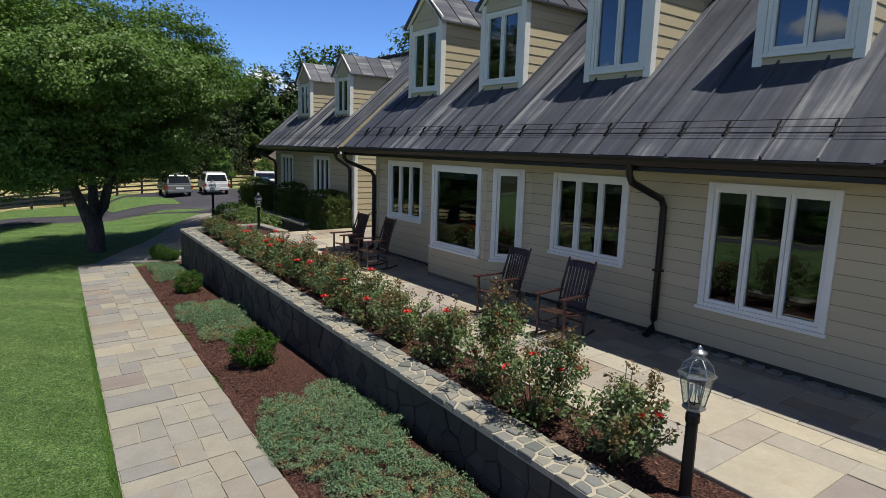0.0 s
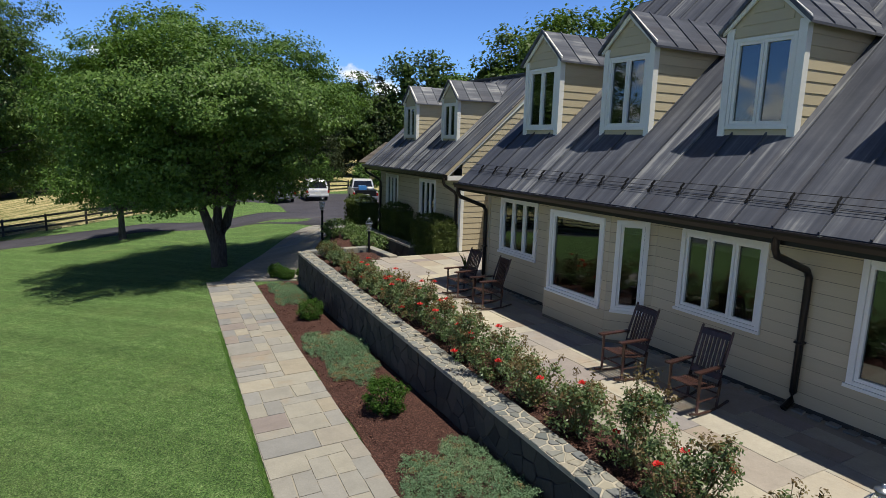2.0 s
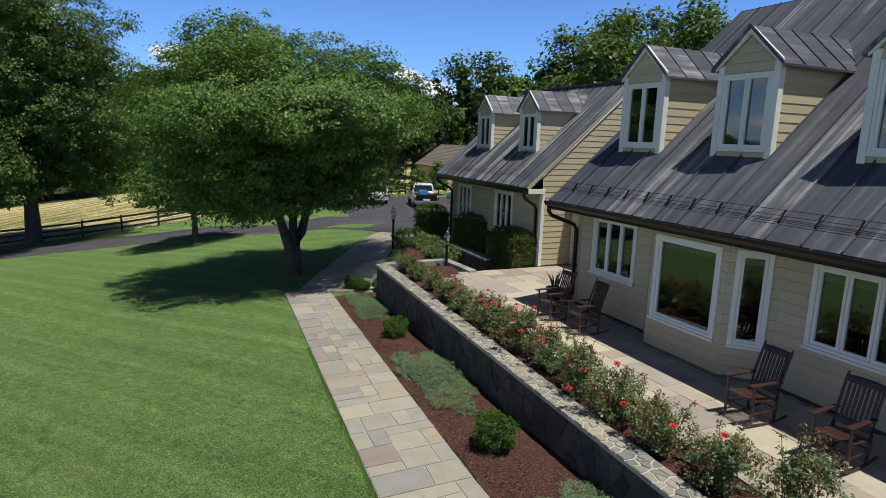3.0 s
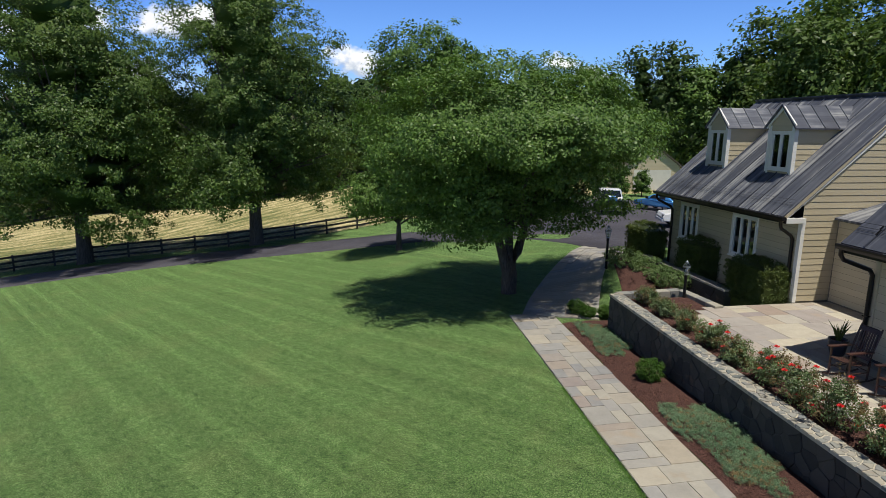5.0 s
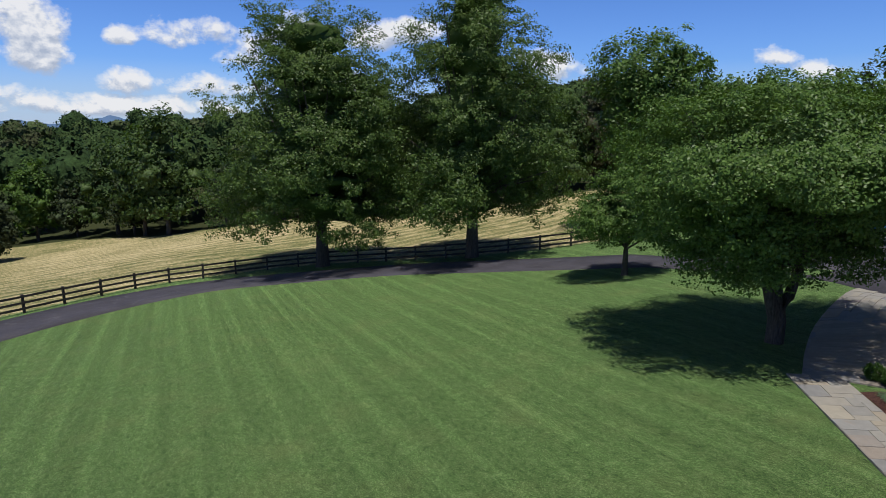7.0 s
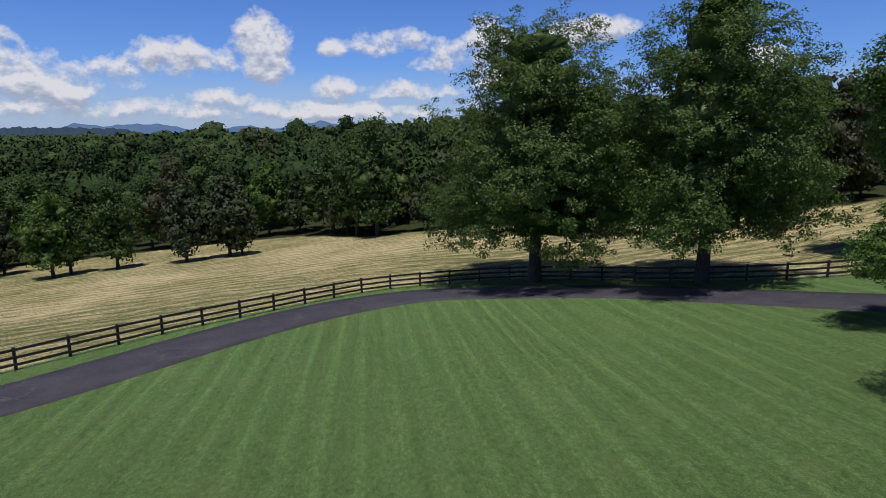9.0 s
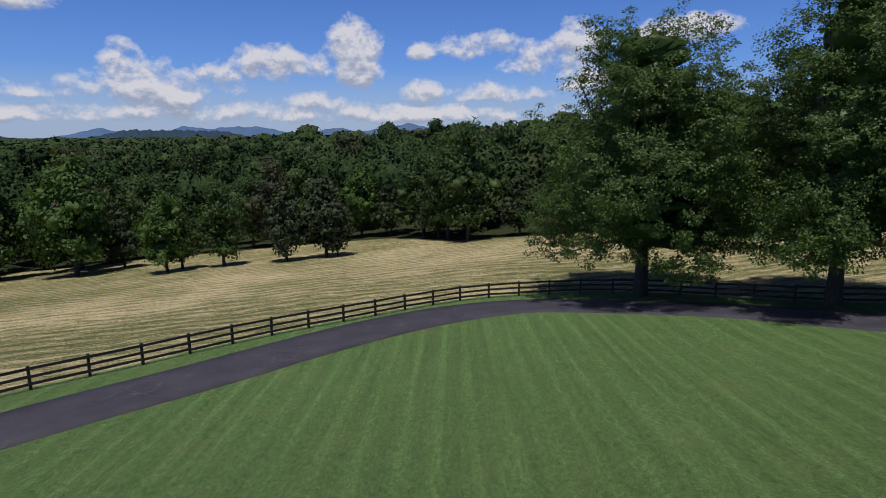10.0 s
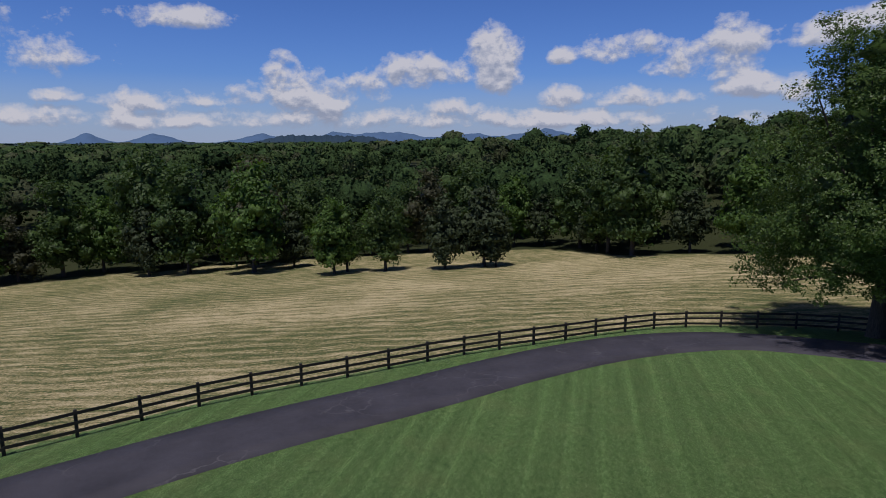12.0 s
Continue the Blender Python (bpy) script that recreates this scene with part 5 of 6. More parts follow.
def crown_lobes(h, wide, low, count, seed, taper=0.62, flat=0.85, fat=0.11):
    """A ragged crown as many small lobes over a tapering outline: h its top, wide its greatest radius, low its lower edge."""
    r = np.random.default_rng(seed)

    def outline(z):
        t = (z - low) / (h - low)
        return wide * (0.82 + 1.5 * t if t < 0.12 else 1 - taper * max(0.0, (t - 0.3) / 0.7) ** 2.0)
    out = []
    for k in range(7):
        z = low + (h - low) * (0.12 + 0.125 * k)
        w = outline(z) * 0.62
        out.append((0, 0, z, w, w, (h - low) * 0.12))
    for k in range(count):
        z = low + (h - low) * (0.03 + 0.95 * r.random() ** 1.15)
        q, a = outline(z), 2.399963 * k + r.normal() * 0.3
        size = q * (fat + 0.12 * r.random()) + 0.35
        d = max(0.0, q * (0.96 + 0.12 * r.normal()) - size)
        out.append((math.cos(a) * d, math.sin(a) * d, z, size, size, size * flat))
    return out


tree("oak_tree", (-21.8, 48.0, gz(-21.8, 48.0)), "tall dense oak rising beside the drive and fence", 0.46, 4.8,
     crown_lobes(19.4, 8.3, 3.0, 165, 21, 0.5) + [(3.6, 1.2, 14.6, 2.2, 2.2, 3.4), (6.2, 1.8, 11.4, 1.7, 1.7, 3.2), (6.9, 2.0, 14.2, 0.8, 0.8, 2.0), (3.9, 1.3, 18.0, 1.0, 1.0, 1.8), (-1.8, 0, 19.0, 1.2, 1.2, 1.6), (1.2, 0.4, 19.4, 1.0, 1.0, 1.6), (-3.8, 0, 17.4, 1.1, 1.1, 1.5), (-7.6, -0.5, 13.0, 0.9, 0.9, 1.4)],
     3300, 0.58, 46, 0.092, LEAF_OAK, 11, hollow=0.45, flat=0.6, limb_n=44, up=0.5, puff=0.4, mass=0.62)
tree("oak_tree", (-9.9, 47.9, gz(-9.9, 47.9)), "tall dark oak with a tapering crown beside the fence", 0.42, 4.8,
     crown_lobes(20.8, 7.3, 3.0, 150, 22, 0.74) + [(-0.3, 0, 20.8, 1.2, 1.2, 1.7), (1.4, 0.3, 19.4, 1.0, 1.0, 1.5)],
     3000, 0.58, 46, 0.092, LEAF_OAK, 12, hollow=0.45, flat=0.6, limb_n=40, up=0.5, puff=0.4, mass=0.62)
tree("walnut_tree", (4.6, 57, gz(4.6, 57)), "tall airy tree standing behind the maple", 0.4, 6.0,
     [(0, 0, 9.0, 5.0, 5.0, 4.0), (-1, 0, 13.0, 4.6, 4.6, 3.6), (2.4, 0, 13.2, 2.6, 2.6, 2.2), (-3, 0, 12.0, 2.6, 2.6, 2.2)],
     800, 0.8, 44, 0.14, LEAF_MAPLE, 13, hollow=0.4, up=0.6, puff=0.4)


def wood_tree(name, seed, h, w, leaf, conical=False, count=150, per=34, size=0.34, mass=0.5):
    """One of the woodland trees, about h metres high."""
    rng = np.random.default_rng(seed)
    if conical:
        lobes = [(0, 0, h * (0.12 + 0.1 * k), w * (1 - 0.095 * k), w * (1 - 0.095 * k), h * 0.09) for k in range(9)]
    else:
        lobes = crown_lobes(h, w * 1.05, h * 0.15, 30, seed, 0.62, 0.85, 0.24)
    return lambda at, label, cat="tree", grp="": tree(name, at, label, 0.018 * h, h * 0.3, lobes, count, w * 0.23, per, size, leaf, seed, category=cat, group=grp, hollow=0.7, limb_n=6, up=0.4, puff=0.7, mass=mass)

# ---- woods and distance ----
def seed_tree(spec, at, label, cat="tree", grp=""):
    return spec(at, label, cat, grp)


rngw = np.random.default_rng(77)
protos = []
for k, (h, w, leaf, con, lab) in enumerate([(15, 4.6, LEAF_WOOD, False, "dense green woodland tree at the field's edge"), (17, 5.2, LEAF_WOOD, False, "tall green woodland tree with a rounded crown"), (13, 4.4, LEAF_FRESH, False, "bright green woodland tree with a full crown"),
                                            (16, 4.8, LEAF_DULL, False, "dull brownish-green woodland tree"), (11, 3.6, LEAF_CEDAR, False, "dark rounded cedar at the edge of the woods"), (18, 4.0, LEAF_CEDAR, True, "dark tall conifer among the woods")]):
    protos.append((wood_tree("woodland_tree", 100 + k, h, w, leaf, con, 260, 17, 0.27), lab))
protos.append((wood_tree("woodland_tree", 120, 15, 4.8, LEAF_OAK, False, 620, 26, 0.21, 0.0), "tall leafy tree rising behind the house"))
protos.append((wood_tree("woodland_tree", 121, 13, 4.4, LEAF_MAPLE, False, 620, 26, 0.21, 0.0), "bright leafy tree behind the house and court"))
built = {}


def plant(kind, x, y, scale=1.0, turn=0.0, label="", z=None):
    spec, lab = protos[kind]
    at = (x, y, gz(x, y) - 0.1 if z is None else z)
    if kind not in built:
        built[kind] = spec(at, lab, "tree", "trees of the woods")
        ob = built[kind]
    else:
        ob = copy_thing(built[kind], pose(*at, 0, 0, turn))
    ob.matrix_basis = pose(*at, 0, 0, turn) @ Matrix.Diagonal((scale, scale, scale * (0.92 + 0.16 * rngw.random()), 1))
    if label:
        ob["label"] = label
    return ob


EDGE = spline(WOODS_EDGE + [(22, 100), (33, 88), (45, 74), (56, 58), (66, 40)], 6.3)
for k, (x, y) in enumerate(EDGE):
    if x < -125 and y < -20:
        continue
    d = EDGE[min(k + 1, len(EDGE) - 1)] - EDGE[max(k - 1, 0)]
    d /= np.linalg.norm(d)
    nx, ny = -d[1], d[0]
    o = 1.5 + rngw.random() * 3
    px, py = x + nx * o + rngw.normal() * 1.2, y + ny * o + rngw.normal() * 1.2
    near_house = px > 12
    kind = int(rngw.choice(6, p=[0.34, 0.22, 0.14, 0.14, 0.10, 0.06] if not near_house else [0.34, 0.2, 0.34, 0.10, 0.02, 0.0]))
    plant(kind, px, py, (0.78 + 0.34 * rngw.random()) * (0.85 if near_house else 1.0), rngw.random() * 360)
# undergrowth along the edge, and single trees out in the field
for x, y, k, sc, lab in ((-75.5, 62.0, 4, 0.92, "dark cedar standing alone in the cut field"), (-71.5, 66.0, 4, 1.1, "wide dark cedar standing alone in the cut field"), (-69.6, 66.4, 4, 0.62, "small dark cedar beside a larger one in the field"),
                         (-83.0, 57.0, 0, 0.74, "slim young tree standing in the cut field"), (-87.5, 51.0, 2, 0.8, "round young tree standing in the cut field"), (-88.5, 54.0, 0, 0.68, "dark young tree standing in the cut field"),
                         (-105.5, 47.4, 2, 1.32, "broad drooping tree at the field's edge"), (-118.0, 41.5, 1, 1.12, "tall rounded tree at the field's edge"), (-123.0, 36.5, 4, 1.05, "dark low tree at the field's edge"), (-129, 39, 0, 1.35, "dense tree at the field's edge"), (-106, 55, 4, 0.85, "dark cedar at the field's edge"), (-116, 53, 3, 1.3, "dull green tree behind the field")):
    plant(k, x, y, sc, (x * 37) % 360, lab)
for x, y, k, sc in ((24, 86, 0, 0.72), (27.5, 85, 5, 0.68), (31, 84.5, 0, 0.95), (34, 83.5, 5, 0.95), (37.5, 82, 1, 0.98), (41, 80.5, 0, 1.15), (44, 79, 7, 1.2), (47.5, 77, 1, 1.08), (51, 74.5, 6, 1.5), (55, 71.5, 6, 1.6), (59, 68, 6, 1.65),
                    (48, 63, 6, 1.3), (54, 58, 6, 1.45), (50, 50, 6, 1.35), (20, 84, 7, 0.8), (16, 80, 7, 0.75), (24, 78, 5, 0.6), (21, 79, 5, 0.55), (11, 73, 2, 0.55), (21.5, 58.6, 2, 0.25), (24.2, 59.4, 2, 0.28), (18.5, 62, 2, 0.3), (27, 60, 2, 0.24)):
    plant(k, x, y, sc, (x * 53) % 360)


def canopy(name, label, zones, leaf, seed, kind):
    """The woods beyond: crowns by the thousand, out to the plain."""
    r = np.random.default_rng(seed)
    vs, qs, ts, n = [], [], [], 0
    poly = np.array(EDGE)
    for lo, hi, gap, per, size, hgt, wid in zones:
        count = int(0.5 * 2.3 * (hi ** 2 - lo ** 2) / gap ** 2)
        ang = radians(-30) + r.random(count) * 2.3
        rad = np.sqrt(lo ** 2 + r.random(count) * (hi ** 2 - lo ** 2))
        x, y = -10 - np.sin(ang) * rad, 20 + np.cos(ang) * rad
        keep = np.ones(count, bool)
        if lo < 300:
            keep = signed_side(poly[::3], x, y) > 6.5
        x, y = x[keep], y[keep]
        c = len(x)
        z = ground_z(x, y) + hgt * (0.55 + 0.13 * r.normal(size=c))
        w = wid * (0.6 + 0.75 * r.random(c))
        u = r.normal(size=(c, per, 3))
        u /= np.linalg.norm(u, axis=2)[..., None]
        u[..., 2] = np.abs(u[..., 2]) * 1.0 - 0.2
        half = np.stack([w, w, hgt * 0.42 * (0.75 + 0.5 * r.random(c))], 1)
        # lumps: each crown swells towards some directions
        lump = r.normal(size=(c, 7, 3))
        lump /= np.linalg.norm(lump, axis=2)[..., None]
        lump[..., 2] = np.abs(lump[..., 2])

        def swell(d):
            return 0.80 + 0.30 * np.max(np.exp(7.0 * (np.einsum("cpi,cli->cpl", d, lump) - 1)), axis=2)
        # closed dome under the leaves
        th, ph = np.meshgrid(np.arange(9) * 2 * np.pi / 9, np.linspace(-0.35, 1.42, 6), indexing="ij")
        dome = np.stack([np.cos(th) * np.cos(ph), np.sin(th) * np.cos(ph), np.sin(ph)], 2).reshape(1, -1, 3).repeat(c, 0)
        v = (np.stack([x, y, z], 1)[:, None] + dome * half[:, None] * (0.62 * swell(dome) * (1 + 0.08 * r.normal(size=(c, 54))))[..., None]).reshape(-1, 3)
        i, j = [g.ravel() for g in np.meshgrid(np.arange(9), np.arange(5), indexing="ij")]
        quad = np.stack([i * 6 + j, (i + 1) % 9 * 6 + j, (i + 1) % 9 * 6 + j + 1, i * 6 + j + 1], 1)
        vs.append(v), qs.append((quad[None] + 54 * np.arange(c)[:, None, None]).reshape(-1, 4) + n)
        n += len(v)
        tone = r.random(c)
        ts.append(np.repeat(tone, 54))
        p = np.stack([x, y, z], 1)[:, None] + u * half[:, None] * (swell(u) * (0.66 + 0.40 * r.random((c, per))))[..., None]
        p = p.reshape(-1, 3)
        nn = u.reshape(-1, 3) * 1.0 + r.normal(size=p.shape) * 0.8 + np.array([0, 0, 0.4])
        nn /= np.linalg.norm(nn, axis=1)[:, None]
        a = np.cross(nn, r.normal(size=p.shape))
        a /= np.linalg.norm(a, axis=1)[:, None]
        b = np.cross(nn, a)
        s = size * (0.6 + 0.8 * r.random(len(p)))[:, None]
        v = np.stack([p - a * s, p - b * s * 0.8 - nn * s * 0.2, p + a * s, p + b * s * 0.8 - nn * s * 0.2], 1).reshape(-1, 3)
        vs.append(v)
        qs.append(np.arange(len(v)).reshape(-1, 4) + n)
        n += len(v)
        ts.append(np.repeat(tone, per * 4))
    me = fast_mesh(name, np.concatenate(vs), np.concatenate(qs), leaf)
    me.attributes.new("tone", "FLOAT", "POINT").data.foreach_set("value", np.concatenate(ts).astype(np.float32))
    tagged(new(name, me), label, "woods", kind=kind)


def far_leaf(n):
    p = wpos(n)
    r = isl(n)
    tone = n.add("ShaderNodeAttribute", {"attribute_name": "tone"}).outputs["Fac"]
    k = n.math("ADD", n.math("MULTIPLY", r, 0.14), n.math("ADD", n.math("MULTIPLY", tone, 0.5), n.math("MULTIPLY", n.noise(p, 0.9, 4), 0.36)))
    col = n.ramp(k, (0.15, (0.022, 0.044, 0.016)), (0.4, (0.038, 0.070, 0.023)), (0.62, (0.058, 0.092, 0.030)), (0.78, (0.064, 0.072, 0.038)), (0.9, (0.052, 0.088, 0.027)))
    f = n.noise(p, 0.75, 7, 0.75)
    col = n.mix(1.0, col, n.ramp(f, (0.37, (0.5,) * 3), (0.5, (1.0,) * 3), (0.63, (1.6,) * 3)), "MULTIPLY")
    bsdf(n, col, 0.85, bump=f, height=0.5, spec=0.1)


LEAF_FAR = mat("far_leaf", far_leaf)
# Air haze over the far plain is put into its blue-green colour.
LEAF_HAZE = mat("distant_plain", lambda n: bsdf(n, n.ramp(n.noise(wpos(n), 0.006, 4), (0.35, (0.040, 0.068, 0.072)), (0.65, (0.065, 0.098, 0.095))), 0.9, spec=0.0))
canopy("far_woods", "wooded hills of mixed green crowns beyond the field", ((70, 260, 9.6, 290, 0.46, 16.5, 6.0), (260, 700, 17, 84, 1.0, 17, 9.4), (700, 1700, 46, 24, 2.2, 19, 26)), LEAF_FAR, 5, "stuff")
canopy("backdrop", "blue-green wooded plain below the mountains", ((1700, 3800, 180, 4, 7, 18, 95),), LEAF_HAZE, 6, "structure")


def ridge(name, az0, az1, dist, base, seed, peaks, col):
    """A far mountain ridge on the skyline, a strip of land some kilometres off. peaks: (azimuth, half width, height in
    metres). col: its colour, air haze painted in.
    """
    r = np.random.default_rng(seed)
    m = 320
    az = np.linspace(az0, az1, m)
    t = np.linspace(0, 1, m)
    h = sum(p * np.exp(-np.abs((az - a) / w) ** 1.6) for a, w, p in peaks)
    h = h * (1 + sum(np.sin(t * f * 6.283 + r.random() * 6.28) * a for f, a in ((19, 0.06), (41, 0.04), (83, 0.02)))) + 3
    rows = []
    for dd, f in ((0, -0.3), (90, 0.35), (200, 0.75), (320, 1.0), (520, 0.4)):
        rows.append(np.stack([-np.sin(az) * (dist + dd), np.cos(az) * (dist + dd), base + h * f], 1))
    v = np.stack(rows, 1).reshape(-1, 3)
    k = len(rows)
    i = (np.arange(m - 1)[:, None] * k + np.arange(k - 1)[None]).ravel()
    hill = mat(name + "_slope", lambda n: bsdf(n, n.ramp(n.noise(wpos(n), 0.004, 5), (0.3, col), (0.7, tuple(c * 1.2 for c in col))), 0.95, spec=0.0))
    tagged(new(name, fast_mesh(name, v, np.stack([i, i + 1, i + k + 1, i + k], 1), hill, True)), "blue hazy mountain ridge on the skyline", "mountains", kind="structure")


# The blue of both ridges is distance haze, painted into their colour.
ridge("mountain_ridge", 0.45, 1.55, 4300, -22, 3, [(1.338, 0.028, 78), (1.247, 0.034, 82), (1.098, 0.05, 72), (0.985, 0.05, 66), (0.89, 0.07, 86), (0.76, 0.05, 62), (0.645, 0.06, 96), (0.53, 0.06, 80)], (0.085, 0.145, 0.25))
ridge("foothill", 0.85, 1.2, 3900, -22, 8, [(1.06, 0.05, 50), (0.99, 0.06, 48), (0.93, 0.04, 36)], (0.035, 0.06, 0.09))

# ---- plants of the garden ----
def mound(name, at, label, cat, lobes, clumps, clump_r, per, size, leaf, seed, group="", hollow=0.75, flat=0.9, stems=True, extra=None):
    r = np.random.default_rng(seed)
    t = thing(name, pose(*at), label, cat, group)
    c = crown_centres(lobes, clumps, r, hollow)
    c[:, 2] = np.maximum(c[:, 2], 0.03)
    v, q = leaf_cloud(c, clump_r * (0.6 + 0.8 * r.random(clumps)), per, size, r, flat)
    part("foliage", fast_mesh("foliage", v, q, leaf), None, t)
    if stems:
        s = Shape()
        for k in range(7):
            d = c[r.integers(clumps)]
            s.tube([(d[0] * 0.1, d[1] * 0.1, -0.05), (d[0] * 0.5, d[1] * 0.5, d[2] * 0.55), tuple(d)], [0.012, 0.008, 0.004], 5)
        part("stem", s, BARK, t)
    return t


for k, (x, y, rad, h) in enumerate(((3.33, 9.1, 0.33, 0.60), (3.88, 15.45, 0.31, 0.55), (4.45, 21.6, 0.27, 0.46), (4.66, 21.1, 0.25, 0.36), (5.25, 20.9, 0.26, 0.40))):
    mound("boxwood", (x, y, gz(x, y) + 0.05), "small round clipped boxwood in the mulch bed", "shrub", [(0, 0, h * 0.5, rad, rad, h * 0.5)], 170, 0.07, 40, 0.017, LEAF_BOX, 200 + k, "boxwoods of the lower bed", 0.82)


def juniper(x0, x1, y0, y1, label, seed, dry):
    """A low creeping juniper: flat sprays over the bed."""
    r = np.random.default_rng(seed)
    cx, cy = (x0 + x1) / 2, (y0 + y1) / 2
    t = thing("juniper", pose(cx, cy, gz(cx, cy)), label, "ground cover", "junipers of the lower bed")
    for name, leaf, frac in (("foliage", LEAF_JUNIPER, 1 - dry), ("dry_foliage", LEAF_DRY, dry)):
        n = int((x1 - x0) * (y1 - y0) * 300 * frac)
        u = r.random((n, 2)) * 2 - 1
        ang = np.arctan2(u[:, 1], u[:, 0])
        edge = 0.86 + 0.14 * np.sin(ang * 3 + seed) + 0.08 * np.sin(ang * 7)
        rad = np.maximum(np.abs(u[:, 0]), np.abs(u[:, 1])) * 0.45 + np.hypot(u[:, 0], u[:, 1]) * 0.55
        keep = rad < edge
        if name == "dry_foliage":
            keep &= (u[:, 1] < -0.45) | (r.random(n) < 0.3)
        u = u[keep]
        px, py = u[:, 0] * (x1 - x0) / 2, u[:, 1] * (y1 - y0) / 2
        # narrower where the walk leans in
        z = ground_z(px + cx, py + cy) - gz(cx, cy) + 0.10 + 0.10 * (1 - np.minimum(1, np.hypot(u[:, 0], u[:, 1]))) + 0.03 * r.normal(size=len(u))
        c = np.stack([px + 0.07 * py * 0.9, py, z], 1)
        v, q = leaf_cloud(c, np.full(len(c), 0.075), 46, 0.0118, r, 0.5)
        part(name, fast_mesh(name, v, q, leaf), None, t, "dry brown sprays" if name == "dry_foliage" else "")


juniper(2.42, 4.05, 3.3, 8.0, "low blue-green creeping juniper spilling over the bed", 31, 0.2)
juniper(2.95, 4.35, 10.3, 14.2, "low blue-green creeping juniper with dry brown tips", 32, 0.26)
juniper(3.5, 4.75, 17.0, 20.4, "low blue-green creeping juniper beneath the wall", 33, 0.2)


def rose(x, y, h, w, seed, blooms, label):
    r = np.random.default_rng(seed)
    t = thing("rose_bush", pose(x, y, 0.05), label, "rose bush", "roses along the wall")
    lobes = [(0, 0, h * 0.5, w, w * 1.1, h * 0.42), (0.1 * r.normal(), 0.15 * r.normal(), h * 0.78, w * 0.6, w * 0.7, h * 0.24)]
    c = crown_centres(lobes, 96, r, 0.25)
    c[:, 2] = np.maximum(c[:, 2], 0.06)
    n = 78
    for name, leaf, sel in (("foliage", LEAF_ROSE, slice(0, n)), ("young_foliage", LEAF_BRONZE, slice(n, 96))):
        cc = c[sel]
        if name == "young_foliage":
            cc = cc + np.array([0, 0, h * 0.10])
        v, q = leaf_cloud(cc, 0.11 * (0.6 + 0.8 * r.random(len(cc))), 40, 0.0225, r, 0.9)
        part(name, fast_mesh(name, v, q, leaf), None, t)
    s = Shape()
    for k in range(26):
        d = c[r.integers(len(c))]
        top = (d[0] * 1.12, d[1] * 1.12, d[2] * (1.0 + 0.42 * r.random()))
        s.tube([(d[0] * 0.12, d[1] * 0.12, -0.04), (d[0] * 0.6, d[1] * 0.6, d[2] * 0.5), top], [0.009, 0.007, 0.003], 5)
        lv, lq = leaf_cloud(np.array([top]), np.array([0.06]), 16, 0.02, r, 1.2)
        s.f += [tuple(int(i) + len(s.v) for i in f) for f in lq]
        s.v += [tuple(p) for p in lv]
    part("cane", s, LEAF_BRONZE, t)
    for k in range(blooms):
        d = c[r.integers(len(c))] * np.array([1.1, 1.1, 1.0]) + np.array([-0.03, 0, 0.06 + 0.1 * r.random()])
        s = Shape()
        for ring, m, rad, lift in ((0, 5, 0.05, 0.0), (1, 4, 0.033, 0.014), (2, 3, 0.017, 0.024)):
            for j in range(m):
                a = 6.283 * (j / m + ring * 0.13)
                ca, sa = math.cos(a), math.sin(a)
                p = Vector(d)
                i = len(s.v)
                s.v += [tuple(p + Vector((0, 0, lift - 0.01))), tuple(p + Vector((ca * rad - sa * rad * 0.6, sa * rad + ca * rad * 0.6, lift + 0.008))), tuple(p + Vector((ca * rad * 1.3, sa * rad * 1.3, lift + 0.026))), tuple(p + Vector((ca * rad + sa * rad * 0.6, sa * rad - ca * rad * 0.6, lift + 0.008)))]
                s.f.append((i, i + 1, i + 2, i + 3))
        part("bloom", s, PETAL, t)
    return t


rr = np.random.default_rng(9)
for k, (dy, h, w, b) in enumerate(((3.25, 0.72, 0.36, 4), (4.25, 0.78, 0.40, 4), (5.15, 0.86, 0.42, 5), (6.15, 0.60, 0.36, 2), (7.15, 0.64, 0.38, 2), (8.15, 0.76, 0.42, 3), (9.1, 0.70, 0.40, 3), (10.1, 0.66, 0.42, 4), (11.1, 0.70, 0.38, 8), (12.0, 0.66, 0.36, 10), (12.9, 0.60, 0.36, 6), (13.9, 0.5, 0.3, 3), (15.0, 0.5, 0.3, 4), (16.2, 0.46, 0.28, 2), (17.5, 0.45, 0.3, 0), (18.6, 0.42, 0.3, 0))):
    rose(wall_x(dy) + 0.74 + 0.06 * rr.normal(), dy, h * (1.05 + 0.22 * rr.random()), w * 1.28, 300 + k, b, "rose bush with red blooms in the raised bed" if b else "small leafy rose bush without blooms in the raised bed")


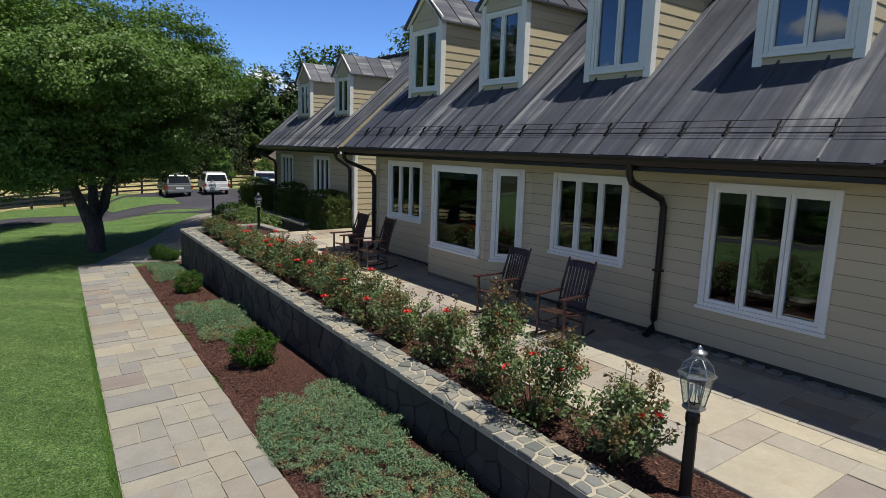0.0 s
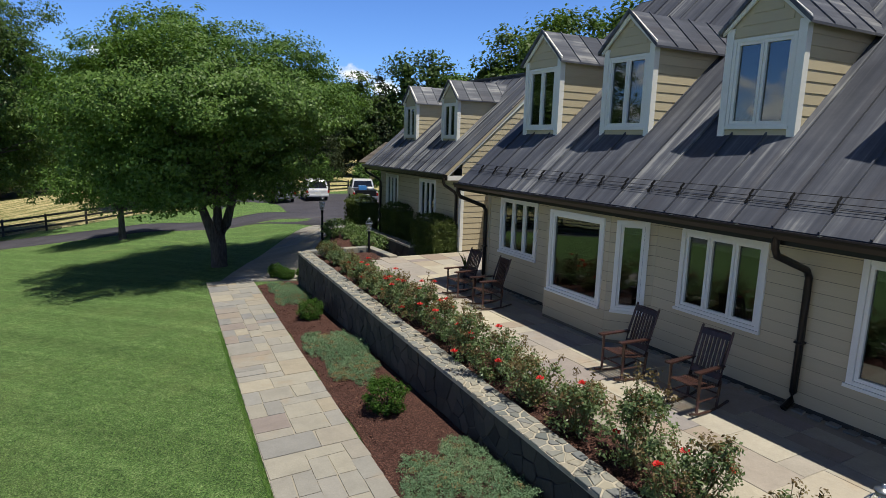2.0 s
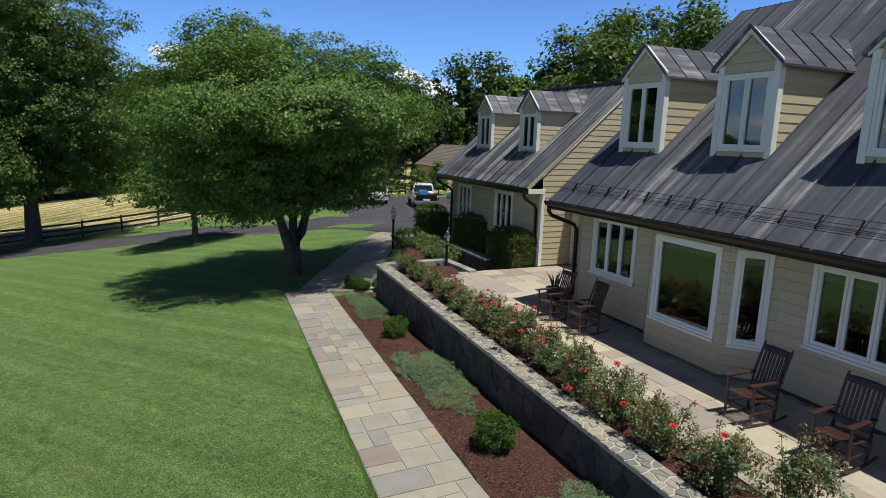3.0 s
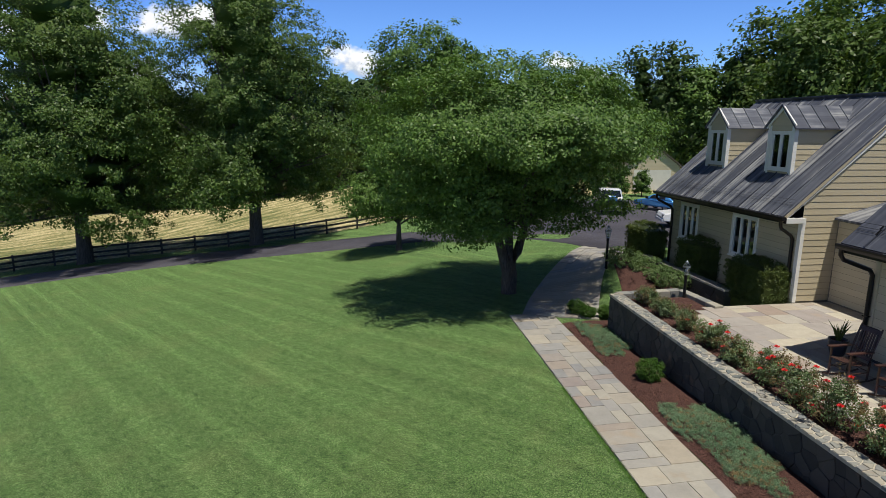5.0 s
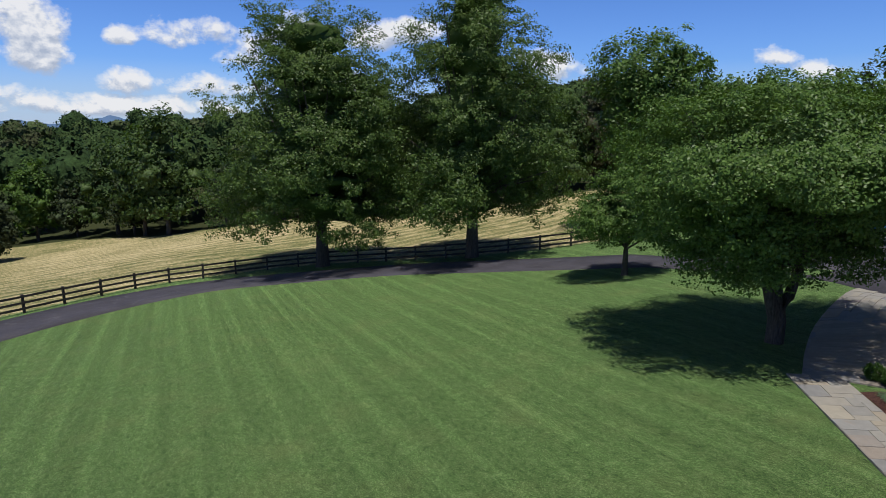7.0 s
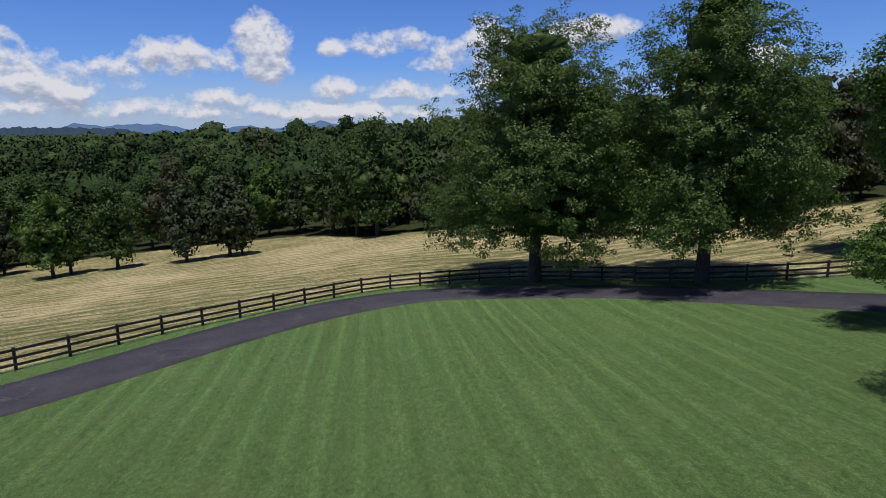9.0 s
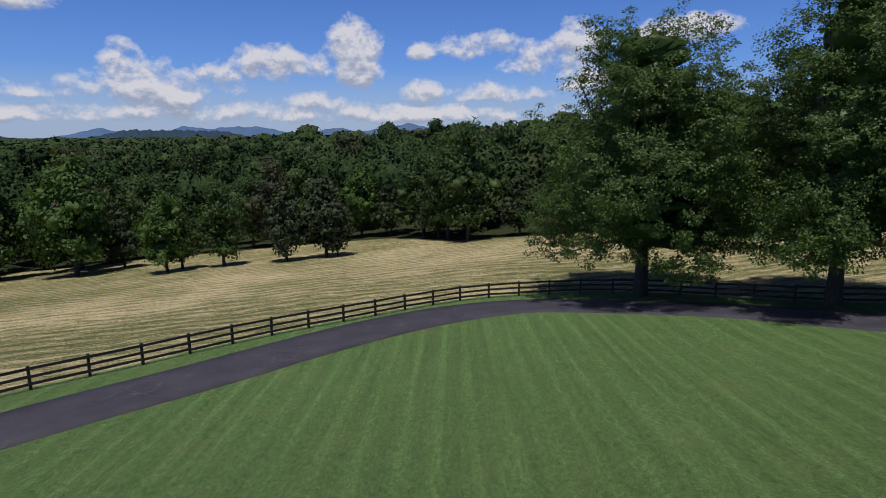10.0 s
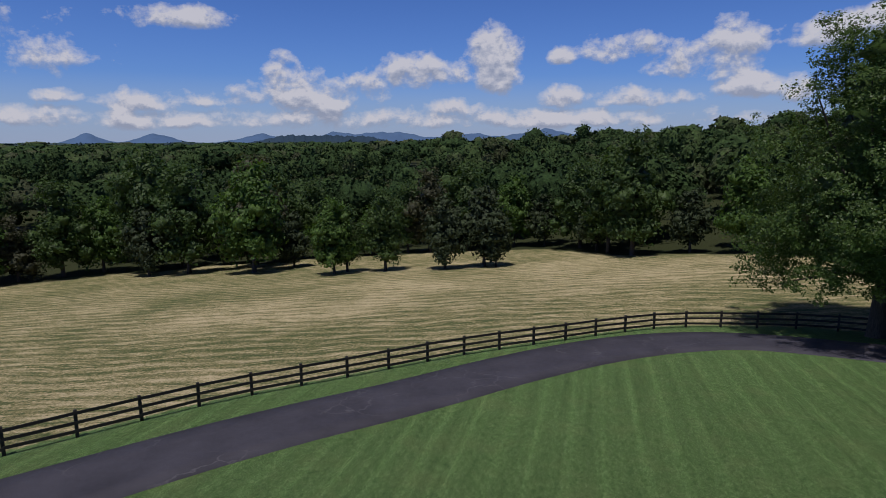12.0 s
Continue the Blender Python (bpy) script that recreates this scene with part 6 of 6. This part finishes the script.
def hedge(x, y, lx, ly, h, z, label, seed):
    r = np.random.default_rng(seed)
    t = thing("hedge", pose(x, y, z), label, "hedge", "clipped hedges along the wing")
    n = int(260 * (lx * ly + lx * h + ly * h))
    face = r.choice(5, n, p=np.array([lx * ly, lx * h, lx * h, ly * h, ly * h]) / (lx * ly + 2 * lx * h + 2 * ly * h))
    u, v = r.random(n) - 0.5, r.random(n)
    p = np.zeros((n, 3))
    p[:, 0] = np.where(face == 3, -0.5, np.where(face == 4, 0.5, u)) * lx
    p[:, 1] = np.where(face == 1, -0.5, np.where(face == 2, 0.5, np.where(face >= 3, u, v - 0.5))) * ly
    p[:, 2] = np.where(face == 0, 1.0, v) * h
    # rounded shoulders
    e = np.maximum(np.abs(p[:, 0]) / (lx / 2), np.abs(p[:, 1]) / (ly / 2))
    p[:, 2] *= 1 - 0.16 * e ** 5 * (p[:, 2] / h) ** 4
    p[:, :2] *= (1 - 0.08 * (p[:, 2] / h) ** 5)[:, None]
    p += r.normal(size=p.shape) * 0.03
    lv, lq = leaf_cloud(p, np.full(n, 0.06), 16, 0.021, r, 1.0)
    part("foliage", fast_mesh("foliage", lv, lq, LEAF_HEDGE), None, t)
    part("core", Shape().box(-lx / 2 + 0.06, lx / 2 - 0.06, -ly / 2 + 0.06, ly / 2 - 0.06, -0.3, h - 0.24), LEAF_HEDGE, t)


hedge(9.45, 19.15, 0.95, 1.9, 1.36, -0.12, "dark clipped hedge against the wing beside the terrace", 41)
hedge(9.5, 22.5, 0.85, 1.55, 1.58, -0.28, "dark clipped hedge under the wing's windows", 42)
hedge(9.4, 26.2, 0.95, 1.9, 1.7, -0.42, "tall dark clipped hedge at the wing's far corner", 43)
mound("spreading_shrub", (8.15, 25.3, gz(8.15, 25.3)), "low spreading pale-edged evergreen shrub beside the walk", "shrub", [(0, 0.3, 0.3, 0.75, 1.1, 0.34), (0.35, -1.1, 0.28, 0.7, 0.9, 0.32)], 420, 0.10, 24, 0.034, LEAF_EUON, 51, "", 0.8)
mound("spreading_shrub", (8.35, 22.5, gz(8.35, 22.5)), "low spreading pale-edged evergreen shrub by the lamp", "shrub", [(0, 0, 0.3, 0.6, 1.0, 0.34)], 240, 0.10, 24, 0.034, LEAF_EUON, 52, "", 0.8)


# ---- terrace furniture and lamps ----
def rocking_chair():
    t = thing("rocking_chair", pose(0, 0, 0), "dark-stained slatted wooden rocking chair on the terrace", "chair", "rocking chairs on the terrace")
    # forward is -x
    for y in (-0.24, 0.24):
        s = Shape()
        s.tube([(-0.42, y, 0.075), (-0.25, y, 0.035), (0.0, y, 0.02), (0.25, y, 0.035), (0.48, y, 0.085)], 0.02, 8)
        part("rocker", s, CHAIRM, t, smooth=True)
        part("leg", Shape().tube([(-0.27, y, 0.04), (-0.27, y, 0.66)], 0.022, 8), CHAIRM, t, smooth=True)
        part("leg", Shape().tube([(0.20, y, 0.04), (0.23, y, 0.46)], 0.022, 8), CHAIRM, t, smooth=True)
        part("back_post", Shape().tube([(0.19, y, 0.36), (0.27, y, 0.72), (0.40, y, 1.10), (0.418, y, 1.15)], [0.022, 0.022, 0.02, 0.014], 8), CHAIRM, t, smooth=True)
        part("armrest", Shape().prism([(-0.36, y - 0.05), (-0.36, y + 0.05), (0.27, y + 0.03), (0.27, y - 0.03)][::-1], 0.655, 0.68, 0.008, 0.006), CHAIRM, t)
        part("stretcher", Shape().tube([(-0.27, y, 0.22), (0.21, y, 0.22)], 0.013, 6), CHAIRM, t)
    part("stretcher", Shape().tube([(-0.27, -0.24, 0.27), (-0.27, 0.24, 0.27)], 0.013, 6), CHAIRM, t)
    part("stretcher", Shape().tube([(0.21, -0.24, 0.25), (0.21, 0.24, 0.25)], 0.013, 6), CHAIRM, t)
    for k in range(8):
        x = -0.29 + k * 0.068
        z = 0.43 - 0.05 * (k / 7) - 0.015 * math.sin(k / 7 * 3.14)
        part("seat_slat", Shape().box(x, x + 0.044, -0.25, 0.25, z - 0.009, z + 0.009), CHAIRM, t, bevel=0.004)
    for z0, x0 in ((0.46, 0.215), (1.02, 0.375)):
        part("back_rail", Shape().hull8([(x0 - 0.012, -0.23, z0), (x0 + 0.012, -0.23, z0), (x0 + 0.012, 0.23, z0), (x0 - 0.012, 0.23, z0), (x0 + 0.014, -0.25, z0 + 0.075), (x0 + 0.038, -0.25, z0 + 0.075), (x0 + 0.038, 0.25, z0 + 0.075), (x0 + 0.014, 0.25, z0 + 0.075)]), CHAIRM, t)
    part("crest", Shape().tube([(0.405, -0.23, 1.09), (0.41, -0.12, 1.105), (0.41, 0.12, 1.105), (0.405, 0.23, 1.09)], 0.016, 6), CHAIRM, t)
    for k in range(7):
        y = -0.18 + k * 0.06
        part("back_slat", Shape().hull8([(0.235, y - 0.018, 0.52), (0.25, y - 0.018, 0.52), (0.25, y + 0.018, 0.52), (0.235, y + 0.018, 0.52), (0.375, y - 0.018, 1.03), (0.39, y - 0.018, 1.03), (0.39, y + 0.018, 1.03), (0.375, y + 0.018, 1.03)]), CHAIRM, t)
    return t


chair = rocking_chair()
spots = [(6.86, 7.34, -3), (6.88, 5.98, 4), (6.95, 12.86, 2), (7.0, 11.74, -5)]
chair.matrix_basis = pose(spots[0][0], spots[0][1], PATIO_Z + 0.008, 0, 0, spots[0][2])
for x, y, a in spots[1:]:
    copy_thing(chair, pose(x, y, PATIO_Z + 0.008, 0, 0, a))


def lamp_post(x, y, z, h, label, size=1.0):
    t = thing("lamp_post", pose(x, y, z) @ Matrix.Diagonal((size * 0.9, size * 0.9, size, 1)), label, "lamp post", "lanterns of the garden")
    base = h - 0.56
    part("post", Shape().lathe([(0.075, -0.2), (0.075, 0.05), (0.058, 0.08), (0.055, base - 0.12), (0.066, base - 0.1), (0.066, base - 0.04), (0.05, base), (0.02, base + 0.02)], 14), BLACKM, t, smooth=False)
    lan = part("lantern", Shape().lathe([(0.10, base + 0.01), (0.105, base + 0.02), (0.105, base + 0.035), (0.09, base + 0.04)], 6), PEWTER, t, "pewter six-sided lantern")
    r0, r1, z0, z1 = 0.092, 0.150, base + 0.04, base + 0.30
    for k in range(6):
        a, b = 6.28319 * k / 6, 6.28319 * (k + 1) / 6
        part("bar", Shape().tube([(r0 * math.cos(a), r0 * math.sin(a), z0), (r1 * math.cos(a), r1 * math.sin(a), z1)], 0.006, 5), PEWTER, lan)
        part("bar", Shape().tube([(0.155 * math.cos(a), 0.155 * math.sin(a), z1 + 0.02), (0.125 * math.cos(a), 0.125 * math.sin(a), z1 + 0.10), (0.05 * math.cos(a), 0.05 * math.sin(a), z1 + 0.165)], 0.005, 5), PEWTER, lan)
        s = Shape()
        s.v += [(r0 * math.cos(a), r0 * math.sin(a), z0), (r0 * math.cos(b), r0 * math.sin(b), z0), (r1 * math.cos(b), r1 * math.sin(b), z1), (r1 * math.cos(a), r1 * math.sin(a), z1)]
        s.v += [(x_ * 0.97, y_ * 0.97, z_) for x_, y_, z_ in s.v]
        s.f += [(0, 1, 2, 3), (7, 6, 5, 4), (0, 4, 5, 1), (2, 6, 7, 3)]
        p = part("pane", s, CLEAR, lan)
        p.visible_shadow = False
    part("collar", Shape().lathe([(0.165, z1), (0.175, z1 + 0.012), (0.165, z1 + 0.026), (0.15, z1 + 0.028)], 6), PEWTER, lan)
    p = part("dome", Shape().lathe([(0.152, z1 + 0.028), (0.14, z1 + 0.07), (0.10, z1 + 0.125), (0.052, z1 + 0.16)], 12), CLEAR, lan, smooth=True)
    p.visible_shadow = False
    part("cap", Shape().lathe([(0.058, z1 + 0.158), (0.06, z1 + 0.172), (0.045, z1 + 0.19), (0.075, z1 + 0.195), (0.07, z1 + 0.207), (0.035, z1 + 0.222), (0.018, z1 + 0.235), (0.02, z1 + 0.25), (0.006, z1 + 0.262)], 12), PEWTER, lan, smooth=True)
    for k in range(3):
        a = 6.28319 * k / 3 + 0.4
        cx, cy = 0.04 * math.cos(a), 0.04 * math.sin(a)
        part("candle", Shape().lathe([(0.013, z0 + 0.09), (0.013, z0 + 0.18), (0.008, z0 + 0.185)], 8, (cx, cy, 0)), WHITE, lan)
        part("arm", Shape().tube([(0, 0, z0), (cx * 1.2, cy * 1.2, z0 + 0.04), (cx, cy, z0 + 0.09)], 0.005, 5), BLACKM, lan)
    return t


lamp_post(4.62, 2.56, 0.03, 1.40, "black lamp post with a glazed pewter lantern in the rose bed", 0.95)
lamp_post(7.0, 19.2, 0.05, 1.42, "black lamp post with a glazed lantern at the bed's end", 0.84)
lamp_post(7.35, 25.6, gz(7.35, 25.6), 1.86, "tall black lamp post with a glazed lantern beside the walk")


def potted_plant(x, y):
    t = thing("potted_plant", pose(x, y, PATIO_Z + 0.008), "spiky dark plant in a ribbed dark pot beside the downspout", "plant")
    part("pot", Shape().lathe([(0.13, 0.0), (0.15, 0.02), (0.17, 0.1), (0.175, 0.12), (0.19, 0.22), (0.195, 0.24), (0.205, 0.34), (0.22, 0.36), (0.22, 0.39), (0.19, 0.39), (0.185, 0.33)], 20), POT, t, smooth=True)
    part("soil", Shape().lathe([(0.186, 0.34), (0.1, 0.35), (0.01, 0.352)], 16), MULCH, t)
    r = np.random.default_rng(8)
    for k in range(16):
        a, h, o = 6.283 * k / 16 + r.normal() * 0.2, 0.3 + 0.25 * r.random(), 0.1 + 0.18 * r.random()
        ca, sa = math.cos(a), math.sin(a)
        part("leaf", Shape().tube([(ca * 0.03, sa * 0.03, 0.34), (ca * o * 0.5, sa * o * 0.5, 0.34 + h * 0.6), (ca * o, sa * o, 0.34 + h)], [0.014, 0.016, 0.002], 4), LEAF_HEDGE, t)


POT = painted("dark_glazed_pot", (0.03, 0.032, 0.042), 0.35)
potted_plant(7.82, 14.12)

# ---- grass standing at the lawn's near side and along the walk ----
def grass():
    r = np.random.default_rng(15)
    n = 62000
    y = -3.5 + 19 * r.random(n) ** 1.5
    x = walk_l(y) - 0.01 - 5.5 * r.random(n) ** 1.25
    edge = r.random(n) < 0.28
    x = np.where(edge, walk_l(y) + 0.03 - 0.10 * r.random(n), x)
    z = ground_z(x, y)
    h = np.where(edge, 0.045, 0.03) * (0.6 + 0.9 * r.random(n))
    a = r.random(n) * 6.283
    lean = r.normal(size=(n, 2)) * 0.02
    wx, wy = np.cos(a) * 0.0045, np.sin(a) * 0.0045
    v = np.stack([np.stack([x - wx, y - wy, z - 0.004], 1), np.stack([x + wx, y + wy, z - 0.004], 1), np.stack([x + lean[:, 0], y + lean[:, 1], z + h], 1)], 1).reshape(-1, 3)
    me = fast_mesh("grass", v, np.arange(3 * n).reshape(-1, 3), GRASS)
    tagged(new("grass", me), "short green grass blades of the mown lawn", "grass", kind="stuff")


grass()

# ---- parked cars and the outbuilding ----
def car(name, label, paint, x, y, turn, kind):
    """A parked car; its nose is along +y before turning."""
    t = thing(name, pose(x, y, gz(x, y) + 0.05, 0, 0, turn), label, "car" if kind != "pickup" else "truck", "cars on the court")
    long, wide = {"suv": (4.7, 0.93), "pickup": (5.6, 0.96), "small": (4.0, 0.86)}[kind]
    h = long / 2
    low = {"suv": [(-h, 0.55), (-h, 0.95), (-h + 0.25, 1.02), (h - 1.35, 1.06), (h - 0.12, 0.92), (h, 0.7), (h - 0.05, 0.42), (-h + 0.05, 0.42)],
           "pickup": [(-h, 0.62), (-h, 1.05), (-0.6, 1.07), (h - 1.5, 1.12), (h - 0.15, 1.05), (h, 0.8), (h - 0.05, 0.5), (-h + 0.05, 0.5)],
           "small": [(-h, 0.5), (-h + 0.05, 0.85), (-h + 0.6, 0.92), (h - 1.1, 0.92), (h - 0.1, 0.72), (h, 0.55), (h - 0.05, 0.35), (-h + 0.05, 0.35)]}[kind]
    top = {"suv": [(-h + 0.1, 1.0), (-h + 0.38, 1.68), (-0.2, 1.74), (0.35, 1.68), (h - 1.25, 1.05)],
           "pickup": [(-0.62, 1.05), (-0.45, 1.76), (0.4, 1.80), (0.85, 1.72), (h - 1.4, 1.1)],
           "small": [(-h + 0.35, 0.9), (-0.9, 1.32), (-0.1, 1.36), (0.3, 1.3), (0.95, 0.92)]}[kind]

    def extrude(prof, w0, w1, zmid):
        s = Shape()
        n = len(prof)
        for sg in (-1, 1):
            s.v += [(sg * (w0 if z < zmid else w1), yy, z) for yy, z in prof]
        s.f += [tuple(range(n)), tuple(range(2 * n - 1, n - 1, -1))] + [(i, n + i, n + (i + 1) % n, (i + 1) % n) for i in range(n)]
        return s
    body = part("body", extrude(low, wide, wide - 0.06, 0.9), paint, t, bevel=0.06)
    cab = part("cabin", extrude(top, wide - 0.04, wide - 0.2, 1.2), paint, t, bevel=0.05)
    # glass all round, set just proud of the cabin
    for p0, p1, out in ((top[0], top[1], -0.012), (top[-1], top[-2], 0.012)):
        c = []
        for d in (0, out):
            for tt, sg in ((0.14, -1), (0.14, 1), (0.86, 1), (0.86, -1)):
                w = (wide - 0.04) * (1 - tt) + (wide - 0.2) * tt - 0.12
                c.append((sg * w, p0[0] + (p1[0] - p0[0]) * tt + d, p0[1] + (p1[1] - p0[1]) * tt))
        part("rear_window" if out < 0 else "windscreen", Shape().hull8(c), CARGLASS, t, "dark car glass")
    z0, z1 = top[0][1] + 0.09, top[1][1] - 0.08
    for sg in (-1, 1):
        y0, y1 = top[1][0] + 0.02, top[-2][0] - 0.05
        m = (y0 + y1) / 2
        for s0, s1 in ((y0 - 0.06, m - 0.04), (m + 0.04, y1 + 0.25)):
            c = []
            for d in (0, 0.014):
                for yy, z in ((s0, z0), (s1, z0), (s1 - 0.22 * (s1 > m), z1), (s0 + 0.04, z1)):
                    w = (wide - 0.04) + (-0.16) * (z - top[0][1]) / (top[1][1] - top[0][1])
                    c.append((sg * (w + d), yy, z))
            part("side_window", Shape().hull8(c), CARGLASS, t)
    r = 0.36 if kind != "small" else 0.3
    tyre = Shape().lathe([(r * 0.7, -0.11), (r * 0.97, -0.10), (r, -0.06), (r, 0.06), (r * 0.97, 0.10), (r * 0.7, 0.11)], 20).mesh("tyre", RUBBER)
    rim = Shape().lathe([(r * 0.66, -0.115), (r * 0.6, -0.09), (r * 0.15, -0.07), (r * 0.14, 0.07), (r * 0.6, 0.09), (r * 0.66, 0.115)], 14).mesh("rim", PEWTER)
    for sx in (-1, 1):
        for yy in (-h + 0.95, h - 0.95):
            w = part("wheel", tyre, RUBBER, t)
            w.matrix_basis = pose(sx * (wide - 0.12), yy, r, 0, 90, 0)
            part("rim", rim, PEWTER, w)
            part("wheel_arch", Shape().tube([(sx * (wide - 0.1), yy + (r + 0.07) * math.cos(q), r + (r + 0.07) * math.sin(q)) for q in np.linspace(0, 3.1416, 9)], 0.05, 6), BLACKM, t)
    zb = 0.95 if kind != "small" else 0.7
    for sg in (-1, 1):
        part("tail_light", Shape().box(sg * (wide - 0.06) - 0.07, sg * (wide - 0.06) + 0.07, -h - 0.015, -h + 0.1, zb - 0.25, zb - 0.02), TAILRED, t, "red tail light")
        part("headlight", Shape().box(sg * (wide - 0.2) - 0.14, sg * (wide - 0.2) + 0.14, h - 0.12, h + 0.005, zb - 0.22, zb - 0.08), PEWTER, t, "clear headlight")
        part("mirror", Shape().box(sg * (wide + 0.06) - 0.08, sg * (wide + 0.06) + 0.08, top[-1][0] - 0.35, top[-1][0] - 0.2, top[0][1] + 0.02, top[0][1] + 0.2), BLACKM, t)
    part("bumper", Shape().box(-wide + 0.05, wide - 0.05, -h - 0.07, -h + 0.1, 0.4, 0.6), PEWTER if kind == "pickup" else paint, t, bevel=0.03)
    part("bumper", Shape().box(-wide + 0.05, wide - 0.05, h - 0.1, h + 0.05, 0.38, 0.58), paint, t, bevel=0.03)
    part("plate", Shape().box(-0.26, 0.26, -h - 0.085, -h - 0.07, 0.66, 0.8), WHITE, t, "pale number plate")
    if kind == "suv":
        for sg in (-1, 1):
            part("roof_rail", Shape().tube([(sg * (wide - 0.26), -h + 0.5, 1.72), (sg * (wide - 0.26), -h + 0.7, 1.79), (sg * (wide - 0.26), 0.2, 1.79), (sg * (wide - 0.26), 0.35, 1.72)], 0.018, 6), BLACKM, t)
    if kind == "pickup":
        part("bed_floor", Shape().box(-wide + 0.1, wide - 0.1, -h + 0.05, -0.65, 1.06, 1.10), BLACKM, t, "dark open load bed")
        part("tailgate", Shape().box(-wide + 0.14, wide - 0.14, -h - 0.03, -h + 0.03, 0.66, 1.08), BLACKM, t, "dark tailgate")
        part("load_box", Shape().box(-0.5, 0.1, -h + 0.3, -h + 1.1, 1.10, 1.40), BLUEP, t, "blue crate in the load bed")
        part("load_sack", Shape().box(0.15, 0.6, -h + 0.4, -h + 1.0, 1.10, 1.32), WHITE, t, bevel=0.1)
    return t


def paint_mat(name, col):
    return mat(name, lambda n: bsdf(n, n.ramp(n.noise(wpos(n), 3, 3), (0.3, col), (0.7, tuple(c * 0.92 for c in col))), 0.22))


CARWHITE, CARSILVER, BLUEP = paint_mat("white_car_paint", (0.62, 0.63, 0.65)), paint_mat("silver_car_paint", (0.16, 0.17, 0.18)), paint_mat("blue_car_paint", (0.06, 0.24, 0.55))
CARGLASS = mat("car_glass", lambda n: bsdf(n, n.ramp(n.noise(wpos(n), 2, 2), (0.3, (0.01, 0.012, 0.014)), (0.7, (0.02, 0.022, 0.025))), 0.06))
RUBBER = mat("tyre_rubber", lambda n: bsdf(n, n.ramp(n.noise(wpos(n), 20, 3), (0.3, (0.012, 0.012, 0.012)), (0.7, (0.03, 0.03, 0.03))), 0.85))
TAILRED = mat("tail_red", lambda n: bsdf(n, n.ramp(n.noise(wpos(n), 30, 2), (0.3, (0.3, 0.01, 0.01)), (0.7, (0.4, 0.02, 0.02))), 0.2))
car("suv", "white estate car with roof rails parked on the asphalt court", CARWHITE, 14.4, 50.9, -8, "suv")
car("pickup_truck", "white pickup truck with a loaded open bed on the court", CARWHITE, 17.1, 46.4, -15, "pickup")
car("suv", "dark silver estate car parked on the shaded court edge", CARSILVER, 11.4, 50.8, -3, "suv")
car("small_car", "small bright blue car parked beside the pickup", BLUEP, 21.6, 46.6, 24, "small")
car("suv", "white car parked in the shade by the wing", CARWHITE, 19.2, 37.9, 75, "suv")

barn = thing("garage", pose(31.6, 71, gz(31.6, 71)), "cream outbuilding with a brown shingle roof behind the court", "garage")
gb = part("wall", Shape().box(-3.4, 3.4, -4.5, 4.5, -0.6, 2.6), SIDING, barn)
s = Shape()
s.v += [(-3.4, -4.5, 2.6), (3.4, -4.5, 2.6), (0, -4.5, 5.0), (-3.4, 4.5, 2.6), (3.4, 4.5, 2.6), (0, 4.5, 5.0)]
s.f += [(0, 1, 2), (5, 4, 3), (0, 3, 4, 1), (1, 4, 5, 2), (2, 5, 3, 0)]
part("gable", s, SIDING, barn)
clad(gb, (-3.4, -4.5), (3.4, -4.5), (0, -1), 0.0, 4.6, [(1.0, 5.8, -0.1, 2.3)], span=lambda z: (max(0.0, (z - 2.6) * 1.41), 6.8 - max(0.0, (z - 2.6) * 1.41)))
part("garage_door", Shape().box(-2.3, 2.3, -4.54, -4.5, 0.0, 2.25), BLIND, barn)
for sg in (-1, 1):
    roof = part("roof", Shape().hull8([(sg * 3.75, -4.8, 2.42), (sg * 3.75, 4.8, 2.42), (0, 4.8, 5.05), (0, -4.8, 5.05), (sg * 3.75, -4.8, 2.52), (sg * 3.75, 4.8, 2.52), (0, 4.8, 5.15), (0, -4.8, 5.15)]), SHINGLE, barn)
    for k in range(16):
        f0, f1 = k / 16, (k + 1) / 16
        x0, x1, q0, q1 = sg * 3.78 * (1 - f0), sg * 3.78 * (1 - f1), 2.52 + 2.64 * f0, 2.52 + 2.64 * f1
        part("shingle_course", Shape().hull8([(x0, -4.82, q0), (x0, 4.82, q0), (x1, 4.82, q1), (x1, -4.82, q1), (x0, -4.82, q0 + 0.035), (x0, 4.82, q0 + 0.035), (x1, 4.82, q1 + 0.012), (x1, -4.82, q1 + 0.012)]), SHINGLE, roof)
